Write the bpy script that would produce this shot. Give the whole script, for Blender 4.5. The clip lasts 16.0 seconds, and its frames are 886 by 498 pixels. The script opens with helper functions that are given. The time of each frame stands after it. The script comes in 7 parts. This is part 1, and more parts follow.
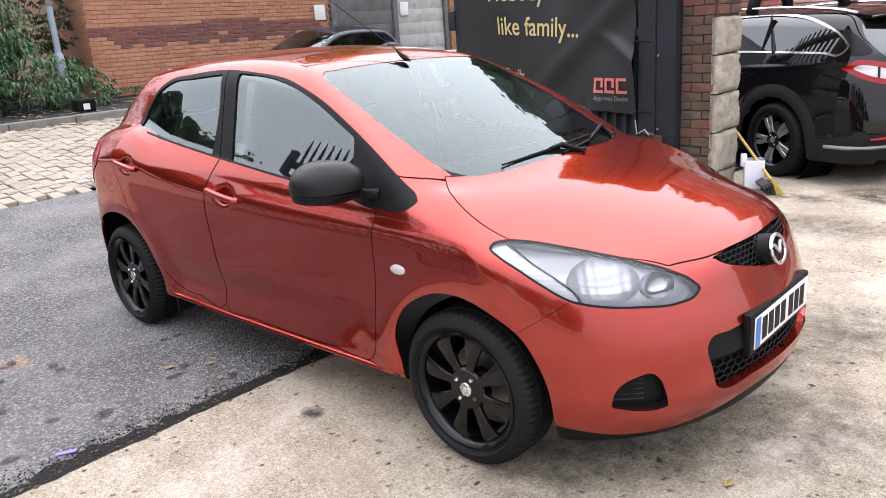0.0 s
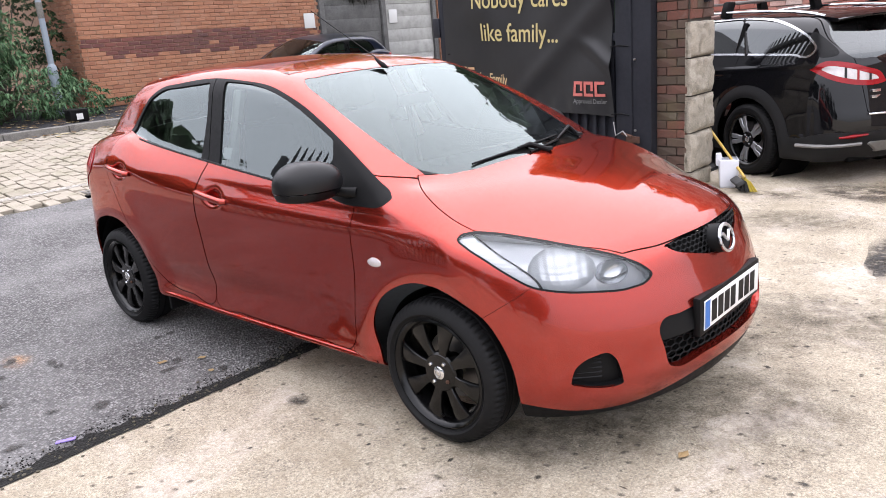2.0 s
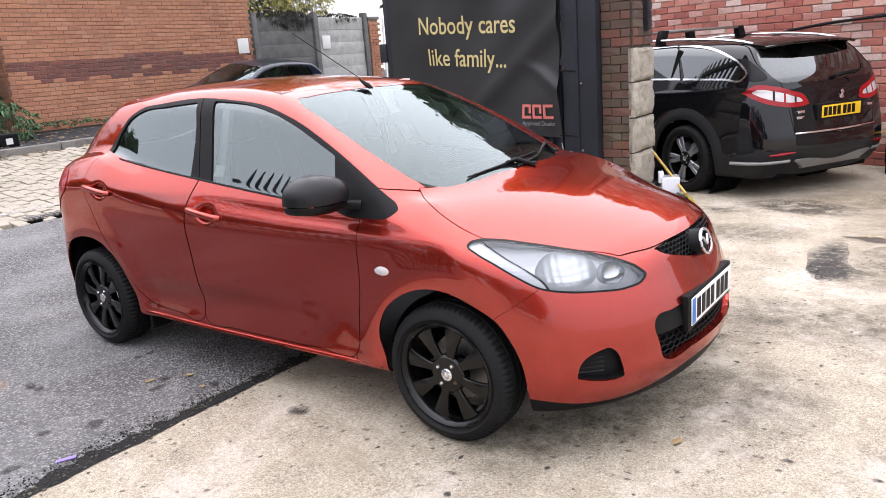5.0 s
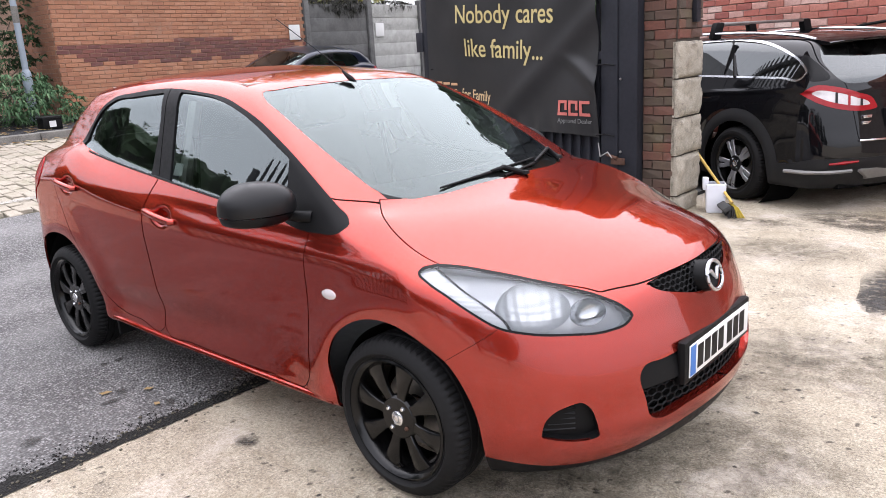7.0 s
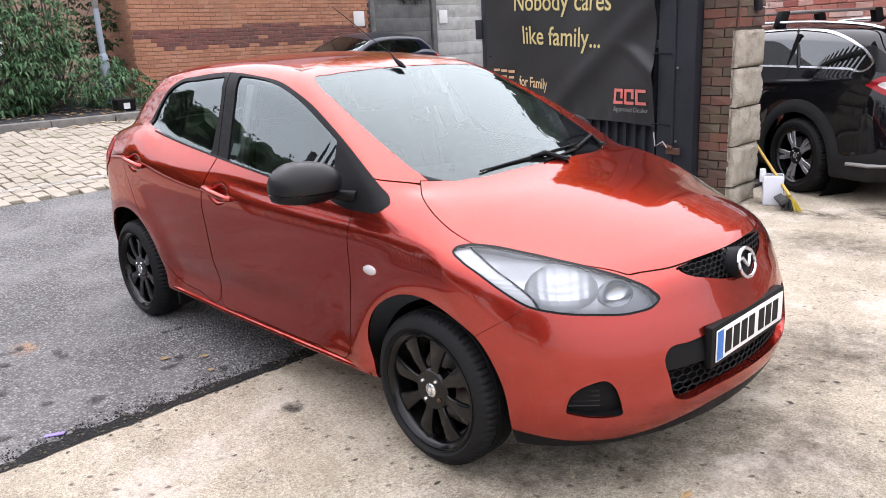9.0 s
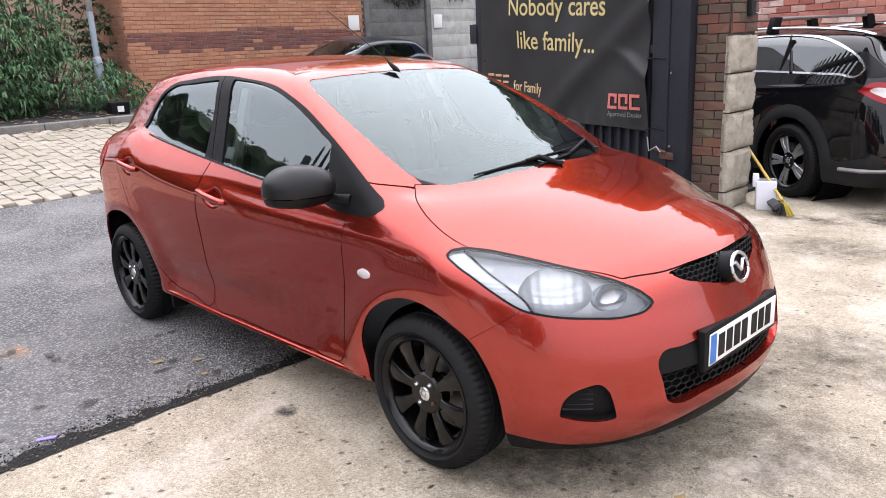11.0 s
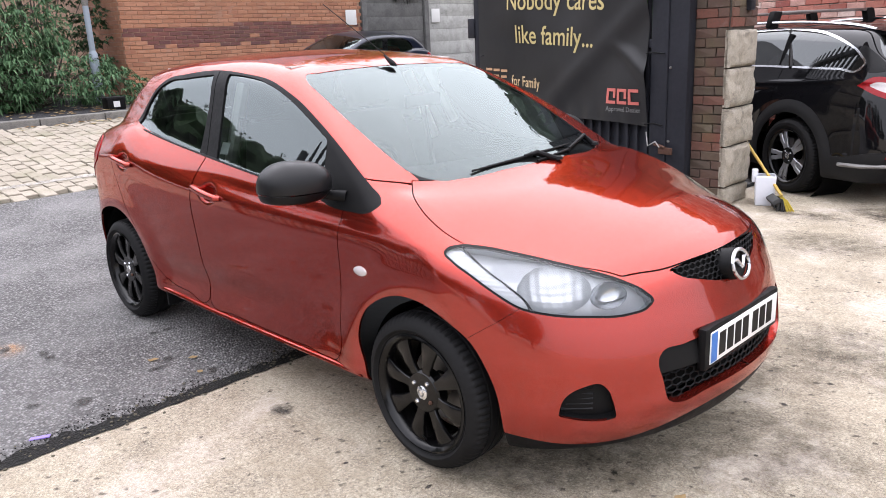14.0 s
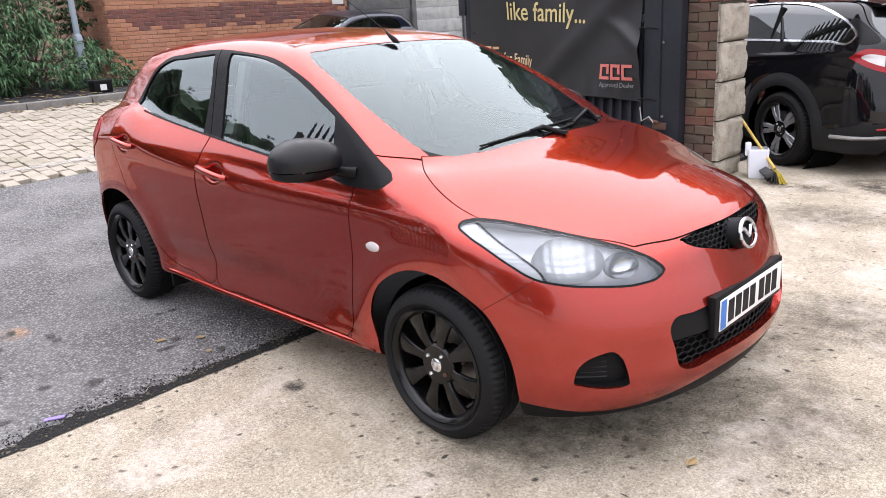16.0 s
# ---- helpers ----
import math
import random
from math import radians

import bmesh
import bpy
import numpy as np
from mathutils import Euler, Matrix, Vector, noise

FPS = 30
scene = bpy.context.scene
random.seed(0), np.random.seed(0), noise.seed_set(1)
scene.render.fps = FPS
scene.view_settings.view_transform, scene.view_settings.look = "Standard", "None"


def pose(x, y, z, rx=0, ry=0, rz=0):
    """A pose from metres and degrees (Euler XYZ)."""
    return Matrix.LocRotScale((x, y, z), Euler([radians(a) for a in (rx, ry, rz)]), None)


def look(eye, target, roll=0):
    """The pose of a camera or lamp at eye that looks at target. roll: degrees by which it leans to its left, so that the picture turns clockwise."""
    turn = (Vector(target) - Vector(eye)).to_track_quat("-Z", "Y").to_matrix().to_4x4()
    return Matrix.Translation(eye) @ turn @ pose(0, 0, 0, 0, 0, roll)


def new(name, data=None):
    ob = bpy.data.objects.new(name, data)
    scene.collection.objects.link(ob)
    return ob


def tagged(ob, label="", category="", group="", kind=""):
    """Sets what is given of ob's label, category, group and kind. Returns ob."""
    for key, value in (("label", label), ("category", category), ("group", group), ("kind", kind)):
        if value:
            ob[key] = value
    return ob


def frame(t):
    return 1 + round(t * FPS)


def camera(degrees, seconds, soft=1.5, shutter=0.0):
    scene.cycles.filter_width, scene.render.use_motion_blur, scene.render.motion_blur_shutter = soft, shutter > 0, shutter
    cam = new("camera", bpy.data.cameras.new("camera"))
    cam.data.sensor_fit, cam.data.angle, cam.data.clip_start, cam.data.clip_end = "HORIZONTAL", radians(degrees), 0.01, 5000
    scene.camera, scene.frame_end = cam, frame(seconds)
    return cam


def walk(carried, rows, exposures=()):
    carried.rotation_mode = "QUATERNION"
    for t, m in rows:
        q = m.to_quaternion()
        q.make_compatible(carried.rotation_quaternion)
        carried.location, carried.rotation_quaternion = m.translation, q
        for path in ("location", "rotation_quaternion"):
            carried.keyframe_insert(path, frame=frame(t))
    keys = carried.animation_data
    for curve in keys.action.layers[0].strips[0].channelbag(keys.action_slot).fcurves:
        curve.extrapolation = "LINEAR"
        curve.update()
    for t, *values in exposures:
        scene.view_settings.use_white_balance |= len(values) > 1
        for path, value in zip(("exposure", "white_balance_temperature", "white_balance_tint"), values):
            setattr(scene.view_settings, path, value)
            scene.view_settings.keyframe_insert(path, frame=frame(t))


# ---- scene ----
cam = camera(60.83, 16.0, 0.9)
PATH = [
    (0, (1.6234, -2.6169, 1.5113), (0.3099, -1.2144, 0.9566), -3.975),
    (0.5, (1.7049, -2.6525, 1.5063), (0.4040, -1.2411, 0.9446), -4.216),
    (1, (1.8003, -2.6939, 1.5146), (0.4988, -1.2826, 0.9539), -4.305),
    (1.5, (1.8233, -2.7061, 1.5136), (0.5163, -1.2970, 0.9601), -4.427),
    (2, (1.8206, -2.7112, 1.5138), (0.5147, -1.2964, 0.9726), -4.683),
    (2.5, (1.8222, -2.7300, 1.5088), (0.5338, -1.2956, 0.9771), -4.895),
    (3, (1.7690, -2.7915, 1.5078), (0.5166, -1.3250, 0.9776), -4.867),
    (3.2, (1.6951, -2.8984, 1.5063), (0.4634, -1.4148, 0.9755), -4.722),
    (5.3, (1.6850, -3.0407, 1.5190), (0.5276, -1.4849, 1.0293), -4.304),
    (5.5, (1.7393, -2.9470, 1.5235), (0.5773, -1.3949, 1.0326), -4.283),
    (6, (1.8067, -2.7841, 1.5075), (0.6180, -1.2537, 1.0124), -3.921),
    (6.5, (1.7256, -2.6030, 1.4933), (0.4981, -1.1064, 0.9899), -3.438),
    (7, (1.7068, -2.4571, 1.4989), (0.4233, -1.0094, 0.9921), -3.269),
    (7.5, (1.8234, -2.4307, 1.4887), (0.4948, -1.0247, 0.9806), -3.325),
    (8, (1.8623, -2.4616, 1.4901), (0.4981, -1.0915, 0.9786), -3.381),
    (8.5, (1.8554, -2.4715, 1.4972), (0.4681, -1.1274, 0.9786), -3.256),
    (9, (1.8436, -2.4807, 1.4949), (0.4483, -1.1492, 0.9655), -2.889),
    (11.5, (1.8489, -2.4831, 1.4939), (0.4628, -1.1370, 0.9773), -2.627),
    (12, (1.8526, -2.4830, 1.4934), (0.4600, -1.1426, 0.9797), -2.590),
    (12.5, (1.8516, -2.4818, 1.4921), (0.4541, -1.1470, 0.9773), -2.556),
    (13, (1.8480, -2.4869, 1.4916), (0.4487, -1.1555, 0.9728), -2.560),
    (13.5, (1.8544, -2.4802, 1.4915), (0.4608, -1.1448, 0.9678), -2.585),
    (14, (1.8219, -2.4568, 1.4917), (0.4415, -1.1110, 0.9594), -2.666),
    (14.5, (1.7206, -2.4368, 1.4884), (0.3565, -1.0786, 0.9460), -2.817),
    (15, (1.6228, -2.4676, 1.4868), (0.2730, -1.1007, 0.9302), -2.982),
    (15.5, (1.6619, -2.4998, 1.4834), (0.3177, -1.1342, 0.9107), -3.222),
    (16, (1.7832, -2.5448, 1.4839), (0.4356, -1.1871, 0.9003), -3.376),
]
walk(cam, [(t, look(eye, target, roll)) for t, eye, target, roll in PATH], exposures=[(0.0, 1.92, 6500, 20), (16.0, 1.92, 6500, 20)])

# ---- world, sun, exposure ----
world = bpy.data.worlds.new("sky")
scene.world = world
world.use_nodes = True
nt = world.node_tree
nt.nodes.clear()
out = nt.nodes.new("ShaderNodeOutputWorld")
bg = nt.nodes.new("ShaderNodeBackground")
sky = nt.nodes.new("ShaderNodeTexSky")
sky.sky_type, sky.sun_disc = "NISHITA", False
sky.sun_elevation, sky.sun_rotation = radians(74), radians(-30)
sky.air_density, sky.dust_density, sky.ozone_density = 1.0, 1.0, 1.0
pale = nt.nodes.new("ShaderNodeHueSaturation")     # thin cloud takes most of the blue away
pale.inputs["Saturation"].default_value = 0.45
bg.inputs["Strength"].default_value = 0.15
nt.links.new(sky.outputs[0], pale.inputs["Color"])
cloud = nt.nodes.new("ShaderNodeMix")               # an even layer of cloud over all of it
cloud.data_type = "RGBA"
cloud.inputs[0].default_value = 0.86
# an overcast sky is about three times as bright overhead as at its foot
where_up = nt.nodes.new("ShaderNodeTexCoord")
split = nt.nodes.new("ShaderNodeSeparateXYZ")
nt.links.new(where_up.outputs["Generated"], split.inputs[0])
rise = nt.nodes.new("ShaderNodeMapRange")
rise.inputs["From Min"].default_value, rise.inputs["From Max"].default_value = 0.0, 1.0
nt.links.new(split.outputs["Z"], rise.inputs["Value"])
layer = nt.nodes.new("ShaderNodeMix")
layer.data_type = "RGBA"
layer.inputs[6].default_value, layer.inputs[7].default_value = (2.0, 2.15, 2.25, 1), (7.4, 7.9, 8.3, 1)
nt.links.new(rise.outputs[0], layer.inputs[0])
nt.links.new(layer.outputs[2], cloud.inputs[7])
nt.links.new(pale.outputs[0], cloud.inputs[6])
nt.links.new(cloud.outputs[2], bg.inputs[0])
nt.links.new(bg.outputs[0], out.inputs[0])
sun = new("sun", bpy.data.lights.new("sun", "SUN"))
sun.data.energy, sun.data.angle, sun.data.color = 0.5, radians(110), (1.0, 0.97, 0.93)
# the same direction as the sky's sun: 30 degrees from +y towards -x
sun.matrix_world = look((-6 * math.sin(radians(30)), 6 * math.cos(radians(30)), 6 * math.tan(radians(74))), (0, 0, 0))

# ---- materials ----
def material(name):
    m = bpy.data.materials.new(name)
    m.use_nodes = True
    nt = m.node_tree
    return m, nt, nt.nodes["Principled BSDF"]


def link(nt, a, b):
    nt.links.new(a, b)


def coords(nt, scale=(1, 1, 1), space="Object"):
    c = nt.nodes.new("ShaderNodeTexCoord")
    mp = nt.nodes.new("ShaderNodeMapping")
    mp.inputs["Scale"].default_value = scale
    link(nt, c.outputs[space], mp.inputs[0])
    return mp.outputs[0]


def noise_tex(nt, vec, scale, detail=4.0, rough=0.6, distortion=0.0):
    n = nt.nodes.new("ShaderNodeTexNoise")
    n.inputs["Scale"].default_value = scale
    n.inputs["Detail"].default_value = detail
    n.inputs["Roughness"].default_value = rough
    n.inputs["Distortion"].default_value = distortion
    link(nt, vec, n.inputs["Vector"])
    return n.outputs["Fac"]


def ramp(nt, fac, stops):
    r = nt.nodes.new("ShaderNodeValToRGB")
    e = r.color_ramp.elements
    while len(e) < len(stops):
        e.new(0.5)
    for k, (p, c) in zip(e, stops):
        k.position = p
        k.color = (*c, 1) if len(c) == 3 else c
    link(nt, fac, r.inputs[0])
    return r.outputs[0]


def grey(nt, fac, a, b, pa=0.0, pb=1.0):
    return ramp(nt, fac, [(pa, (a,) * 3), (pb, (b,) * 3)])


def mixed(nt, fac, a, b, mode="MIX"):
    x = nt.nodes.new("ShaderNodeMix")
    x.data_type, x.blend_type = "RGBA", mode
    for v, i in ((fac, 0), (a, 6), (b, 7)):
        if isinstance(v, (int, float)):
            x.inputs[i].default_value = v if i == 0 else (v, v, v, 1)
        elif isinstance(v, tuple):
            x.inputs[i].default_value = (*v, 1)
        else:
            link(nt, v, x.inputs[i])
    return x.outputs[2]


def bump(nt, b, height, strength=0.3, distance=0.01):
    n = nt.nodes.new("ShaderNodeBump")
    n.inputs["Strength"].default_value = strength
    n.inputs["Distance"].default_value = distance
    link(nt, height, n.inputs["Height"])
    link(nt, n.outputs[0], b.inputs["Normal"])
    return n


def each_one(nt):
    return nt.nodes.new("ShaderNodeObjectInfo").outputs["Random"]


def simple(name, rgb, rough=0.5, metal=0.0, vary=0.15, scale=30.0, relief=0.0, coat=0.0, spec=0.5):
    """A surface with fine and coarse variation of its colour and gloss."""
    m, nt, b = material(name)
    v = coords(nt)
    fine, coarse = noise_tex(nt, v, scale, 6), noise_tex(nt, v, scale / 9, 3)
    both = mixed(nt, 0.5, fine, coarse)
    lo, hi = tuple(c * (1 - vary) for c in rgb), tuple(min(1, c * (1 + vary)) for c in rgb)
    link(nt, ramp(nt, both, [(0.3, lo), (0.7, hi)]), b.inputs["Base Color"])
    link(nt, grey(nt, coarse, max(0.02, rough - 0.07), min(1, rough + 0.07), 0.3, 0.7), b.inputs["Roughness"])
    b.inputs["Metallic"].default_value = metal
    b.inputs["Coat Weight"].default_value = coat
    b.inputs["Specular IOR Level"].default_value = spec
    if relief:
        bump(nt, b, fine, relief, 0.004)
    return m


def pane_mat(name, tint, ior=1.6, dirt=0.04, sheen=(0.93, 0.97, 0.97)):
    """A thin sheet of glass: see-through, with the mirror image of what is before it."""
    m = bpy.data.materials.new(name)
    m.use_nodes = True
    nt = m.node_tree
    nt.nodes.clear()
    o = nt.nodes.new("ShaderNodeOutputMaterial")
    t, gl, df = nt.nodes.new("ShaderNodeBsdfTransparent"), nt.nodes.new("ShaderNodeBsdfGlossy"), nt.nodes.new("ShaderNodeBsdfDiffuse")
    t.inputs[0].default_value = (*tint, 1)
    gl.inputs[0].default_value = (*sheen, 1)
    gl.inputs["Roughness"].default_value = 0.008
    df.inputs[0].default_value = (0.5, 0.5, 0.48, 1)
    fr = nt.nodes.new("ShaderNodeFresnel")
    fr.inputs[0].default_value = ior
    a, c = nt.nodes.new("ShaderNodeMixShader"), nt.nodes.new("ShaderNodeMixShader")
    n = noise_tex(nt, coords(nt), 6, 6)
    link(nt, grey(nt, n, 0.0, dirt, 0.35, 0.8), c.inputs[0])
    link(nt, t.outputs[0], c.inputs[1])
    link(nt, df.outputs[0], c.inputs[2])
    link(nt, fr.outputs[0], a.inputs[0])
    link(nt, c.outputs[0], a.inputs[1])
    link(nt, gl.outputs[0], a.inputs[2])
    link(nt, a.outputs[0], o.inputs[0])
    return m


def paint(name, rgb, deep, metal=0.55, rough=0.33, film=0.010, spec=0.2, coat=0.58):
    """Metallic car paint under clear lacquer, with flakes and a film of road dust."""
    m, nt, b = material(name)
    v = coords(nt)
    flake = noise_tex(nt, v, 900, 1)
    dust = noise_tex(nt, v, 5, 8, 0.7)
    col = mixed(nt, grey(nt, flake, 0, 1, 0.35, 0.65), deep, rgb)
    col = mixed(nt, grey(nt, dust, 0.0, film, 0.5, 0.8), col, (0.25, 0.2, 0.17))
    link(nt, col, b.inputs["Base Color"])
    b.inputs["Metallic"].default_value = metal
    b.inputs["Specular IOR Level"].default_value = spec
    link(nt, grey(nt, dust, rough - 0.01, rough + 0.03, 0.3, 0.8), b.inputs["Roughness"])
    b.inputs["Specular Tint"].default_value = (0.95, 0.52, 0.45, 1) if metal > 0.5 else (1, 1, 1, 1)
    b.inputs["Coat Weight"].default_value = coat
    b.inputs["Coat IOR"].default_value = 1.5
    link(nt, grey(nt, dust, 0.015, 0.035, 0.4, 0.85), b.inputs["Coat Roughness"])
    n = nt.nodes.new("ShaderNodeBump")
    n.inputs["Strength"].default_value, n.inputs["Distance"].default_value = 0.02, 0.001
    link(nt, noise_tex(nt, v, 260, 2), n.inputs["Height"])
    link(nt, n.outputs[0], b.inputs["Coat Normal"])
    return m


RED = paint("copper_red_paint", (0.41, 0.040, 0.024), (0.22, 0.015, 0.010), 0.92, 0.25, 0.010, 0.0, 0.95)
BLACK_PAINT = paint("black_car_paint", (0.004, 0.004, 0.005), (0.003, 0.003, 0.0035), 0.0, 0.4, 0.003, 0.0, 0.8)
BLUE_PAINT = paint("blue_grey_car_paint", (0.012, 0.016, 0.030), (0.008, 0.010, 0.019), 0.3, 0.3, 0.01, 0.1, 0.35)
TRIM = simple("black_plastic_trim", (0.005, 0.005, 0.0054), 0.5, vary=0.25, scale=400, relief=0.15, spec=0.11)
TRIM_GLOSS = simple("gloss_black_trim", (0.0035, 0.0035, 0.004), 0.30, spec=0.16, vary=0.2, scale=60)
TRIM_SATIN = simple("satin_black_cap", (0.0055, 0.0055, 0.0062), 0.36, spec=0.24, vary=0.2, scale=300)
GREY_TRIM = simple("grey_plastic_cladding", (0.013, 0.0133, 0.014), 0.55, spec=0.16, vary=0.2, scale=300, relief=0.12)
# near-black colour stands in for the shade inside gaps and cavities
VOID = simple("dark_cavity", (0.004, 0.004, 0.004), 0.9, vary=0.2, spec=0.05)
INNER = simple("dark_grey_lining", (0.035, 0.035, 0.036), 0.8, vary=0.2, spec=0.1)
RUBBER = simple("tyre_rubber", (0.0072, 0.0072, 0.0076), 0.62, vary=0.35, scale=80, relief=0.1, spec=0.14)
RIM = simple("black_wheel_paint", (0.002, 0.002, 0.0022), 0.20, vary=0.2, scale=40, spec=0.3)
CHROME = simple("chrome", (0.75, 0.76, 0.78), 0.12, 1.0, vary=0.05)
BADGE = simple("satin_chrome", (0.50, 0.51, 0.53), 0.28, 1.0, vary=0.08)
ALLOY = simple("machined_alloy", (0.50, 0.51, 0.53), 0.34, 1.0, vary=0.1, scale=120)
STEEL = simple("worn_steel", (0.30, 0.29, 0.28), 0.42, 1.0, vary=0.25, scale=50)
RUST = simple("rusty_metal", (0.075, 0.035, 0.022), 0.8, 0.3, vary=0.4, scale=60, relief=0.3)
SEAT = simple("dark_seat_cloth", (0.06, 0.06, 0.065), 0.9, vary=0.3, scale=250, relief=0.3)
PALE_TRIM = simple("pale_grey_inner_trim", (0.50, 0.50, 0.47), 0.6, vary=0.1)
GLASS_FRONT = pane_mat("windscreen_glass", (0.93, 0.97, 0.96), 1.70, 0.015, (0.85, 0.96, 0.95))
GLASS_SIDE = pane_mat("side_glass", (0.66, 0.73, 0.71), 2.05, 0.015, (0.86, 0.95, 0.95))
GLASS_DARK = pane_mat("privacy_glass", (0.10, 0.11, 0.11), 1.9, 0.02)
LENS = pane_mat("headlight_lens", (0.94, 0.95, 0.96), 1.42, 0.03)
LAMP_WHITE = simple("frosted_lamp_lens", (0.50, 0.51, 0.53), 0.22, 0.0, vary=0.12, scale=160)
LAMP_MID = simple("grey_lamp_reflector", (0.36, 0.37, 0.385), 0.16, 0.9, vary=0.1)
SATIN = simple("satin_silver_plastic", (0.20, 0.195, 0.19), 0.5, 0.5, vary=0.15, scale=60)
SILVER = simple("lamp_reflector", (0.37, 0.38, 0.39), 0.40, 0.7, vary=0.05)
LAMP_GREY = simple("lamp_housing_grey", (0.40, 0.41, 0.43), 0.3, 0.3, vary=0.1)
WHITE_PLASTIC = simple("white_plastic", (0.58, 0.58, 0.57), 0.4, vary=0.05)
PLATE_WHITE = simple("plate_white", (0.62, 0.62, 0.61), 0.35, vary=0.05)
PLATE_YELLOW = simple("plate_yellow", (0.62, 0.38, 0.008), 0.35, vary=0.05)
PLATE_BLACK = simple("plate_black", (0.004, 0.004, 0.004), 0.5, spec=0.15)
PLATE_BLUE = simple("plate_blue", (0.008, 0.11, 0.38), 0.35)
RED_LENS = simple("red_lamp_lens", (0.22, 0.003, 0.006), 0.2, vary=0.2, scale=90, coat=0.15, spec=0.3)
CLEAR_LENS = simple("pale_lamp_lens", (0.40, 0.375, 0.375), 0.12, vary=0.15, scale=90, coat=1.0)


def dull(c, k=0.74):
    return tuple(v * k for v in c)


def brick_mat(name, colours, island, rough=0.85, stain=(0.08, 0.07, 0.06), moss=0.0):
    """Fired clay: every brick its own tone, sooty and pale patches over them, a rough face."""
    m, nt, b = material(name)
    colours, stain = [dull(c) for c in colours], dull(stain)
    geo = nt.nodes.new("ShaderNodeNewGeometry")
    rnd = geo.outputs["Random Per Island"] if island else each_one(nt)
    wpos = nt.nodes.new("ShaderNodeMapping")
    link(nt, geo.outputs["Position"], wpos.inputs[0])
    n = len(colours)
    tone = ramp(nt, rnd, [((i + 0.5) / n, c) for i, c in enumerate(colours)])
    fine = noise_tex(nt, wpos.outputs[0], 45, 8, 0.7)
    coarse = noise_tex(nt, wpos.outputs[0], 1.3, 6, 0.6)
    col = mixed(nt, grey(nt, fine, 0.0, 0.5, 0.45, 0.75), tone, stain)
    col = mixed(nt, grey(nt, coarse, 0.0, 0.45, 0.5, 0.75), col, stain)
    col = mixed(nt, grey(nt, noise_tex(nt, wpos.outputs[0], 7, 6), 0.0, 0.25, 0.58, 0.75), col, (0.31, 0.28, 0.25))
    if moss:
        col = mixed(nt, grey(nt, noise_tex(nt, wpos.outputs[0], 3.1, 6), 0.0, moss, 0.5, 0.7), col, (0.09, 0.10, 0.03))
    link(nt, col, b.inputs["Base Color"])
    b.inputs["Roughness"].default_value = rough
    bump(nt, b, fine, 0.6, 0.006)
    return m


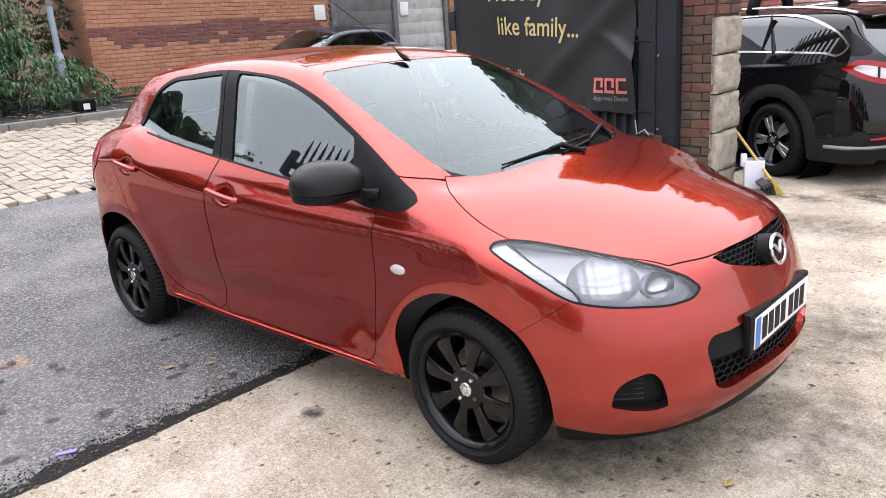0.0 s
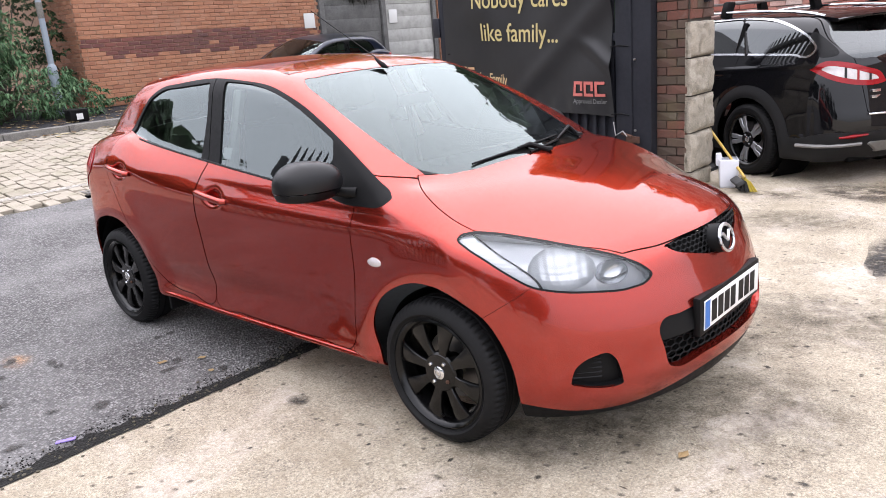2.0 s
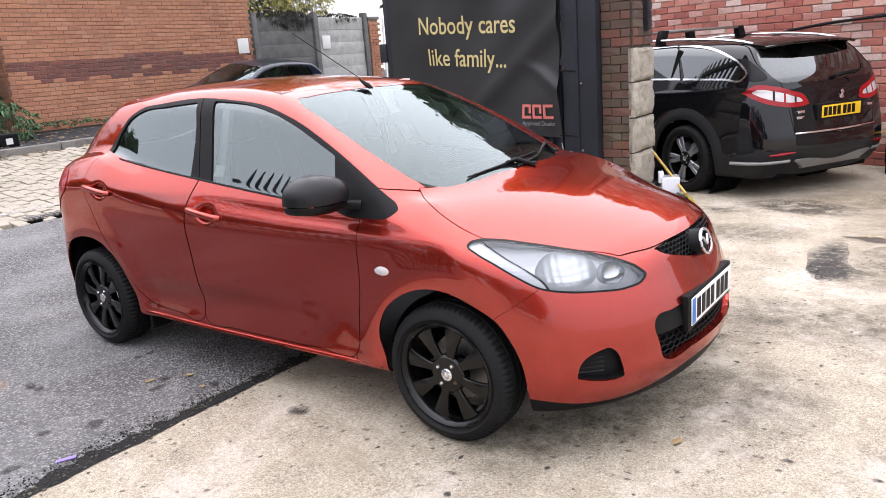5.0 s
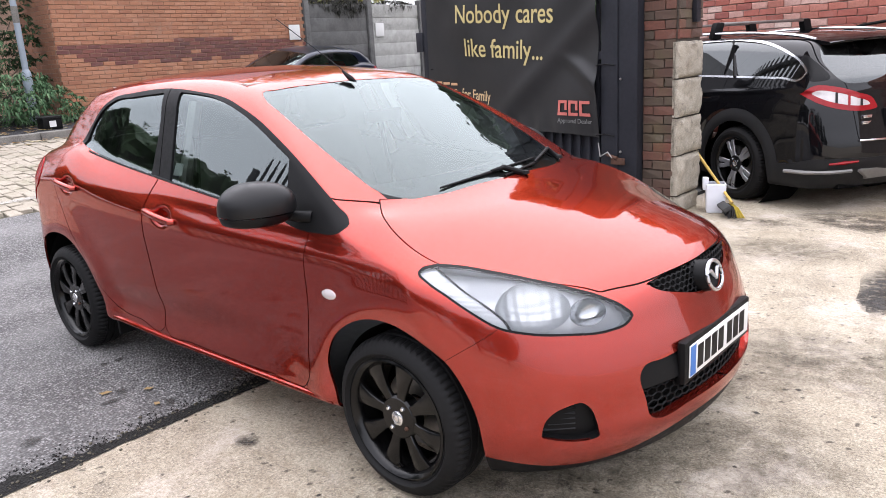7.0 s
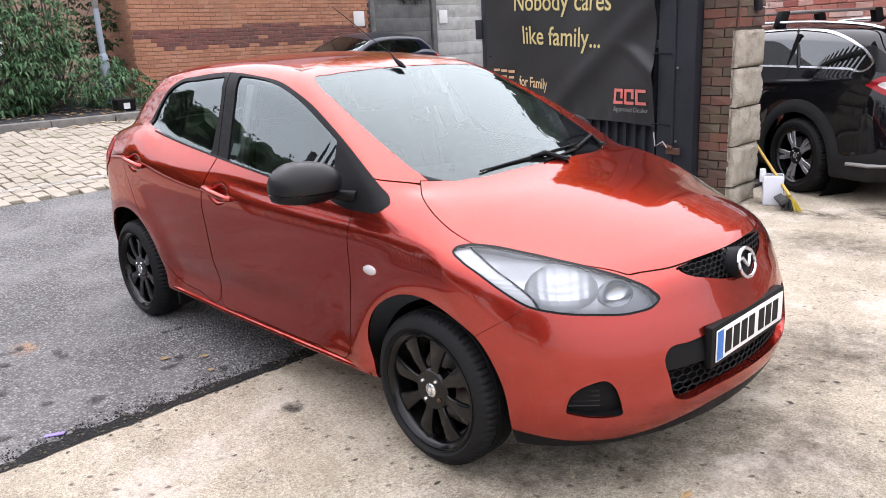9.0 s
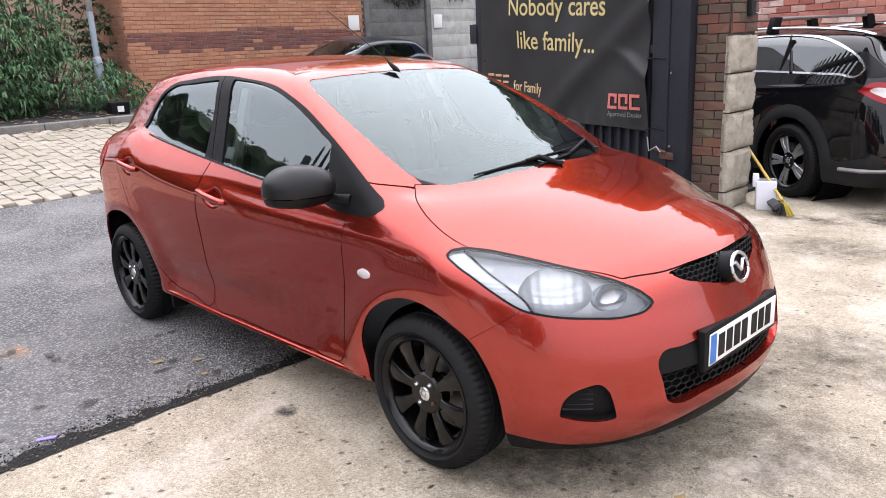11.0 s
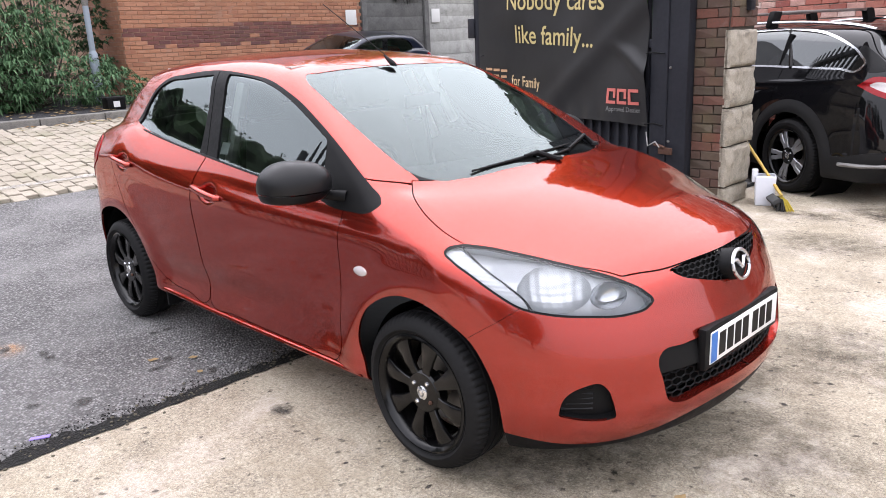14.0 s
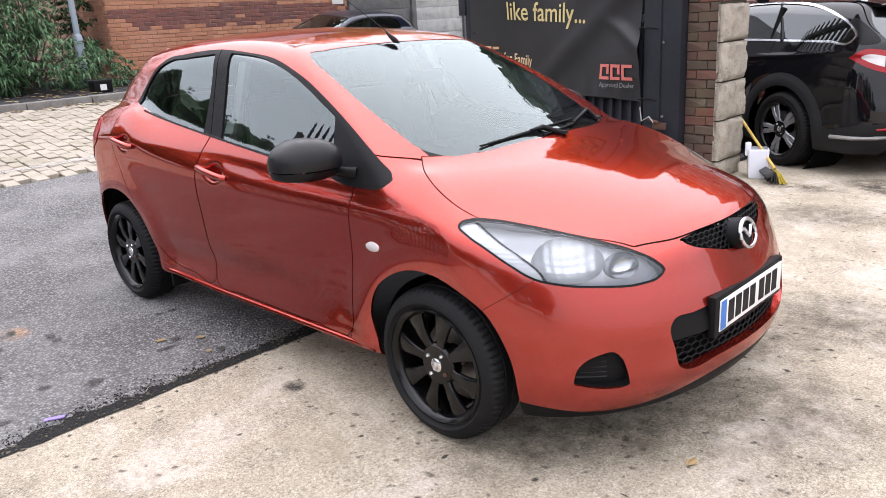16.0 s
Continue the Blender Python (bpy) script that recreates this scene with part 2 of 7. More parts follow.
def concrete_mat(name, base, light, dark, scale=1.0, relief=0.35, speck=True, worn=False):
    m, nt, b = material(name)
    base, light, dark = dull(base), dull(light), dull(dark)
    g = nt.nodes.new("ShaderNodeNewGeometry")
    p = g.outputs["Position"]
    big, mid = noise_tex(nt, p, 0.55 * scale, 6, 0.62, 0.4), noise_tex(nt, p, 3.2 * scale, 8, 0.68, 0.3)
    fine = noise_tex(nt, p, 95 * scale, 10, 0.92)
    col = ramp(nt, mid, [(0.30, dark), (0.47, base), (0.68, light)])
    col = mixed(nt, grey(nt, big, 0.0, 0.55, 0.42, 0.68), col, tuple(c * 0.62 for c in base))
    col = mixed(nt, grey(nt, noise_tex(nt, p, 11 * scale, 8, 0.75), 0.0, 0.55, 0.56, 0.74), col, dark)
    col = mixed(nt, grey(nt, fine, 0.0, 0.9, 0.48, 0.58), col, tuple(c * 0.34 for c in base))
    col = mixed(nt, grey(nt, noise_tex(nt, p, 120 * scale, 4, 0.8), 0.0, 0.65, 0.54, 0.64), col, tuple(min(1, c * 1.25) for c in light))
    if speck:
        vo = nt.nodes.new("ShaderNodeTexVoronoi")
        vo.inputs["Scale"].default_value = 46 * scale
        link(nt, p, vo.inputs["Vector"])
        col = mixed(nt, grey(nt, vo.outputs["Distance"], 0.5, 0.0, 0.05, 0.20), col, tuple(c * 0.4 for c in base))
    grit = nt.nodes.new("ShaderNodeTexVoronoi")
    grit.inputs["Scale"].default_value = 140 * scale
    link(nt, p, grit.inputs["Vector"])
    col = mixed(nt, grey(nt, mid, 0.85, 0.30, 0.38, 0.62), col, ramp(nt, grit.outputs["Color"], [(0.12, (0.45,) * 3), (0.42, (1.0,) * 3), (0.85, (1.32,) * 3)]), "MULTIPLY")
    if worn:
        # scoured pale patches, olive-brown dirt between them, loose dark crumbs
        scour = noise_tex(nt, p, 1.7, 9, 0.72, 0.6)
        col = mixed(nt, grey(nt, scour, 0.0, 0.48, 0.52, 0.62), col, (0.58, 0.51, 0.455))
        col = mixed(nt, grey(nt, scour, 0.40, 0.0, 0.34, 0.47), col, (0.20, 0.158, 0.10))
        for size, most in ((9, 0.30), (26, 0.50), (60, 0.62), (130, 0.6)):
            col = mixed(nt, grey(nt, noise_tex(nt, p, size, 6, 0.8, 0.3), 0.0, most, 0.53, 0.64), col, (0.20, 0.158, 0.105))
        crumb = nt.nodes.new("ShaderNodeTexVoronoi")
        crumb.inputs["Scale"].default_value = 17
        drift = nt.nodes.new("ShaderNodeVectorMath")
        drift.operation = "MULTIPLY_ADD"
        link(nt, noise_tex(nt, p, 40, 4, 0.7), drift.inputs[0])
        drift.inputs[1].default_value = (0.05, 0.05, 0.05)
        link(nt, p, drift.inputs[2])
        link(nt, drift.outputs[0], crumb.inputs["Vector"])
        few = nt.nodes.new("ShaderNodeMath")
        few.operation = "MULTIPLY"
        link(nt, grey(nt, crumb.outputs["Distance"], 0.85, 0.0, 0.10, 0.24), few.inputs[0])
        link(nt, grey(nt, crumb.outputs["Color"], 0.0, 1.0, 0.52, 0.60), few.inputs[1])
        col = mixed(nt, few.outputs[0], col, (0.055, 0.045, 0.033))
    link(nt, col, b.inputs["Base Color"])
    link(nt, grey(nt, mid, 0.72, 0.95, 0.3, 0.7), b.inputs["Roughness"])
    both = mixed(nt, 0.5, fine, mid)
    bump(nt, b, both, relief, 0.012)
    return m


def asphalt_mat(name, base):
    m, nt, b = material(name)
    base = dull(base)
    g = nt.nodes.new("ShaderNodeNewGeometry")
    p = g.outputs["Position"]
    vo = nt.nodes.new("ShaderNodeTexVoronoi")
    vo.inputs["Scale"].default_value = 78
    link(nt, p, vo.inputs["Vector"])
    big, mid = noise_tex(nt, p, 0.8, 6, 0.6), noise_tex(nt, p, 6, 8, 0.7)
    stone = ramp(nt, vo.outputs["Color"], [(0.2, tuple(c * 0.45 for c in base)), (0.55, tuple(c * 0.95 for c in base)), (0.9, tuple(min(1, c * 1.6) for c in base))])
    col = mixed(nt, grey(nt, vo.outputs["Distance"], 0.0, 0.75, 0.35, 0.65), stone, tuple(c * 0.35 for c in base))
    col = mixed(nt, grey(nt, mid, 0.0, 0.6, 0.5, 0.75), col, tuple(c * 0.55 for c in base))
    col = mixed(nt, grey(nt, big, 0.0, 0.5, 0.45, 0.7), col, tuple(min(1, c * 1.7) for c in base))
    link(nt, col, b.inputs["Base Color"])
    b.inputs["Roughness"].default_value = 0.82
    b.inputs["Specular IOR Level"].default_value = 0.2
    bump(nt, b, vo.outputs["Distance"], 1.0, 0.012)
    return m


def leaf_mat(name, colours, rough=0.6):
    m, nt, b = material(name)
    g = nt.nodes.new("ShaderNodeNewGeometry")
    colours = [dull(c, 0.8) for c in colours]
    n = len(colours)
    link(nt, ramp(nt, g.outputs["Random Per Island"], [((i + 0.5) / n, c) for i, c in enumerate(colours)]), b.inputs["Base Color"])
    b.inputs["Roughness"].default_value = rough
    b.inputs["Specular IOR Level"].default_value = 0.2
    return m


ORANGE_BRICKS = [(0.42, 0.180, 0.100), (0.49, 0.215, 0.118), (0.45, 0.195, 0.108), (0.52, 0.245, 0.145), (0.39, 0.162, 0.092)]
PURPLE_BRICKS = [(0.17, 0.058, 0.05), (0.21, 0.07, 0.056), (0.25, 0.08, 0.06), (0.15, 0.055, 0.05)]
OLD_BRICKS = [(0.50, 0.16, 0.115), (0.62, 0.27, 0.20), (0.42, 0.115, 0.085), (0.48, 0.15, 0.11), (0.74, 0.53, 0.46), (0.56, 0.19, 0.135), (0.38, 0.11, 0.09), (0.80, 0.64, 0.57), (0.60, 0.24, 0.18)]
PIER_BRICKS = [(0.085, 0.052, 0.038), (0.12, 0.060, 0.042), (0.19, 0.062, 0.041), (0.075, 0.053, 0.038), (0.105, 0.066, 0.044), (0.10, 0.048, 0.035)]
BRICK_A, BRICK_A_REST = brick_mat("orange_brick", ORANGE_BRICKS, False, stain=(0.24, 0.12, 0.075)), brick_mat("orange_brick_rest", ORANGE_BRICKS, True, stain=(0.24, 0.12, 0.075))
BRICK_B, BRICK_B_REST = brick_mat("purple_brick", PURPLE_BRICKS, False), brick_mat("purple_brick_rest", PURPLE_BRICKS, True)
BRICK_C, BRICK_C_REST = brick_mat("old_red_brick", OLD_BRICKS, False, stain=(0.20, 0.085, 0.065)), brick_mat("old_red_brick_rest", OLD_BRICKS, True, stain=(0.20, 0.085, 0.065))
BRICK_D = brick_mat("sooty_pier_brick", PIER_BRICKS, False, stain=(0.05, 0.040, 0.032), moss=0.25)
MORTAR = concrete_mat("mortar", (0.45, 0.27, 0.18), (0.54, 0.35, 0.24), (0.30, 0.17, 0.11), 3)
MORTAR_DARK = concrete_mat("sooty_mortar", (0.065, 0.052, 0.040), (0.12, 0.098, 0.074), (0.03, 0.025, 0.02), 3)
MORTAR_PALE = concrete_mat("pale_mortar", (0.46, 0.37, 0.325), (0.70, 0.61, 0.55), (0.22, 0.15, 0.125), 3)
STONE = concrete_mat("rough_stone", (0.46, 0.405, 0.32), (0.66, 0.60, 0.50), (0.15, 0.128, 0.095), 3.2, 1.0)
FORECOURT = concrete_mat("forecourt_concrete", (0.58, 0.50, 0.385), (0.74, 0.655, 0.51), (0.32, 0.272, 0.205), 1.0, 1.0, True, True)
ROAD = asphalt_mat("road_asphalt", (0.243, 0.236, 0.233))
TAR = asphalt_mat("tar_joint", (0.021, 0.0205, 0.019))
PAVING = asphalt_mat("pavement_asphalt", (0.055, 0.055, 0.06))
SETT = brick_mat("granite_sett", [(0.42, 0.365, 0.29), (0.37, 0.325, 0.26), (0.47, 0.41, 0.335), (0.33, 0.29, 0.225), (0.44, 0.385, 0.32), (0.39, 0.345, 0.28)], True, 0.85, (0.17, 0.145, 0.10), 0.35)
SETT_JOINT = concrete_mat("sett_joint_dirt", (0.10, 0.085, 0.06), (0.14, 0.13, 0.08), (0.05, 0.045, 0.03), 5)
KERB = concrete_mat("kerb_stone", (0.22, 0.205, 0.185), (0.30, 0.285, 0.26), (0.11, 0.10, 0.09), 2)
PANEL_DARK = concrete_mat("dark_concrete_panel", (0.145, 0.143, 0.14), (0.22, 0.22, 0.215), (0.07, 0.07, 0.07), 1.5)
PANEL_PALE = concrete_mat("pale_concrete_panel", (0.52, 0.52, 0.49), (0.66, 0.66, 0.63), (0.30, 0.30, 0.285), 1.5)
OIL = simple("oil_stain", (0.035, 0.032, 0.03), 0.5, vary=0.5, scale=12)
GATE_STEEL = simple("dark_grey_gate_paint", (0.0165, 0.0175, 0.0225), 0.5, vary=0.3, scale=25, relief=0.05, spec=0.2)
VINYL = simple("black_banner_vinyl", (0.0145, 0.0142, 0.0150), 0.46, vary=0.15, scale=14, spec=0.38)
GOLD = simple("gold_print", (0.46, 0.37, 0.16), 0.45, vary=0.06)
ORANGE_PRINT = simple("orange_print", (0.46, 0.27, 0.15), 0.45, vary=0.06)
PINK_PRINT = simple("red_print", (0.46, 0.12, 0.10), 0.45, vary=0.08)
GREY_PRINT = simple("grey_print", (0.16, 0.16, 0.16), 0.45)
POLE_PAINT = simple("blue_grey_post_paint", (0.22, 0.26, 0.30), 0.5, vary=0.15, scale=20)
GREEN = leaf_mat("shrub_leaves", [(0.035, 0.085, 0.035), (0.06, 0.135, 0.055), (0.045, 0.11, 0.045), (0.085, 0.165, 0.075), (0.13, 0.22, 0.11)])
GREEN_DARK = leaf_mat("dark_leaves", [(0.02, 0.045, 0.018), (0.03, 0.06, 0.022), (0.04, 0.08, 0.03)])
CREEPER = leaf_mat("withered_creeper", [(0.012, 0.012, 0.010), (0.022, 0.021, 0.018), (0.03, 0.032, 0.02), (0.06, 0.055, 0.045)])
GREEN_YELLOW = leaf_mat("autumn_leaves", [(0.42, 0.38, 0.10), (0.30, 0.31, 0.09), (0.18, 0.23, 0.08), (0.50, 0.43, 0.12)])
DEAD = leaf_mat("dead_leaves", [(0.25, 0.14, 0.06), (0.40, 0.30, 0.14), (0.30, 0.20, 0.10), (0.5, 0.42, 0.25)], 0.8)
BARK = simple("bark", (0.06, 0.05, 0.04), 0.9, vary=0.4, scale=40, relief=0.6)
WOOD = simple("yellow_varnished_wood", (0.43, 0.28, 0.06), 0.45, vary=0.15, scale=40)
BRISTLE = simple("yellow_bristle", (0.45, 0.34, 0.04), 0.7, vary=0.3, scale=200)
BRISTLE_DARK = simple("black_bristle", (0.03, 0.03, 0.03), 0.8, vary=0.3, scale=200)
TUB = simple("translucent_white_plastic", (0.56, 0.575, 0.62), 0.4, vary=0.05)
# ---- shape tools ----
def spline(xs, ys):
    """A smooth curve through points, as a function; straight beyond its ends."""
    xs, ys = np.array(xs, float), np.array(ys, float)
    if xs[0] > xs[-1]:
        xs, ys = xs[::-1], ys[::-1]
    h, d = np.diff(xs), np.diff(ys) / np.diff(xs)
    m = np.empty(len(xs))
    m[0], m[-1] = d[0], d[-1]
    m[1:-1] = (d[:-1] * h[1:] + d[1:] * h[:-1]) / (h[:-1] + h[1:])

    def f(x):
        x = np.asarray(x, float)
        i = np.clip(np.searchsorted(xs, x) - 1, 0, len(xs) - 2)
        t = (x - xs[i]) / h[i]
        c = np.clip(t, 0, 1)
        y = ((1 + 2 * c) * (1 - c) ** 2 * ys[i] + c * (1 - c) ** 2 * h[i] * m[i] + c * c * (3 - 2 * c) * ys[i + 1] + c * c * (c - 1) * h[i] * m[i + 1])
        return y + np.where(t < 0, t * h[i] * m[0], 0) + np.where(t > 1, (t - 1) * h[i] * m[-1], 0)
    return f


def smin(a, b, k):
    h = np.clip(0.5 + 0.5 * (b - a) / k, 0, 1)
    return b + (a - b) * h - k * h * (1 - h)


def smax(a, b, k):
    return -smin(-a, -b, k)


def gradient(F, p, e=0.002):
    g = np.empty_like(p)
    for i in range(3):
        s = np.zeros(3)
        s[i] = e
        a, b = p + s, p - s
        g[:, i] = (F(a[:, 0], a[:, 1], a[:, 2]) - F(b[:, 0], b[:, 1], b[:, 2])) / (2 * e)
    return g


def settle(F, p, steps=4):
    """Moves points onto the surface F = 0."""
    for _ in range(steps):
        g = gradient(F, p)
        f = F(p[:, 0], p[:, 1], p[:, 2])
        step = f / np.maximum((g * g).sum(1), 0.05)
        p = p - g * np.clip(step, -0.02, 0.02)[:, None]
    return p


def skin(F, low, high, h):
    """The surface F = 0 (inside negative) within a box, as points and triangles."""
    n = [int(math.ceil((b - a) / h)) + 1 for a, b in zip(low, high)]
    ax = [low[i] + h * np.arange(n[i]) for i in range(3)]
    v = np.empty(n)
    X, Z = np.meshgrid(ax[0], ax[2], indexing="ij")
    for j, y in enumerate(ax[1]):
        v[:, j, :] = F(X, np.full_like(X, y), Z)
    s = v < 0
    c = np.zeros([k - 1 for k in n], int)
    for i in (0, 1):
        for j in (0, 1):
            for k in (0, 1):
                c += s[i:n[0] - 1 + i, j:n[1] - 1 + j, k:n[2] - 1 + k]
    mixed = (c > 0) & (c < 8)
    index = -np.ones(mixed.shape, int)
    cells = np.argwhere(mixed)
    index[mixed] = np.arange(len(cells))
    p = settle(F, np.array(low) + (cells + 0.5) * h, 6)
    quads = []
    for a in range(3):
        b, d = (a + 1) % 3, (a + 2) % 3
        lo = [slice(None)] * 3
        hi = [slice(None)] * 3
        lo[a], hi[a] = slice(0, -1), slice(1, None)
        e = np.argwhere(s[tuple(lo)] != s[tuple(hi)])
        e = e[(e[:, b] > 0) & (e[:, d] > 0) & (e[:, b] < n[b] - 1) & (e[:, d] < n[d] - 1)]
        inside = s[tuple(e.T)]
        q = []
        for ob, od in ((0, 0), (1, 0), (1, 1), (0, 1)):
            k = e.copy()
            k[:, b] -= 1 - ob
            k[:, d] -= 1 - od
            q.append(index[tuple(k.T)])
        q = np.array(q).T
        q[~inside] = q[~inside][:, ::-1]
        quads.append(q)
    q = np.concatenate(quads)
    q = q[(q >= 0).all(1)]
    return p, np.concatenate([q[:, [0, 1, 2]], q[:, [0, 2, 3]]])


def tidy(p, t):
    used = np.unique(t)
    back = -np.ones(len(p), int)
    back[used] = np.arange(len(used))
    return p[used], back[t]


def cut(mesh, d):
    """Splits a triangle mesh where the function d of its points changes sign: (the part with d < 0, the rest)."""
    p, t = mesh
    if not len(t):
        return (p, t), (p, t)
    f = d(p)
    f = np.where(np.abs(f) < 2e-4, np.where(f < 0, -2e-4, 2e-4), f)
    neg = f < 0
    out = []
    for side in (neg, ~neg):
        k = side[t].sum(1)
        whole = t[k == 3]
        new_t, edges = [whole], []
        one, two = t[k == 1], t[k == 2]
        r1 = side[one].argmax(1) if len(one) else np.zeros(0, int)
        r2 = (~side[two]).argmax(1) if len(two) else np.zeros(0, int)
        one = np.array([np.roll(row, -r) for row, r in zip(one, r1)]).reshape(-1, 3).astype(int)
        two = np.array([np.roll(row, -r) for row, r in zip(two, r2)]).reshape(-1, 3).astype(int)
        e = np.sort(np.concatenate([one[:, [0, 1]], one[:, [0, 2]], two[:, [0, 1]], two[:, [0, 2]]]), 1)
        u, inv = np.unique(e, axis=0, return_inverse=True)
        inv = np.asarray(inv).reshape(-1)
        w = (f[u[:, 0]] / (f[u[:, 0]] - f[u[:, 1]]))[:, None] if len(u) else np.zeros((0, 1))
        extra = p[u[:, 0]] * (1 - w) + p[u[:, 1]] * w if len(u) else np.zeros((0, 3))
        a, b = len(one), len(two)
        i = inv + len(p)
        new_t.append(np.stack([one[:, 0], i[:a], i[a:2 * a]], 1))
        x, y = i[2 * a:2 * a + b], i[2 * a + b:]
        new_t.append(np.stack([x, two[:, 1], two[:, 2]], 1))
        new_t.append(np.stack([x, two[:, 2], y], 1))
        out.append(tidy(np.concatenate([p, extra]), np.concatenate(new_t)))
    return out


def outline(points, closed=True, n=8):
    """A smooth closed line through points; a point given twice stays a corner."""
    P = [np.array(q, float) for q in points]
    m = len(P)
    out = []
    for i in range(m if closed else m - 1):
        a, b = P[i], P[(i + 1) % m]
        if np.allclose(a, b):
            continue
        pa, nb = P[i - 1], P[(i + 2) % m]
        if not closed and i == 0:
            pa = a
        if not closed and i == m - 2:
            nb = b
        L = np.linalg.norm(b - a)

        def tangent(l, c, r):
            if np.allclose(l, c) or np.allclose(r, c):
                return None
            d1, d2 = np.linalg.norm(c - l), np.linalg.norm(r - c)
            return ((c - l) / d1 * d2 + (r - c) / d2 * d1) / (d1 + d2)
        ta, tb = tangent(pa, a, b), tangent(a, b, nb)
        chord = (b - a) / L
        ta, tb = chord if ta is None else ta, chord if tb is None else tb
        for k in range(n):
            t = k / n
            out.append((1 + 2 * t) * (1 - t) ** 2 * a + t * (1 - t) ** 2 * L * ta + t * t * (3 - 2 * t) * b + t * t * (t - 1) * L * tb)
    if not closed:
        out.append(P[-1])
    return np.array(out)


def away(line, closed=True):
    """The signed distance of 2D points from a closed line (inside negative), or the plain distance from an open one."""
    A = np.asarray(line, float)
    B = np.roll(A, -1, 0) if closed else A[1:]
    A = A if closed else A[:-1]

    def f(q):
        best = np.full(len(q), 1e9)
        odd = np.zeros(len(q), bool)
        for a, b in zip(A, B):
            ab = b - a
            t = np.clip(((q - a) @ ab) / max(ab @ ab, 1e-12), 0, 1)
            r = q - a - t[:, None] * ab
            best = np.minimum(best, (r * r).sum(1))
            if closed and a[1] != b[1]:
                c = (a[1] > q[:, 1]) != (b[1] > q[:, 1])
                odd ^= c & (q[:, 0] < (b[0] - a[0]) * (q[:, 1] - a[1]) / (b[1] - a[1]) + a[0])
        best = np.sqrt(best)
        return np.where(odd, -best, best) if closed else best
    return f


def mirrored(mesh):
    p, t = mesh
    return p * np.array([1, -1, 1]), t[:, ::-1]


def joined(*meshes):
    ps, ts, k = [], [], 0
    for p, t in meshes:
        ps.append(p), ts.append(t + k)
        k += len(p)
    return np.concatenate(ps), np.concatenate(ts)


def rim_edges(t):
    e = np.concatenate([t[:, [0, 1]], t[:, [1, 2]], t[:, [2, 0]]])
    key = np.sort(e, 1)
    _, first, count = np.unique(key, axis=0, return_index=True, return_counts=True)
    return e[first[count == 1]]


def with_lip(mesh, F, depth, offset=0.0):
    """The mesh with its border turned inwards by depth, so that it reads as a panel with thickness; and its normals."""
    p, t = mesh
    g = gradient(F, p, 0.009)
    g /= np.maximum(np.linalg.norm(g, axis=1), 1e-9)[:, None]
    p = p + g * offset
    if depth <= 0:
        return p, t, g
    e = rim_edges(t)
    e = e[np.abs(p[e]).min(1)[:, 1] > 1e-3] if len(e) else e
    ids = np.unique(e)
    top = {v: len(p) + i for i, v in enumerate(ids)}
    low = {v: len(p) + len(ids) + i for i, v in enumerate(ids)}
    P = np.concatenate([p, p[ids], p[ids] - g[ids] * depth])
    wall = []
    side = np.zeros((len(ids), 3))
    where = {v: i for i, v in enumerate(ids)}
    for a, b in e:
        wall += [(top[a], low[a], top[b]), (top[b], low[a], low[b])]
        nn = np.cross(p[b] - p[a], g[a])
        side[where[a]] += nn
        side[where[b]] += nn
    side /= np.maximum(np.linalg.norm(side, axis=1), 1e-9)[:, None]
    T = np.concatenate([t, np.array(wall, int).reshape(-1, 3)])
    return P, T, np.concatenate([g, side, side])


def shell(name, mesh, F, material, parent, depth=0.008, offset=0.0, label=""):
    P, T, N = with_lip(mesh, F, depth, offset)
    me = bpy.data.meshes.new(name)
    me.from_pydata(P.tolist(), [], T.tolist())
    me.polygons.foreach_set("use_smooth", np.ones(len(T), bool))
    me.normals_split_custom_set_from_vertices(N.tolist())
    me.materials.append(material)
    ob = new(name, me)
    ob.parent = parent
    if label:
        tagged(ob, label)
    return ob
# ---- building tools ----
def obj(name, bm, material, parent=None, label="", smooth=True, sharp=35):
    """Links a bmesh as one mesh object, shaded smooth but for its sharp edges."""
    bm.normal_update()
    if smooth:
        for f in bm.faces:
            f.smooth = True
        for e in bm.edges:
            if len(e.link_faces) == 2 and e.calc_face_angle(0) > radians(sharp):
                e.smooth = False
    me = bpy.data.meshes.new(name)
    bm.to_mesh(me)
    bm.free()
    for m in material if isinstance(material, (list, tuple)) else [material]:
        me.materials.append(m)
    ob = new(name, me)
    ob.parent = parent
    return tagged(ob, label) if label else ob


def thing(name, label, category, group="", kind="", at=(0, 0, 0), turn=0.0):
    e = new(name)
    e.empty_display_size = 0.1
    e.matrix_world = pose(*at, 0, 0, turn)
    return tagged(e, label, category, group, kind)


def block(lo, hi, bevel=0.0, seg=2, bm=None):
    bm = bm or bmesh.new()
    r = bmesh.ops.create_cube(bm, size=1)
    for v in r["verts"]:
        v.co = Vector([(lo[i] + hi[i]) / 2 + v.co[i] * (hi[i] - lo[i]) for i in range(3)])
    if bevel:
        bmesh.ops.bevel(bm, geom=list({e for v in r["verts"] for e in v.link_edges}), offset=bevel, segments=seg, affect="EDGES", profile=0.6)
    return bm


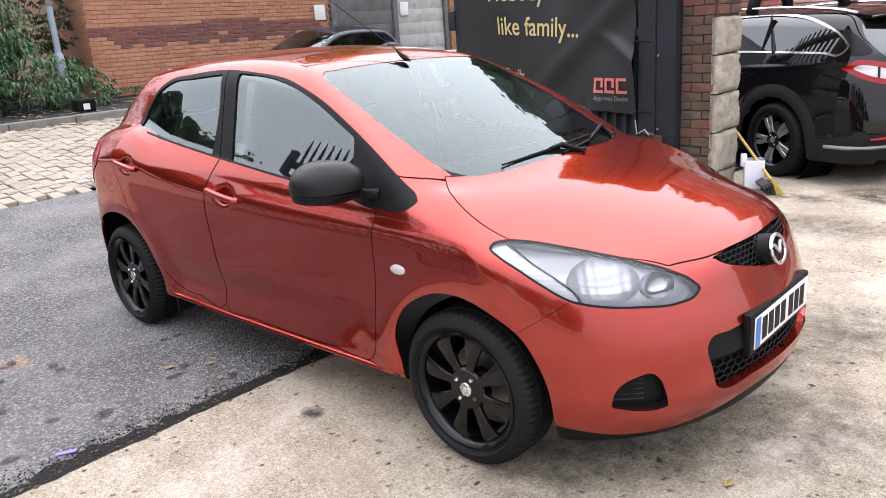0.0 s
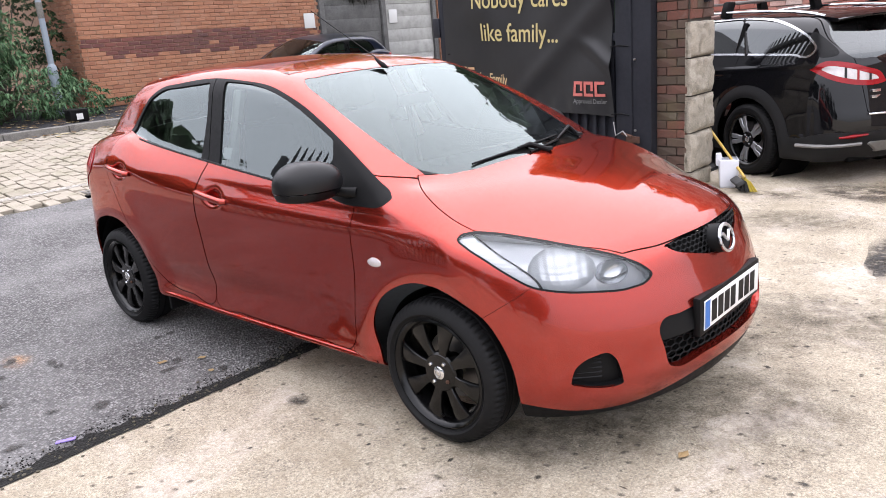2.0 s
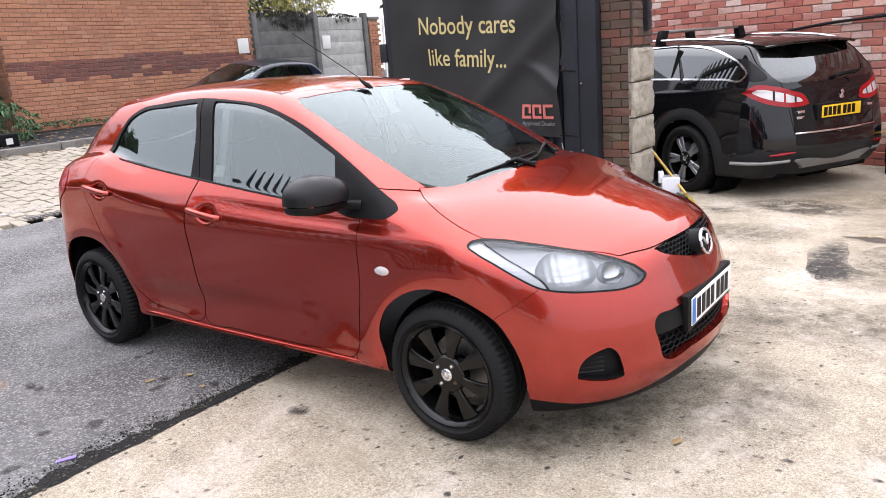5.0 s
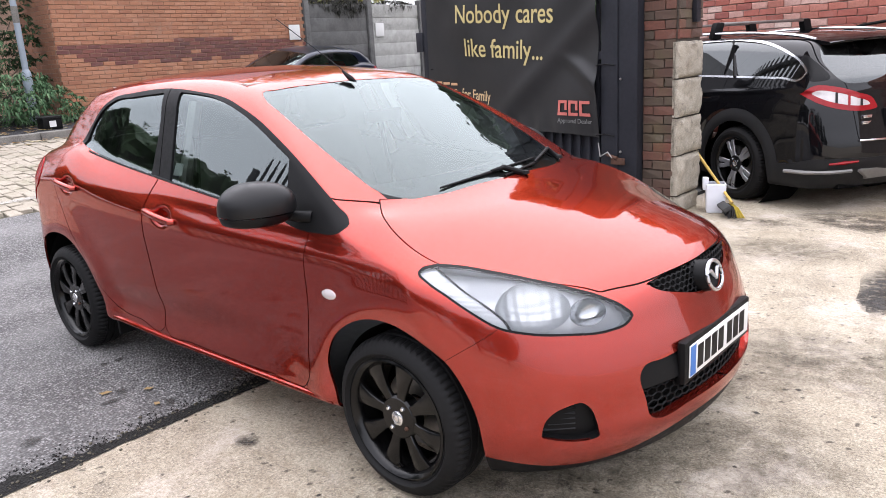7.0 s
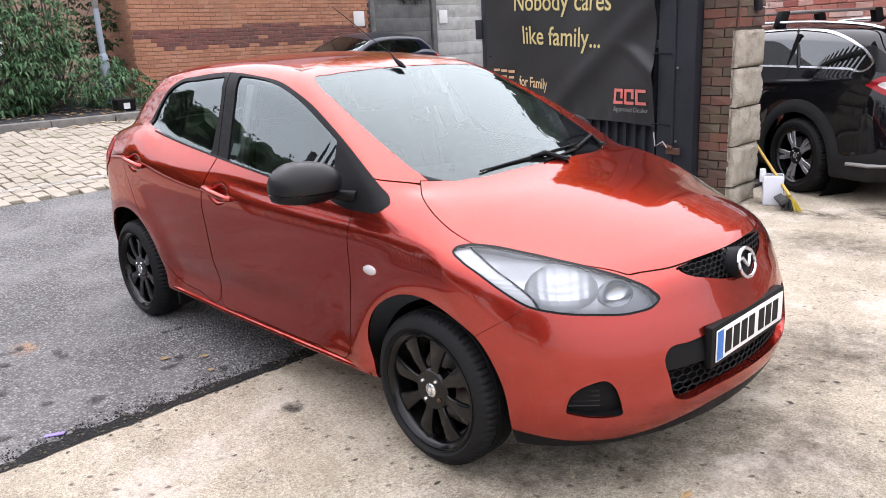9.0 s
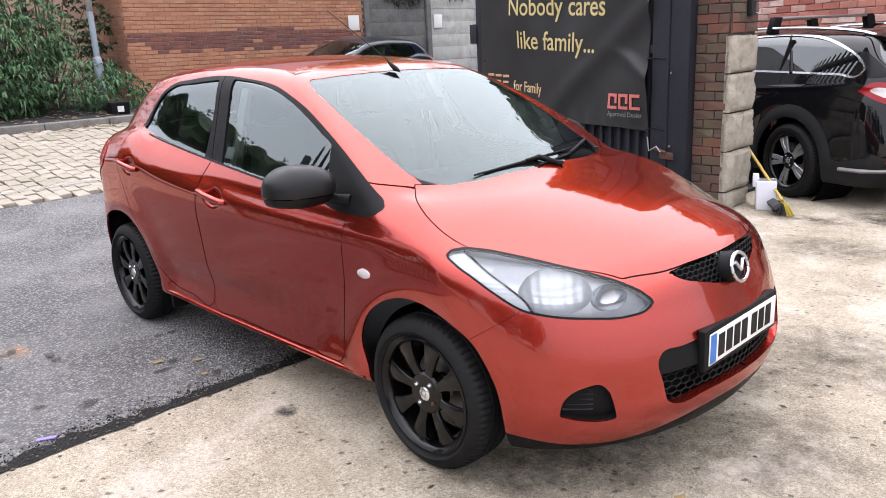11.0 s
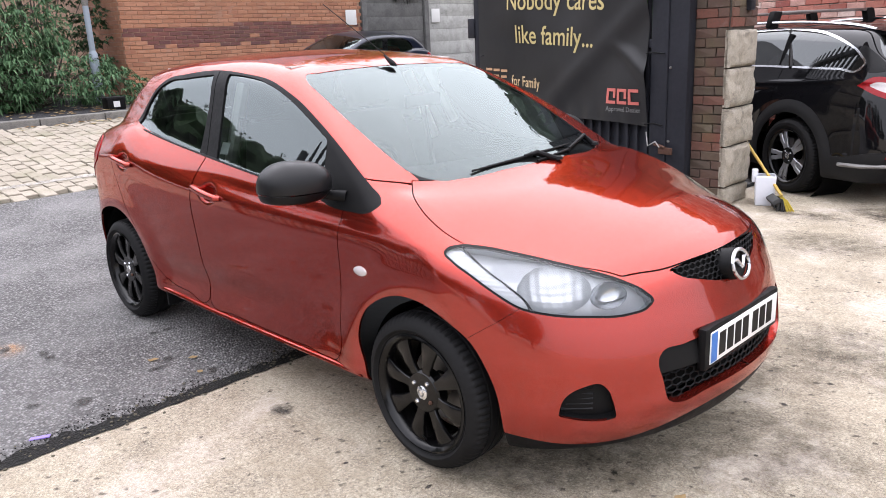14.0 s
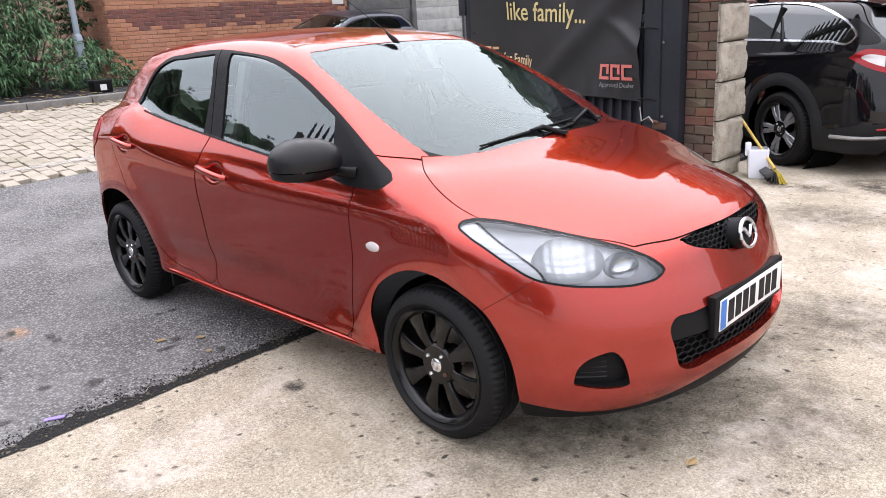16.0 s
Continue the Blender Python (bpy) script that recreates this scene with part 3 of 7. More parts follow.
def lathe(profile, seg=48, bm=None, axis="y", wobble=None):
    """Turns a profile of (radius, along) round an axis."""
    bm = bm or bmesh.new()
    rings = []
    for k in range(seg):
        a = 2 * math.pi * k / seg
        ring = []
        for i, (r, h) in enumerate(profile):
            r = r + (wobble(i, k) if wobble else 0)
            c, s = r * math.cos(a), r * math.sin(a)
            ring.append(bm.verts.new((c, h, s) if axis == "y" else (c, s, h) if axis == "z" else (h, c, s)))
        rings.append(ring)
    for k in range(seg):
        A, B = rings[k], rings[(k + 1) % seg]
        for i in range(len(profile) - 1):
            bm.faces.new((A[i], A[i + 1], B[i + 1], B[i]))
    bmesh.ops.remove_doubles(bm, verts=bm.verts, dist=1e-5)
    bmesh.ops.recalc_face_normals(bm, faces=bm.faces)
    return bm


def tube(points, r, seg=8, bm=None, caps=True):
    """A round bar along points; r: one radius, or one for each point."""
    bm = bm or bmesh.new()
    P = [Vector(p) for p in points]
    rs = r if isinstance(r, (list, tuple)) else [r] * len(P)
    rings = []
    ref = Vector((0, 0, 1))
    for i, p in enumerate(P):
        d = (P[min(i + 1, len(P) - 1)] - P[max(i - 1, 0)]).normalized()
        a = d.cross(ref if abs(d.z) < 0.95 else Vector((1, 0, 0))).normalized()
        b = d.cross(a)
        rings.append([bm.verts.new(p + (a * math.cos(2 * math.pi * k / seg) + b * math.sin(2 * math.pi * k / seg)) * rs[i]) for k in range(seg)])
    for A, B in zip(rings, rings[1:]):
        for k in range(seg):
            bm.faces.new((A[k], A[(k + 1) % seg], B[(k + 1) % seg], B[k]))
    if caps:
        bm.faces.new(rings[0][::-1])
        bm.faces.new(rings[-1])
    bmesh.ops.recalc_face_normals(bm, faces=bm.faces)
    return bm


def prism(points, depth, m=Matrix(), bevel=0.0, bm=None):
    """A flat outline (x, y) given thickness along z, set by the pose m."""
    own = bmesh.new()
    vs = [own.verts.new((x, y, 0)) for x, y in points]
    f = own.faces.new(vs)
    if f.calc_area() and sum((vs[i].co.x * vs[(i + 1) % len(vs)].co.y - vs[(i + 1) % len(vs)].co.x * vs[i].co.y) for i in range(len(vs))) < 0:
        f.normal_flip()
    r = bmesh.ops.extrude_face_region(own, geom=[f])
    for g in r["geom"]:
        if isinstance(g, bmesh.types.BMVert):
            g.co.z += depth
    bmesh.ops.recalc_face_normals(own, faces=own.faces)
    if bevel:
        bmesh.ops.bevel(own, geom=[e for e in own.edges if e.calc_face_angle(0) > 0.6], offset=bevel, segments=2, affect="EDGES", profile=0.6)
    own.transform(m)
    if bm is None:
        return own
    me = bpy.data.meshes.new("tmp")
    own.to_mesh(me)
    own.free()
    bm.from_mesh(me)
    bpy.data.meshes.remove(me)
    return bm


def moved(bm, m):
    bm.transform(m)
    return bm
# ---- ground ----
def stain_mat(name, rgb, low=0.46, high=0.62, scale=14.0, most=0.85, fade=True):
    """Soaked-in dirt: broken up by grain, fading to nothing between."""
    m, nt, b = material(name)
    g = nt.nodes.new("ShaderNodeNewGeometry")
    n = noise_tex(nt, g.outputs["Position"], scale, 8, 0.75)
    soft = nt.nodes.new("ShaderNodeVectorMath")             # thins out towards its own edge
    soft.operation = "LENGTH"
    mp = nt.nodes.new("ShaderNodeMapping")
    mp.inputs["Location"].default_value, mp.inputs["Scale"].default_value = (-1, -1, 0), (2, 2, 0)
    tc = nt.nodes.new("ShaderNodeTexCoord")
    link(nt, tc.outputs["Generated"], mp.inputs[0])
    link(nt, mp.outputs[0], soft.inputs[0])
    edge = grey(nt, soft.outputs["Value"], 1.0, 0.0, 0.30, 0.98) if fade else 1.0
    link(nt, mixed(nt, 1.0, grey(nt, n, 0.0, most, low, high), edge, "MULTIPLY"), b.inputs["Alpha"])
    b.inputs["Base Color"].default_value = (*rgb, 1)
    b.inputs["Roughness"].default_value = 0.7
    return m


def ground_z(x):
    u = -5.0 - x
    return 0.06 * (u + math.sqrt(u * u + 0.25))


def sheet(name, x0, x1, y0, y1, nx, ny, lift, mat, label="", category="", uneven=0.0):
    bm = bmesh.new()
    grid = []
    for i in range(nx + 1):
        x = x0 + (x1 - x0) * i / nx
        row = []
        for j in range(ny + 1):
            y = y0 + (y1 - y0) * j / ny
            z = ground_z(x) + lift + (uneven * noise.noise(Vector((x * 1.3, y * 1.3, 3))) if uneven else 0)
            row.append(bm.verts.new((x, y, z)))
        grid.append(row)
    for i in range(nx):
        for j in range(ny):
            bm.faces.new((grid[i][j], grid[i + 1][j], grid[i + 1][j + 1], grid[i][j + 1]))
    ob = obj(name, bm, mat, sharp=60)
    return tagged(ob, label, category, kind="structure")


bm = bmesh.new()
vs = [bm.verts.new(c) for c in ((-400, -400, -0.06), (400, -400, -0.06), (400, 400, -0.06), (-400, 400, -0.06))]
bm.faces.new(vs)
tagged(obj("ground", bm, FORECOURT), "worn grey-brown ground reaching the horizon", "ground", kind="structure")
sheet("forecourt", -1.195, 14, -14, 14, 60, 110, 0.0, FORECOURT, "pale weathered concrete forecourt with oil stains", "pavement", 0.004)
sheet("road", -6.30, -1.24, -14, 22, 30, 140, -0.004, ROAD, "grey worn asphalt road", "road", 0.006)
# the ragged tar joint between them
bm = bmesh.new()
rows = []
for k in range(1201):
    y = -12 + k * 0.02
    a = -1.276 + 0.040 * noise.noise(Vector((0, y * 2.1, 1))) + 0.045 * noise.noise(Vector((0, y * 7.0, 5))) + 0.05 * noise.noise(Vector((0, y * 23.0, 2)))
    b = -1.185 + 0.020 * noise.noise(Vector((4, y * 3.0, 1))) + 0.014 * noise.noise(Vector((4, y * 14.0, 1)))
    rows.append([bm.verts.new((a, y, 0.004)), bm.verts.new(((a + b) / 2, y, 0.003 + 0.005 * noise.noise(Vector((9, y * 9, 0))))), bm.verts.new((b, y, 0.0065))])
for A, B in zip(rows, rows[1:]):
    bm.faces.new((A[0], A[1], B[1], B[0]))
    bm.faces.new((A[1], A[2], B[2], B[1]))
chips = bmesh.new()
for _ in range(700):
    y = random.uniform(-3.2, 3.0)
    c = Vector((-1.235 + random.gauss(0, 0.045), y, 0.005))
    r = random.uniform(0.003, 0.010) * random.uniform(0.6, 1.3)
    g = bmesh.ops.create_icosphere(chips, subdivisions=1, radius=r)
    for v in g["verts"]:
        v.co = v.co * random.uniform(0.6, 1.2)
        v.co.z *= 0.6
        v.co += c
tagged(obj("loose_chips", chips, SETT_JOINT), "small loose stone chips along the tar joint", "gravel", kind="stuff")
crumbs = bmesh.new()
for _ in range(2600):
    y = random.uniform(-3.4, 2.0)
    x = -1.27 - abs(random.gauss(0, 0.05)) + 0.03 * noise.noise(Vector((y * 3, 0, 8)))
    g = bmesh.ops.create_cone(crumbs, segments=5, radius1=1, radius2=0.55, depth=1.0, cap_ends=True)
    size, turn = random.uniform(0.0012, 0.0048), random.uniform(0, 6.3)
    for v in g["verts"]:
        w = Matrix.Rotation(turn, 3, "Z") @ v.co
        v.co = Vector((x + w.x * size * 1.2, y + w.y * size, 0.003 + w.z * size * 0.7))
tagged(obj("tar_crumbs", crumbs, TAR, smooth=False), "loose black tar crumbs at the road edge", "gravel", kind="stuff")
tagged(obj("tar_joint", bm, TAR), "crumbling black tar joint between road and concrete", "joint", kind="structure")
# granite setts, laid in rows along x
setts = thing("setts", "worn buff granite setts in straight rows beside the road", "paving", kind="structure")
sheet("sett_bed", -10.0, -6.30, -10, 16, 20, 60, -0.035, SETT_JOINT).parent = setts


def sett_mesh(k, l, w):
    bm = block((-l / 2, -w / 2, -0.06), (l / 2, w / 2, 0.0))
    for v in bm.verts:
        if v.co.z > -0.01:
            v.co.x *= 0.985
            v.co.y *= 0.98
        v.co += Vector((random.uniform(-1, 1), random.uniform(-1, 1), random.uniform(-0.6, 0.6))) * 0.010
    top = [f for f in bm.faces if f.normal.z > 0.9]
    bmesh.ops.delete(bm, geom=[f for f in bm.faces if f.normal.z < -0.9], context="FACES")
    bmesh.ops.bevel(bm, geom=[e for f in top for e in f.edges], offset=0.006, segments=1, affect="EDGES")
    me = bpy.data.meshes.new("sett")
    bm.to_mesh(me)
    bm.free()
    me.materials.append(SETT)
    return me


sett_kinds = [sett_mesh(k, random.uniform(0.190, 0.216), random.uniform(0.120, 0.132)) for k in range(14)]
rest_v, rest_f, made = [], [], 0
for j in range(-58, 108):
    y = j * 0.138
    x = -6.42 - (0.13 if j % 2 else 0.0)
    while x > -9.86:
        l = 0.205
        m = pose(x, y + random.uniform(-0.006, 0.006), ground_z(x) + random.uniform(-0.006, 0.004), 0, math.degrees(math.atan(0.12)), random.uniform(-2, 2))
        me = random.choice(sett_kinds)
        if -1.9 < y < 2.6 and made < 300 and x > -8.9:
            ob = new("sett", me)
            ob.parent = setts
            ob.matrix_basis = m
            made += 1
        else:
            k = len(rest_v)
            rest_v += [tuple(m @ v.co) for v in me.vertices]
            rest_f += [[k + i for i in p.vertices] for p in me.polygons]
        x -= 0.224
me = bpy.data.meshes.new("sett_rest")
me.from_pydata(rest_v, [], rest_f)
me.materials.append(SETT)
ob = new("sett_rest", me)
ob.parent = setts
tagged(ob, kind="stuff")
bm = bmesh.new()
rows = []
for k in range(131):
    y = -9 + k * 0.18
    x = -6.83 + 0.02 * noise.noise(Vector((1, y, 0)))
    rows.append([bm.verts.new((x + d, y, ground_z(x + d) + 0.007)) for d in (0.05, -0.05)])
for i, (A, B) in enumerate(zip(rows, rows[1:])):
    if noise.noise(Vector((2, i * 0.7, 7))) > -0.35:
        bm.faces.new((A[0], A[1], B[1], B[0]))
tagged(obj("road_line", bm, stain_mat("worn_line", (0.36, 0.34, 0.31), 0.35, 0.60, 16, 0.75, False)), "worn white painted line across the setts", "road marking", kind="structure")
# kerb stones and the pavement behind
kerb = thing("kerb", "grey stone kerb along the pavement", "kerb", kind="structure")
for k in range(26):
    y = -9 + k * 0.92
    bm = block((-10.17, y + 0.004, 0.45), (-9.93, y + 0.912, 0.675 + random.uniform(-0.006, 0.006)), 0.018)
    obj("kerb_stone", bm, KERB, kerb)
bm = bmesh.new()
grid = []
for i in range(13):
    x = -10.16 - 2.4 * i / 12
    grid.append([bm.verts.new((x, -10 + 0.5 * j, 0.665 + 0.045 * (-10.16 - x) + 0.006 * noise.noise(Vector((x * 2, j * 0.7, 0))))) for j in range(53)])
for A, B in zip(grid, grid[1:]):
    for j in range(52):
        bm.faces.new((A[j], A[j + 1], B[j + 1], B[j]))
bmesh.ops.recalc_face_normals(bm, faces=bm.faces)
tagged(obj("pavement", bm, PAVING), "dark asphalt pavement strewn with dead leaves", "pavement", kind="structure")
bm = block((-60, -60, -0.5), (-12.4, 60, 0.70))
tagged(obj("bank", bm, PAVING), "dark earth bank behind the pavement", "ground", kind="structure")


# ---- brickwork ----
def brick_mesh(name, l, h, d, mat, rough=0.0022):
    bm = block((0, 0, 0), (l, d, h))
    bmesh.ops.delete(bm, geom=[f for f in bm.faces if f.normal.y > 0.9], context="FACES")
    front = [e for e in bm.edges if all(v.co.y < 1e-6 for v in e.verts)]
    bmesh.ops.bevel(bm, geom=front, offset=0.005, segments=1, affect="EDGES")
    for v in bm.verts:
        v.co += Vector((random.uniform(-1, 1), random.uniform(-1, 1), random.uniform(-1, 1))) * rough
    me = bpy.data.meshes.new(name)
    bm.to_mesh(me)
    bm.free()
    me.materials.append(mat)
    return me


def brickwork(parent, at, turn, length, height, mats, choose, near, pitch=(0.225, 0.075), limit=300, depth=0.03, proud=0.0, rough=0.0022, joint=0.010):
    """Courses of half-bond bricks on a face that starts at a point and runs along its own x; its outside is -y."""
    L, H = pitch
    j = joint
    kinds = {k: [brick_mesh("brick", L - j, H - j, depth, m[0], rough) for _ in range(3)] + [brick_mesh("brick", L / 2 - j, H - j, depth, m[0])] for k, m in mats.items()}
    base = pose(*at, 0, 0, turn)
    rest = {k: ([], []) for k in mats}
    made = 0
    for r in range(int(height / H)):
        u, z = (0.0 if r % 2 == 0 else -L / 2), r * H
        while u < length - 0.02:
            half = u < -0.001 or u + L > length + 0.02
            k = choose(max(u, 0) + L / 2, z + H / 2)
            me = kinds[k][3] if half else kinds[k][random.randrange(3)]
            m = pose(max(u, 0) + j / 2, -depth - proud + random.uniform(-0.003, 0.002), z + j / 2)
            if made < limit and near(u, z):
                ob = new("brick", me)
                ob.parent = parent
                ob.matrix_parent_inverse = Matrix()
                ob.matrix_basis = parent.matrix_world.inverted() @ base @ m
                made += 1
            else:
                V, F = rest[k]
                n = len(V)
                V += [tuple(base @ m @ v.co) for v in me.vertices]
                F += [[n + i for i in p.vertices] for p in me.polygons]
            u += L
    for k, (V, F) in rest.items():
        if V:
            me = bpy.data.meshes.new("brick_rest")
            me.from_pydata(V, [], F)
            me.materials.append(mats[k][1])
            ob = new("brick_rest", me)
            ob.parent = parent
            ob.matrix_parent_inverse = parent.matrix_world.inverted()
            tagged(ob, kind="stuff")


# ---- the brick building across the road ----
hall = thing("brick_building", "orange-brown brick building with a stepped dark purple brick band", "building")
obj("wall_core", block((-20, 3.38, 0.3), (-12.105, 8.84, 4.35)), MORTAR, hall)


# unseen pitched roof, added to block low sky mirrored in the hatchback's roof
bm = prism([(-0.25, 0.0), (3.95, 3.6), (8.15, 0.0), (8.15, 0.12), (3.95, 3.75), (-0.25, 0.12)], 5.6, pose(-12.05, 8.9, 4.36, 90, 0, 0) @ Matrix.Diagonal((-1, 1, 1, 1)))
obj("roof", bm, simple("added_roof_slate", (0.05, 0.05, 0.055), 0.6, vary=0.3, scale=12, relief=0.2), hall, "added dark pitched roof, unseen, blocking low sky from the hatchback's roof", smooth=False)


def band(u, z):
    zz = 0.60 + z
    step = math.floor(u / 0.225 + 0.5 * (math.floor(z / 0.075) % 2))
    low = 1.60 + 0.22 * max(0.0, 1 - u / 0.7) + 0.05 * math.sin(step * 1.9) + 0.06 * max(0.0, u - 3.4)
    return "dark" if low < zz < 1.96 + (0.075 if 2.3 < u < 3.6 else 0.0) and random.random() > 0.03 else "plain"


# ---- concrete panel fence beside it ----
fence = thing("concrete_fence", "concrete post-and-panel fence, one bay dark and one pale", "fence")
for (y0, y1, mat) in ((8.95, 10.80, PANEL_DARK), (10.98, 12.65, PANEL_PALE)):
    for k in range(8):
        z = 0.25 + 0.305 * k
        if z + 0.3 < 2.75:
            obj("panel", block((-12.16, y0, z), (-12.10 + random.uniform(-0.008, 0.008), y1, z + 0.304), 0.008), mat, fence)
for y, m in ((8.87, PANEL_DARK), (10.82, PANEL_DARK), (12.66, PANEL_DARK)):
    obj("post", block((-12.20, y, 0.2), (-12.04, y + 0.14, 2.80), 0.012), m, fence)
pier = thing("brick_pier", "narrow orange brick gate pier", "pier")
obj("pier_core", block((-12.3, 12.84, 0.2), (-12.055, 13.22, 2.62)), MORTAR, pier)
obj("cap_stone", block((-12.33, 12.80, 2.62), (-12.02, 13.26, 2.70), 0.01), KERB, pier)
gate2 = thing("white_palisade", "white steel palisade posts beyond the pier", "fence")
for k in range(6):
    y = 13.36 + 0.19 * k
    bm = prism([(-0.035, 0), (0.035, 0), (0.035, 2.2), (0, 2.34), (-0.035, 2.2)], 0.02, pose(-12.0, y, 0.4, 90, 0, 90))
    obj("pale", bm, WHITE_PLASTIC, gate2)
obj("rail", block((-12.02, 13.3, 0.9), (-11.99, 14.5, 0.96)), WHITE_PLASTIC, gate2)
for nm, y, z, w, x in (("wall_notice", 8.56, 2.08, 0.30, -12.07), ("fence_notice", 11.21, 2.09, 0.28, -12.075)):
    tagged(obj(nm, block((x - 0.004, y - w / 2, z - 0.16), (x + 0.006, y + w / 2, z + 0.16), 0.003), WHITE_PLASTIC), "blank white notice board fixed to the " + nm.split("_")[0], "sign")


# ---- planting ----
def leaves(points, length, width, droop, seed):
    """Narrow pointed leaves in whorls round points: vertices and faces."""
    rng = np.random.default_rng(seed)
    V, F = [], []
    for (cx, cy, cz), out, n in points:
        o = Vector(out).normalized()
        for k in range(n):
            a = rng.uniform(0, 2 * math.pi)
            d = Vector((math.cos(a), math.sin(a), rng.uniform(-0.1, 0.7))) + o * 0.8
            d.normalize()
            side = d.cross(Vector((0, 0, 1)))
            if side.length < 0.1:
                side = Vector((1, 0, 0))
            side.normalize()
            side = (Matrix.Rotation(rng.uniform(-0.7, 0.7), 3, d) @ side)
            L, w = length * rng.uniform(0.6, 1.25), width * rng.uniform(0.7, 1.2)
            p0 = Vector((cx, cy, cz)) + d * 0.02
            p1 = p0 + d * L * 0.5
            p2 = p0 + d * L * 0.9 + Vector((0, 0, -droop * L * rng.uniform(0.5, 1.4)))
            up = side.cross(d) * w * 0.25
            i = len(V)
            V += [tuple(p0), tuple(p1 + side * w / 2 + up), tuple(p1), tuple(p1 - side * w / 2 + up), tuple(p2)]
            F += [(i, i + 1, i + 2), (i, i + 2, i + 3), (i + 1, i + 4, i + 2), (i + 2, i + 4, i + 3)]
    return V, F


def clumps(balls, n, rng, leaf_n):
    pts = []
    tot = sum(b[1][0] * b[1][2] for b in balls)
    for c, r in balls:
        for _ in range(int(n * r[0] * r[2] / tot)):
            d = Vector(rng.normal(size=3)).normalized()
            k = rng.uniform(0.55, 1.08) ** 0.6
            p = [c[i] + d[i] * r[i] * k for i in range(3)]
            pts.append((p, (d.x, d.y, d.z * 0.6), leaf_n))
    return pts


def shrub(name, label, balls, n, mat, length, width, droop, seed, stem_base, category="shrub", leaf_n=9):
    e = thing(name, label, category)
    rng = np.random.default_rng(seed)
    pts = clumps(balls, n, rng, leaf_n)
    V, F = leaves(pts, length, width, droop, seed)
    me = bpy.data.meshes.new("foliage")
    me.from_pydata(V, [], F)
    me.materials.append(mat)
    ob = new("foliage", me)
    ob.parent = e
    tagged(ob, kind="stuff")
    bm = bmesh.new()
    for p, o, _ in pts[::14]:
        b = Vector(stem_base[int(rng.integers(len(stem_base)))])
        q = Vector(p)
        mid = b.lerp(q, 0.55) + Vector((0, 0, 0.12))
        tube([b, mid, q], [0.02, 0.011, 0.004], 5, bm)
    tagged(obj("twig_mass", bm, BARK, e), kind="stuff")
    return e


shrub("shrub", "large green shrub with narrow drooping leaves on the pavement edge", [((-11.45, 1.9, 1.15), (0.75, 1.05, 0.55)), ((-11.6, 0.7, 1.45), (0.9, 1.2, 0.9)), ((-11.85, 1.3, 2.0), (0.7, 1.0, 0.75)), ((-11.7, -0.6, 1.5), (0.9, 1.2, 0.9)), ((-12.0, 0.2, 2.6), (0.8, 1.2, 0.9)), ((-11.35, 2.75, 0.98), (0.5, 0.5, 0.35))], 1900, GREEN, 0.17, 0.034, 0.55, 3, [(-11.7, 1.6, 0.7), (-11.8, 0.6, 0.7), (-11.8, -0.5, 0.7)])
shrub("climbing_shrub", "dark ivy-like growth against the end of the brick building", [((-12.7, 2.2, 2.6), (0.6, 1.1, 1.9)), ((-12.9, 0.0, 3.2), (0.8, 1.6, 1.9)), ((-13.3, 1.2, 4.2), (1.0, 2.0, 1.4)), ((-12.5, 3.05, 1.7), (0.25, 0.28, 0.9)), ((-13.2, -2.0, 2.6), (1.0, 1.6, 2.0))], 2000, GREEN_DARK, 0.13, 0.045, 0.4, 5, [(-12.8, 2.2, 0.7), (-12.9, 0.4, 0.7), (-13.0, -1.6, 0.7)])
shrub("fence_top_shrub", "tangled yellow-green shrub rising behind the concrete fence", [((-13.2, 10.4, 3.1), (0.6, 1.0, 0.5)), ((-13.6, 12.0, 3.3), (0.6, 1.0, 0.7)), ((-14.5, 10.8, 4.2), (1.2, 2.4, 1.0))], 1500, GREEN_YELLOW, 0.12, 0.04, 0.4, 8, [(-13.2, 10.6, 0.7), (-13.4, 12.0, 0.7)])
shrub("creeper", "dark bare creeper hanging over the fence top", [((-12.25, 9.9, 2.68), (0.15, 0.95, 0.14)), ((-12.25, 11.9, 2.66), (0.15, 0.7, 0.10)), ((-12.2, 10.2, 2.62), (0.14, 0.7, 0.16))], 420, CREEPER, 0.10, 0.022, 0.9, 9, [(-12.4, 9.6, 0.7), (-12.4, 10.4, 0.7), (-12.4, 11.8, 0.7)])
# weeds along the wall foot, dead leaves on pavement and kerb
rng = np.random.default_rng(21)
pts = [((-12.0 + rng.uniform(-0.05, 0.1), 3.6 + rng.uniform(0, 1.6), 0.76 + rng.uniform(0, 0.10)), (0.4, 0, 1), 7) for _ in range(40)]
V, F = leaves(pts, 0.12, 0.03, 0.5, 4)
me = bpy.data.meshes.new("weeds")
me.from_pydata(V, [], F)
me.materials.append(GREEN)
tagged(new("weeds", me), "low green weeds along the foot of the wall", "weeds", kind="stuff")


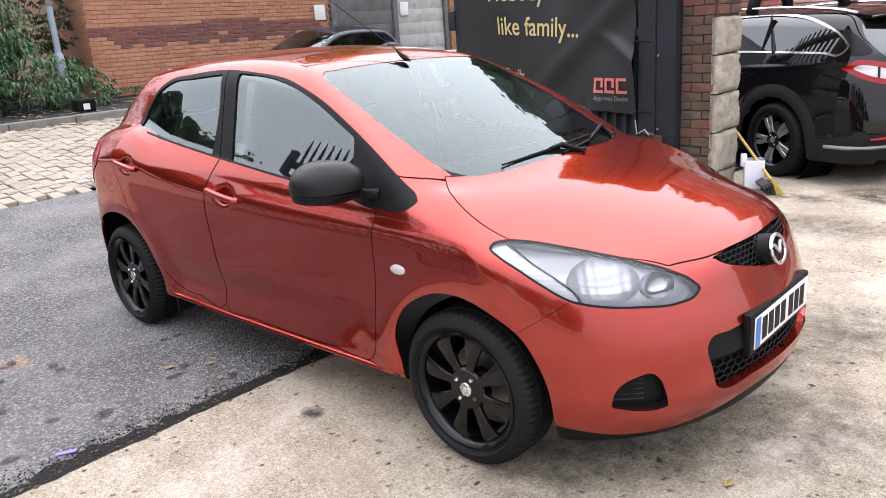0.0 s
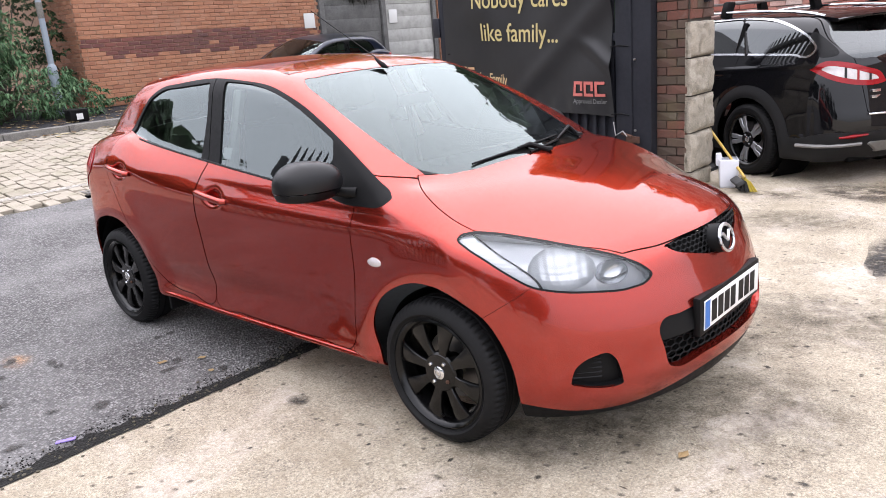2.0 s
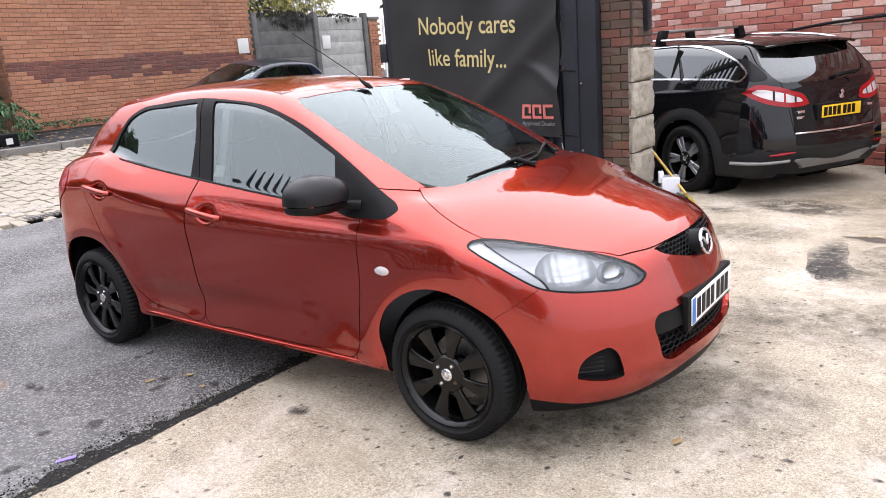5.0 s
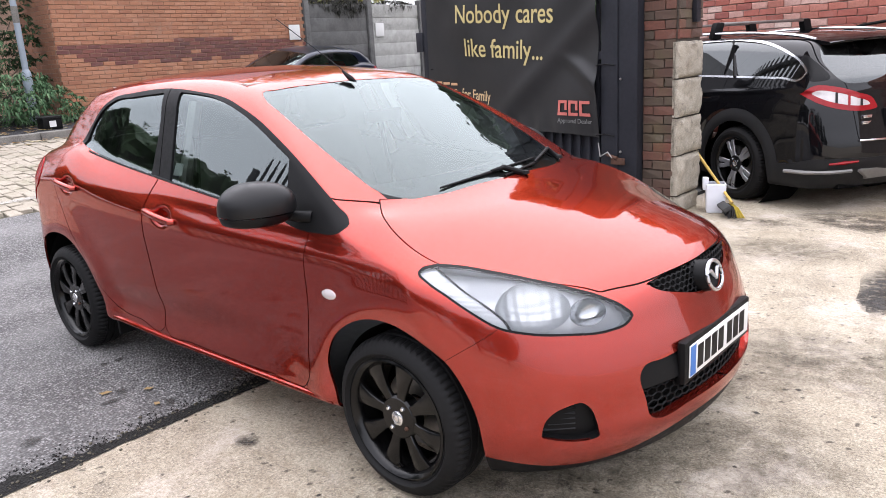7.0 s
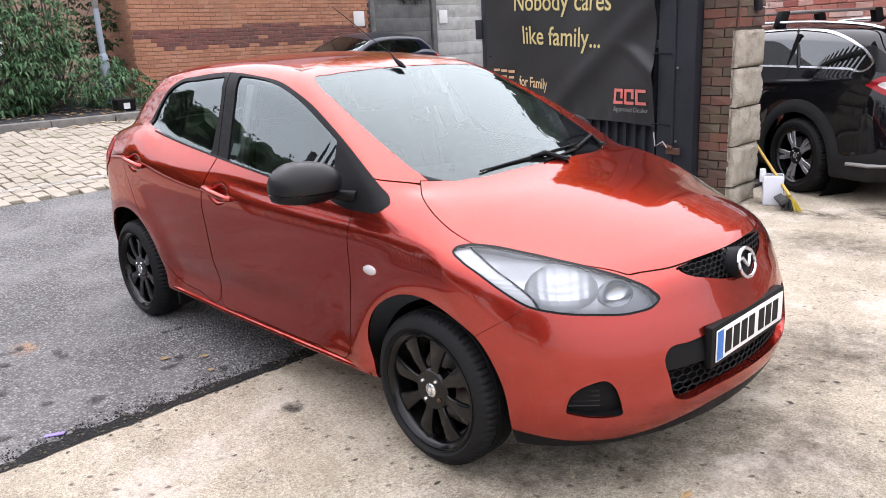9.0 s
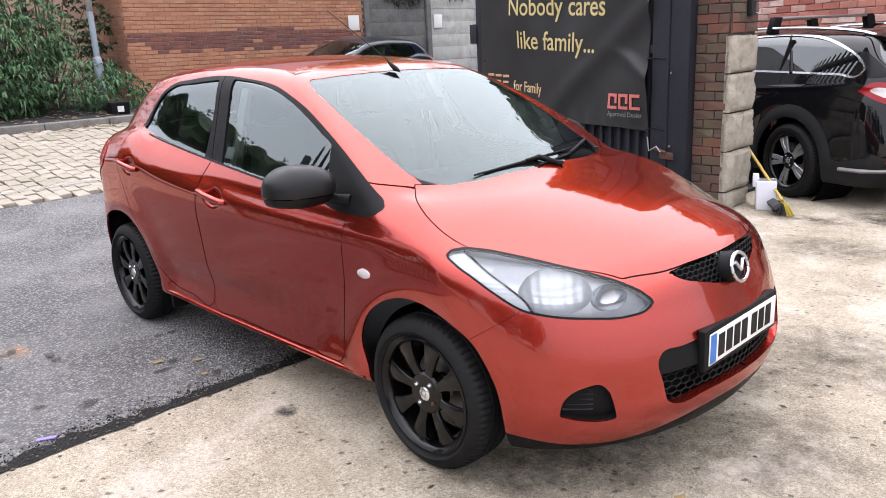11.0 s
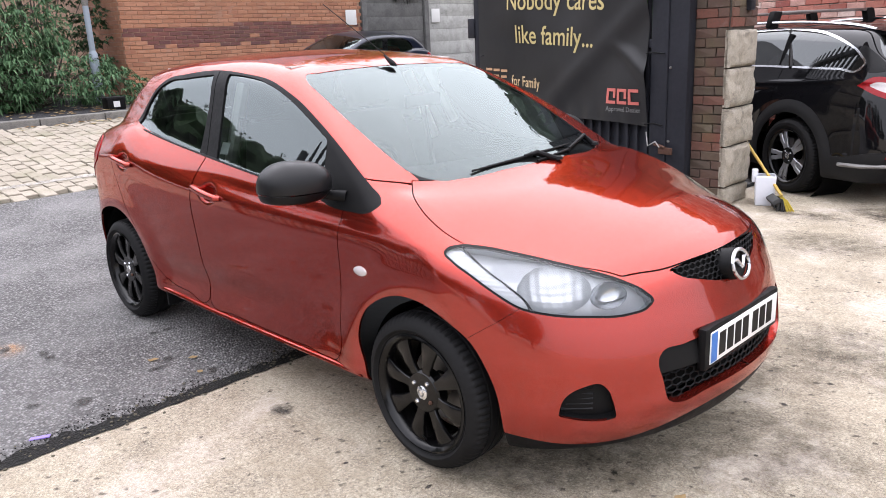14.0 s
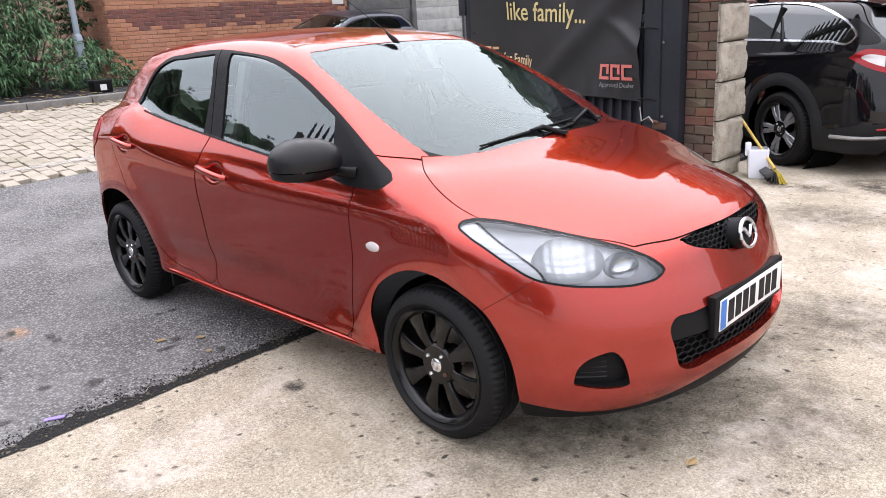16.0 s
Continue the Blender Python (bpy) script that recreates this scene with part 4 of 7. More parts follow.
def flat_leaves(name, spots, size, mat, seed):
    rng = np.random.default_rng(seed)
    V, F = [], []
    for x, y, z in spots:
        a, s = rng.uniform(0, 6.3), size * rng.uniform(0.6, 1.4)
        d, e = Vector((math.cos(a), math.sin(a), 0)), Vector((-math.sin(a), math.cos(a), 0))
        c = Vector((x, y, z + 0.004))
        i = len(V)
        for u, v, h in ((-1, 0, 0.1), (-0.2, 0.5, 0.25), (0.5, 0.4, 0.05), (1, 0, 0.3), (0.4, -0.45, 0.1), (-0.3, -0.5, 0.2)):
            V.append(tuple(c + d * u * s * 0.5 + e * v * s * 0.6 + Vector((0, 0, h * s * 0.4))))
        F += [(i, i + 1, i + 2, i + 3), (i, i + 3, i + 4, i + 5)]
    me = bpy.data.meshes.new(name)
    me.from_pydata(V, [], F)
    me.materials.append(mat)
    return new(name, me)


rng = np.random.default_rng(30)
spots = []
for _ in range(330):
    x = -10.2 - abs(rng.normal(0, 0.75))
    if x > -12.0:
        spots.append((x, rng.uniform(-3, 6), 0.672 + 0.045 * (-10.16 - x)))
for _ in range(120):
    x = -9.85 + abs(rng.normal(0, 0.12))
    spots.append((x, rng.uniform(-3, 6), ground_z(x)))
tagged(flat_leaves("dead_leaves", spots, 0.09, DEAD, 31), "scattered brown dead leaves on pavement and kerb edge", "leaves", kind="stuff")
for nm, x, y, s, mat, lab in (("fallen_leaf", -1.43, -0.962, 0.055, DEAD, "curled yellow-brown leaf on the asphalt"), ("fallen_leaf", 0.788, -0.415, 0.045, DEAD, "small yellow leaf on the concrete"), ("fallen_leaf", -1.62, -0.90, 0.05, DEAD, "flat pale leaf on the asphalt"), ("fallen_leaf", -1.75, -1.05, 0.045, DEAD, "flat pale leaf on the asphalt")):
    tagged(flat_leaves(nm, [(x, y, 0.0)], s, mat, int(abs(x) * 1000)), lab, "leaf", "fallen leaves")
bm = block((-0.04, -0.012, 0.0), (0.04, 0.012, 0.006), 0.002)
for v in bm.verts:
    v.co.z += 0.004 * math.sin(v.co.x * 60)
bm.transform(pose(-1.345, -1.715, 0.001, 0, 0, 55))
tagged(obj("wrapper_scrap", bm, simple("lilac_plastic", (0.20, 0.14, 0.40), 0.4)), "small lilac plastic scrap on the asphalt", "litter")


def stain(name, cx, cy, rx, ry, turn, mat, label, seed, z=0.0045):
    """A ragged patch with a shape of its own, lying on the ground."""
    bm = bmesh.new()
    vs = []
    for k in range(40):
        a = 2 * math.pi * k / 40
        r = 1 + 0.35 * noise.noise(Vector((math.cos(a) * 1.7 + seed, math.sin(a) * 1.7, 0.3))) + 0.2 * noise.noise(Vector((math.cos(a) * 6 + seed, math.sin(a) * 6, 2)))
        vs.append(bm.verts.new((rx * r * math.cos(a), ry * r * math.sin(a), 0)))
    bm.faces.new(vs)
    bm.transform(pose(cx, cy, z, 0, 0, turn))
    return tagged(obj(name, bm, mat), label, "stain", kind="structure")


SOAK = stain_mat("soaked_oil", (0.028, 0.025, 0.022), 0.34, 0.55, 16, 0.95)
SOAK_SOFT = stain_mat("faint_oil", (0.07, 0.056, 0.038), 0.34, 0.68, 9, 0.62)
RUSTY = stain_mat("rust_stain", (0.46, 0.24, 0.10), 0.38, 0.66, 10, 0.55)
stain("oil_stain", 0.84, 2.42, 0.13, 0.62, 8, SOAK, "black oil stain soaked into the concrete", 1)
stain("oil_stain", 0.93, 2.12, 0.17, 0.26, 20, SOAK, "black oil stain soaked into the concrete", 8, 0.0052)
stain("oil_stain", -0.775, -0.918, 0.065, 0.06, 30, SOAK, "small dark oil spot on the concrete", 2)
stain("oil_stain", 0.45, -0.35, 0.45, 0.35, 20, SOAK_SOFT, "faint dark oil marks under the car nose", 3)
stain("oil_stain", 0.55, 0.9, 0.7, 0.4, 60, SOAK_SOFT, "faint dark oil marks on the concrete", 4)
stain("oil_stain", 1.2, 1.2, 0.9, 0.5, 10, SOAK_SOFT, "faint dirty patch on the concrete", 6)
stain("oil_stain", 0.95, 0.1, 0.55, 0.4, 40, SOAK_SOFT, "faint dirty patch on the concrete", 12)
stain("oil_stain", 1.3, 2.4, 0.8, 0.45, 70, SOAK_SOFT, "faint dirty patch on the concrete", 13, 0.0058)
stain("oil_stain", 0.1, 3.0, 0.6, 0.4, 10, SOAK_SOFT, "faint dirty patch on the concrete", 14)
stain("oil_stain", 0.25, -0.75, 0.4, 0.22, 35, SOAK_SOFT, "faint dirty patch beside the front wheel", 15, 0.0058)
GRIME = stain_mat("traffic_grime", (0.19, 0.145, 0.09), 0.30, 0.75, 2.6, 0.8)
stain("grime", 1.5, 3.3, 0.75, 1.5, 12, GRIME, "broad brownish grime worn into the concrete", 18, 0.0036)
stain("grime", 0.75, 4.6, 0.7, 0.9, -20, GRIME, "broad brownish grime worn into the concrete", 19, 0.0036)
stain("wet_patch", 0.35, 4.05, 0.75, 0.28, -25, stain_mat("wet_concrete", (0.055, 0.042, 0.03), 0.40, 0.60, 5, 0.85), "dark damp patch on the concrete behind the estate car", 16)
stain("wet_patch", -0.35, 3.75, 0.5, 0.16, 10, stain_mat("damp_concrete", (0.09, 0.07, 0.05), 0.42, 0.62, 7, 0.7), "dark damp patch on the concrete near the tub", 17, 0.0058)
stain("rust_stain", -2.5, -1.5, 0.12, 0.09, 0, RUSTY, "pale rust-coloured stain on the asphalt", 7)
for k in range(16):
    stain("oil_spot", random.uniform(-2.6, -1.4), random.uniform(-1.9, -0.8), random.uniform(0.02, 0.07), random.uniform(0.015, 0.04), random.uniform(0, 180), SOAK, "small dark spot on the ground", 20 + k)
for k in range(56):
    stain("oil_spot", random.uniform(-1.0, 1.6), random.uniform(-1.6, 2.8), random.uniform(0.008, 0.03), random.uniform(0.006, 0.015), random.uniform(0, 180), SOAK, "small dark spot on the ground", 50 + k)
# shallow drain with litter, and the road gully
stain("wet_patch", 1.06, 3.06, 0.20, 0.07, -12, OIL, "dark wet dip in the concrete", 11, 0.003)
tagged(flat_leaves("litter_leaves", [(0.95 + 0.03 * k, 3.12 + 0.02 * math.sin(k * 2), 0.002) for k in range(7)], 0.04, DEAD, 77), "dead leaves caught in the wet dip", "leaves", kind="stuff")
gully = thing("gully_grate", "cast iron gully grate at the road edge", "drain")
for k in range(9):
    obj("bar", block((-6.62, 0.66 + 0.055 * k, ground_z(-6.5) - 0.02), (-6.40, 0.69 + 0.055 * k, ground_z(-6.5) + 0.012), 0.003), STEEL, gully)
# slab under the bars; its near-black colour supplies the dark of the drain hole
obj("frame", block((-6.64, 0.64, ground_z(-6.5) - 0.05), (-6.38, 1.17, ground_z(-6.5) - 0.015)), VOID, gully)

# ---- street lamp post, black tub ----
post = thing("street_post", "blue-grey painted steel street post", "post")
obj("base", moved(lathe([(0.075, 0), (0.075, 0.80), (0.068, 0.86), (0.048, 0.90)], 24, axis="z"), Matrix.Translation((-11.5, 2.60, 0.68))), POLE_PAINT, post)
obj("shaft", moved(lathe([(0.048, 0.88), (0.047, 2.0), (0.042, 5.2), (0.0, 5.2)], 24, axis="z"), Matrix.Translation((-11.5, 2.60, 0.68))), POLE_PAINT, post)
obj("band", moved(lathe([(0.050, 1.62), (0.051, 1.63), (0.051, 1.86), (0.050, 1.87)], 24, axis="z"), Matrix.Translation((-11.5, 2.60, 0.68))), KERB, post)
tub = thing("black_box", "small black plastic box with a white label on the pavement", "box")
obj("body", moved(block((-0.11, -0.14, 0), (0.11, 0.14, 0.17), 0.012), pose(-10.45, 2.40, 0.675)), TRIM, tub)
obj("lid", moved(block((-0.12, -0.15, 0.17), (0.12, 0.15, 0.195), 0.008), pose(-10.45, 2.40, 0.675)), GREY_TRIM, tub)
obj("label", moved(block((0.111, -0.05, 0.04), (0.113, 0.05, 0.13)), pose(-10.45, 2.40, 0.675)), WHITE_PLASTIC, tub)

# ---- gate with its banner ----
GATE = pose(-1.62, 3.64, 0, 0, 0, 166)      # x runs along the leaf from the latch, y points away from the camera's side
gate = thing("steel_gate", "dark grey steel bar gate leaf with a black banner tied on", "gate")
gm = lambda bm: moved(bm, GATE)


def spike(x, top=2.76):
    """An upright of the gate, pointed at its head."""
    return prism([(x - 0.004, 0.19), (x + 0.029, 0.19), (x + 0.029, top - 0.14), (x + 0.0125, top), (x - 0.004, top - 0.14)], 0.022, pose(0, 0.011, 0, 90, 0, 0))


obj("stile", gm(block((-0.10, -0.03, 0.10), (0.085, 0.03, 2.7), 0.006)), GATE_STEEL, gate)
obj("stile", gm(block((2.78, -0.03, 0.10), (2.88, 0.03, 2.7), 0.006)), GATE_STEEL, gate)
for z in (0.12, 1.35, 2.55):
    obj("rail", gm(block((0.06, -0.025, z), (2.78, 0.025, z + 0.07), 0.004)), GATE_STEEL, gate)
for k in range(22):
    obj("bar", gm(spike(0.13 + 0.122 * k)), GATE_STEEL, gate)
# sheet added behind the bars so that the gaps below the banner stay dark
obj("gap_darkening_sheet", gm(block((0.0, -0.034, 0.14), (2.80, -0.028, 1.30))), GATE_STEEL, gate)
obj("lock_box", gm(block((2.86, -0.06, 1.50), (2.99, 0.05, 1.72), 0.008)), GATE_STEEL, gate)
obj("latch", gm(tube([(0.0, 0.05, 0.52), (-0.13, 0.06, 0.50)], 0.014, 8)), RUST, gate)
obj("latch_plate", gm(block((-0.20, 0.035, 0.44), (-0.05, 0.055, 0.50), 0.004)), RUST, gate)
bm = tube([(0.10, 0.05, 0.62), (0.06, 0.07, 0.50), (-0.02, 0.06, 0.545), (-0.08, 0.07, 0.50)], 0.006, 6)
obj("chain", gm(bm), STEEL, gate)


def cloth(s, z):
    """How far the banner stands off the gate: long folds down from the tied corner and along the foot."""
    f = 0.020 * math.sin(6.0 * (s * 0.75 + z) + 1.0) * math.exp(-((s - 0.5) / 0.9) ** 2)
    f += 0.030 * math.exp(-(((s - 1.2) * 0.55 + (z - 1.0) * 0.8) / 0.10) ** 2) + 0.028 * math.exp(-(((s - 0.2) * 0.62 - (z - 1.22) * 0.9 - 0.02) / 0.07) ** 2) * (1 if z < 1.3 else math.exp(-((z - 1.3) / 0.1) ** 2))
    f += 0.016 * noise.noise(Vector((s * 2.2, z * 2.8, 0.5))) + 0.008 * math.sin(24 * s) * math.exp(-((z - 0.72) / 0.12) ** 2)
    return f * 0.95


banner = thing("banner", "black vinyl banner with gold lettering tied to the gate", "banner")
bm = bmesh.new()
grid = []
NS, NZ = 90, 64
for i in range(NS + 1):
    s = 0.095 + 2.66 * i / NS
    foot = 0.66 + 0.03 * (s - 0.1) / 1.3 + 0.015 * math.sin(3 * s)
    grid.append([bm.verts.new((s + 0.02 * math.sin(3.14 * j / NZ) * (1 - i / NS), 0.05 + cloth(s, foot + (2.28 - foot) * j / NZ), foot + (2.28 - foot) * j / NZ)) for j in range(NZ + 1)])
for A, B in zip(grid, grid[1:]):
    for j in range(NZ):
        bm.faces.new((A[j], A[j + 1], B[j + 1], B[j]))
bmesh.ops.recalc_face_normals(bm, faces=bm.faces)
r = bmesh.ops.solidify(bm, geom=list(bm.faces), thickness=0.002)
obj("sheet", gm(bm), VINYL, banner, sharp=80)
for s, z in ((0.12, 1.30), (0.12, 0.69), (1.4, 0.70), (2.7, 1.3)):
    obj("tie", gm(tube([(s, 0.058, z), (s - 0.09, 0.035, z + 0.01), (s - 0.2, 0.045, z)], 0.006, 6)), TRIM, banner)


def lettering(name, text, s, z, size, mat, slope=0.0, parent=None, width=None, label=""):
    """Words from the built-in font, laid on the cloth; s: where they begin, along the gate."""
    cu = bpy.data.curves.new(name, "FONT")
    cu.body, cu.size, cu.extrude = text, size, 0.0
    cu.resolution_u, cu.offset = 4, size * 0.008
    tmp = new("tmp", cu)
    bpy.context.view_layer.update()
    me = bpy.data.meshes.new_from_object(tmp.evaluated_get(bpy.context.evaluated_depsgraph_get()))
    bpy.data.objects.remove(tmp)
    bm = bmesh.new()
    bm.from_mesh(me)
    bmesh.ops.triangulate(bm, faces=bm.faces)
    for _ in range(2):
        bmesh.ops.subdivide_edges(bm, edges=[e for e in bm.edges if e.calc_length() > 0.05], cuts=1)
        bmesh.ops.triangulate(bm, faces=bm.faces)
    wide = max(v.co.x for v in bm.verts)
    k = (width / wide) if width else 1.0
    spans = sorted((min(v.co.x for v in f.verts), max(v.co.x for v in f.verts)) for f in bm.faces)
    breaks, reach = [], spans[0][1]
    for lo, hi in spans:
        if lo - reach > size * 0.15 and " " in text:
            breaks.append((lo + reach) / 2)
        reach = max(reach, hi)
    ends = [-1e9] + breaks + [1e9]
    for lo, hi in zip(ends, ends[1:]):
        word = bm.copy()
        bmesh.ops.delete(word, geom=[f for f in word.faces if not lo < f.calc_center_median().x < hi], context="FACES")
        for v in word.verts:
            a, b = v.co.x * k, v.co.y
            ss, zz = s - a, z + b - slope * a
            v.co = (ss, 0.05 + cloth(ss, zz) + 0.006, zz)
        word.normal_update()
        obj(name, gm(word), mat, parent or banner, label, smooth=False)
    bm.free()


lettering("headline", "Nobody cares", 2.20, 1.785, 0.265, GOLD, 0.055, width=1.56, label="gold headline")
lettering("headline", "like family...", 2.06, 1.435, 0.262, GOLD, 0.055, width=1.27, label="gold headline")
lettering("small_print", "for Family", 2.12, 0.985, 0.155, simple("pale_gold_print", (0.50, 0.36, 0.20), 0.45), 0.06, width=0.50)
lettering("small_print", "Approved Dealer", 0.60, 0.785, 0.062, GREY_PRINT, 0.0, width=0.43)
for k in range(3):
    s0 = 2.60 - 0.145 * k
    for lo, hi in (((s0 - 0.115, 1.138), (s0, 1.165)), ((s0 - 0.10, 1.075), (s0, 1.100))):
        bm = block((lo[0], 0, lo[1] - 0.008 * k), (hi[0], 0.004, hi[1] - 0.008 * k))
        for v in bm.verts:
            v.co.y += 0.058 + cloth(v.co.x, v.co.z)
        obj("bar", gm(bm), ORANGE_PRINT, banner)
# the dealer scheme's mark as three plain rounded shapes
for k in range(3):
    s0 = 0.60 - 0.148 * k
    for lo, hi in (((s0 - 0.125, 0.965), (s0, 0.992)), ((s0 - 0.125, 0.853), (s0, 0.880)), ((s0 - 0.03, 0.88), (s0, 0.965))) + ((((s0 - 0.125, 0.905), (s0 - 0.095, 0.965)),) if k < 2 else ()):
        bm = block((lo[0], 0, lo[1]), (hi[0], 0.004, hi[1]))
        for v in bm.verts:
            v.co.y += 0.058 + cloth(v.co.x, v.co.z)
        obj("logo_shape", gm(bm), PINK_PRINT, banner)
# steel post fixed to the pillar
hp = thing("gate_post", "wide dark grey steel gate post", "post")
obj("post", block((-1.525, 3.60, 0), (-1.345, 3.74, 3.0), 0.012), GATE_STEEL, hp)
obj("flange", block((-1.56, 3.66, 0.1), (-1.52, 3.74, 2.9), 0.006), GATE_STEEL, hp)
for z in (0.55, 1.18, 1.95):
    obj("bolt", moved(lathe([(0, -0.012), (0.010, -0.010), (0.013, 0)], 8), Matrix.Translation((-1.50, 3.598, z))), STEEL, hp)

# ---- pillar of brick with stone quoins ----
pillar = thing("gate_pillar", "old sooty brick pillar with rough stone blocks on one side", "pillar")
obj("core", block((-1.345, 3.722, 0), (-1.042, 4.16, 3.0)), MORTAR_DARK, pillar)
pz = 0.0
for k, h in enumerate((0.165, 0.35, 0.325, 0.325, 0.31)):
    bm = block((-1.075, 3.70, pz + 0.006), (-1.012 + (0.012 if k else 0.0), 4.17, pz + h - 0.008))
    bmesh.ops.subdivide_edges(bm, edges=bm.edges, cuts=11, use_grid_fill=True)
    for v in bm.verts:
        n = noise.noise(Vector((v.co.y * 9, v.co.z * 9, k * 3.1))) * 0.022 + noise.noise(Vector((v.co.y * 24, v.co.z * 24, k))) * 0.012
        if v.co.x > -1.045:
            edge = min(v.co.y - 3.70, 4.17 - v.co.y, v.co.z - pz - 0.006, pz + h - 0.008 - v.co.z)
            v.co.x += n - (0.022 if edge < 0.01 else 0.0)
        v.co.y += n * 0.5
        v.co.z += n * 0.25
    obj("stone", bm, STONE, pillar, sharp=50)
    pz += h
tagged(obj("conduit", block((-1.030, 3.95, 1.62), (-0.985, 4.03, 2.6), 0.004), GATE_STEEL), "dark metal strip fixed up the pillar", "bracket")

# ---- bucket, broom ----
bucket = thing("white_tub", "white translucent plastic tub with a cut-out corner", "tub")
BM = pose(-0.79, 3.99, 0, 0, 0, 25)
bm = block((-0.085, -0.085, 0), (0.085, 0.085, 0.26), 0.018, 3)
bmesh.ops.delete(bm, geom=[f for f in bm.faces if f.normal.z > 0.9], context="FACES")
for v in bm.verts:
    k = 0.88 + 0.12 * v.co.z / 0.26
    v.co.x *= k
    v.co.y *= k
bmesh.ops.solidify(bm, geom=list(bm.faces), thickness=0.004)
obj("wall", moved(bm, BM), TUB, bucket)
bm = block((-0.11, -0.05, 0.20), (-0.06, 0.03, 0.31), 0.012)
obj("spout", moved(bm, BM), TUB, bucket)
broom = thing("broom", "yard broom with a yellow wooden handle and black and yellow bristles", "broom")
head = Matrix.Translation((-0.60, 3.86, 0.0)) @ Matrix.Rotation(radians(35), 4, "Z")
obj("handle", tube([(-0.60, 3.88, 0.115), (-1.12, 4.27, 0.52)], 0.0125, 10), WOOD, broom)
obj("stock", moved(block((-0.04, -0.11, 0.085), (0.03, 0.11, 0.125), 0.01), head @ Matrix.Rotation(radians(-30), 4, "Y")), BRISTLE_DARK, broom)
for s, mt in ((-1, BRISTLE_DARK), (1, BRISTLE)):
    bm = bmesh.new()
    for k in range(90):
        a, b = random.uniform(-0.10, 0.10), random.uniform(0, 0.03) * s
        tube([(b, a, 0.10), (b * 2.2 + random.uniform(-0.01, 0.01) + 0.02, a * 1.15 + random.uniform(-0.012, 0.012), 0.008)], 0.0035, 4, bm, False)
    obj("bristles", moved(bm, head), mt, broom)

# ---- the old brick wall behind the black estate ----
BW = 158
yard = thing("wall_yard", "old red brick wall with whitewash traces", "wall", kind="structure")
d2 = Vector((math.cos(radians(BW)), math.sin(radians(BW)), 0))
b0 = Vector((0.95, 6.35, 0))
end = b0 - d2 * 5.0
bm = block((-5.5, -0.35, 0), (5.0, -0.004, 2.59))
block((-5.5, -0.35, 2.59), (-0.3, -0.004, 3.9), bm=bm)
bm.transform(Matrix.Translation(b0) @ Matrix.Rotation(radians(BW + 180), 4, "Z") @ Matrix.Diagonal((1, -1, 1, 1)))
bmesh.ops.recalc_face_normals(bm, faces=bm.faces)
obj("core", bm, MORTAR_PALE, yard)
cable = [b0 + d2 * u + Vector((0, 0, z)) + Vector((math.sin(radians(BW)), -math.cos(radians(BW)), 0)) * -0.06 for u, z in ((-1.2, 1.62), (0.3, 1.60), (0.9, 1.57), (1.4, 1.52), (1.9, 1.40))]
tagged(obj("wall_cable", tube([c for c in cable], 0.016, 8), TRIM), "black cable sagging along the brick wall", "cable")
mach = thing("yard_machine", "black yard machine with a yellow band by the wall", "machine")
MM = Matrix.Translation((1.02, 6.02, 0)) @ Matrix.Rotation(radians(BW), 4, "Z")
obj("housing", moved(block((-0.2, -0.16, 0.10), (0.2, 0.16, 0.52), 0.03), MM), TRIM, mach)
obj("band", moved(block((-0.205, -0.165, 0.42), (0.205, 0.165, 0.455), 0.006), MM), PLATE_YELLOW, mach)
obj("skid", moved(block((-0.5, -0.18, 0.0), (0.3, -0.14, 0.05), 0.01), MM), STEEL, mach)
obj("leg", moved(block((-0.18, -0.16, 0.0), (-0.14, 0.16, 0.11), 0.006), MM), TRIM, mach)
obj("leg", moved(block((0.14, -0.16, 0.0), (0.18, 0.16, 0.11), 0.006), MM), TRIM, mach)
# ---- the red hatchback: x ahead from the front axle, y to its left, z up from the road ----
plan_w = spline([-3.15, -3.0, -2.8, -2.49, -2.1, -1.5, -0.9, -0.3, 0.05, 0.35, 0.6], [0.67, 0.745, 0.80, 0.826, 0.834, 0.836, 0.834, 0.832, 0.832, 0.82, 0.80])
side_in = spline([0.10, 0.20, 0.27, 0.33, 0.45, 0.60, 0.70, 0.77, 0.82, 0.855, 0.88, 0.95, 1.03, 1.15], [-0.10, -0.04, -0.014, -0.013, -0.006, 0.002, 0.007, 0.010, 0.008, 0.000, -0.013, -0.058, -0.110, -0.19])
bonnet_c = spline([-0.6, -0.3, -0.1, 0.1, 0.3, 0.5, 0.65, 0.8, 0.95], [1.035, 1.0, 0.975, 0.943, 0.90, 0.845, 0.785, 0.71, 0.62])
bonnet_d = spline([-0.6, -0.25, -0.1, 0.05, 0.15, 0.35, 0.6], [0.005, 0.005, 0.015, 0.04, 0.065, 0.105, 0.13])
belt_z = spline([0.2, -0.3, -0.9, -1.4, -2.0, -2.3, -2.7, -3.0], [0.92, 0.945, 0.97, 1.01, 1.08, 1.13, 1.10, 1.03])
nose_c = spline([0.10, 0.19, 0.25, 0.33, 0.42, 0.50, 0.58, 0.655, 0.72, 0.78, 0.86], [0.64, 0.74, 0.785, 0.815, 0.812, 0.80, 0.775, 0.745, 0.722, 0.70, 0.665])
tail_c = spline([0.15, 0.25, 0.40, 0.60, 0.72, 0.90, 1.05, 1.2], [-2.99, -3.07, -3.115, -3.115, -3.08, -3.05, -3.01, -2.93])
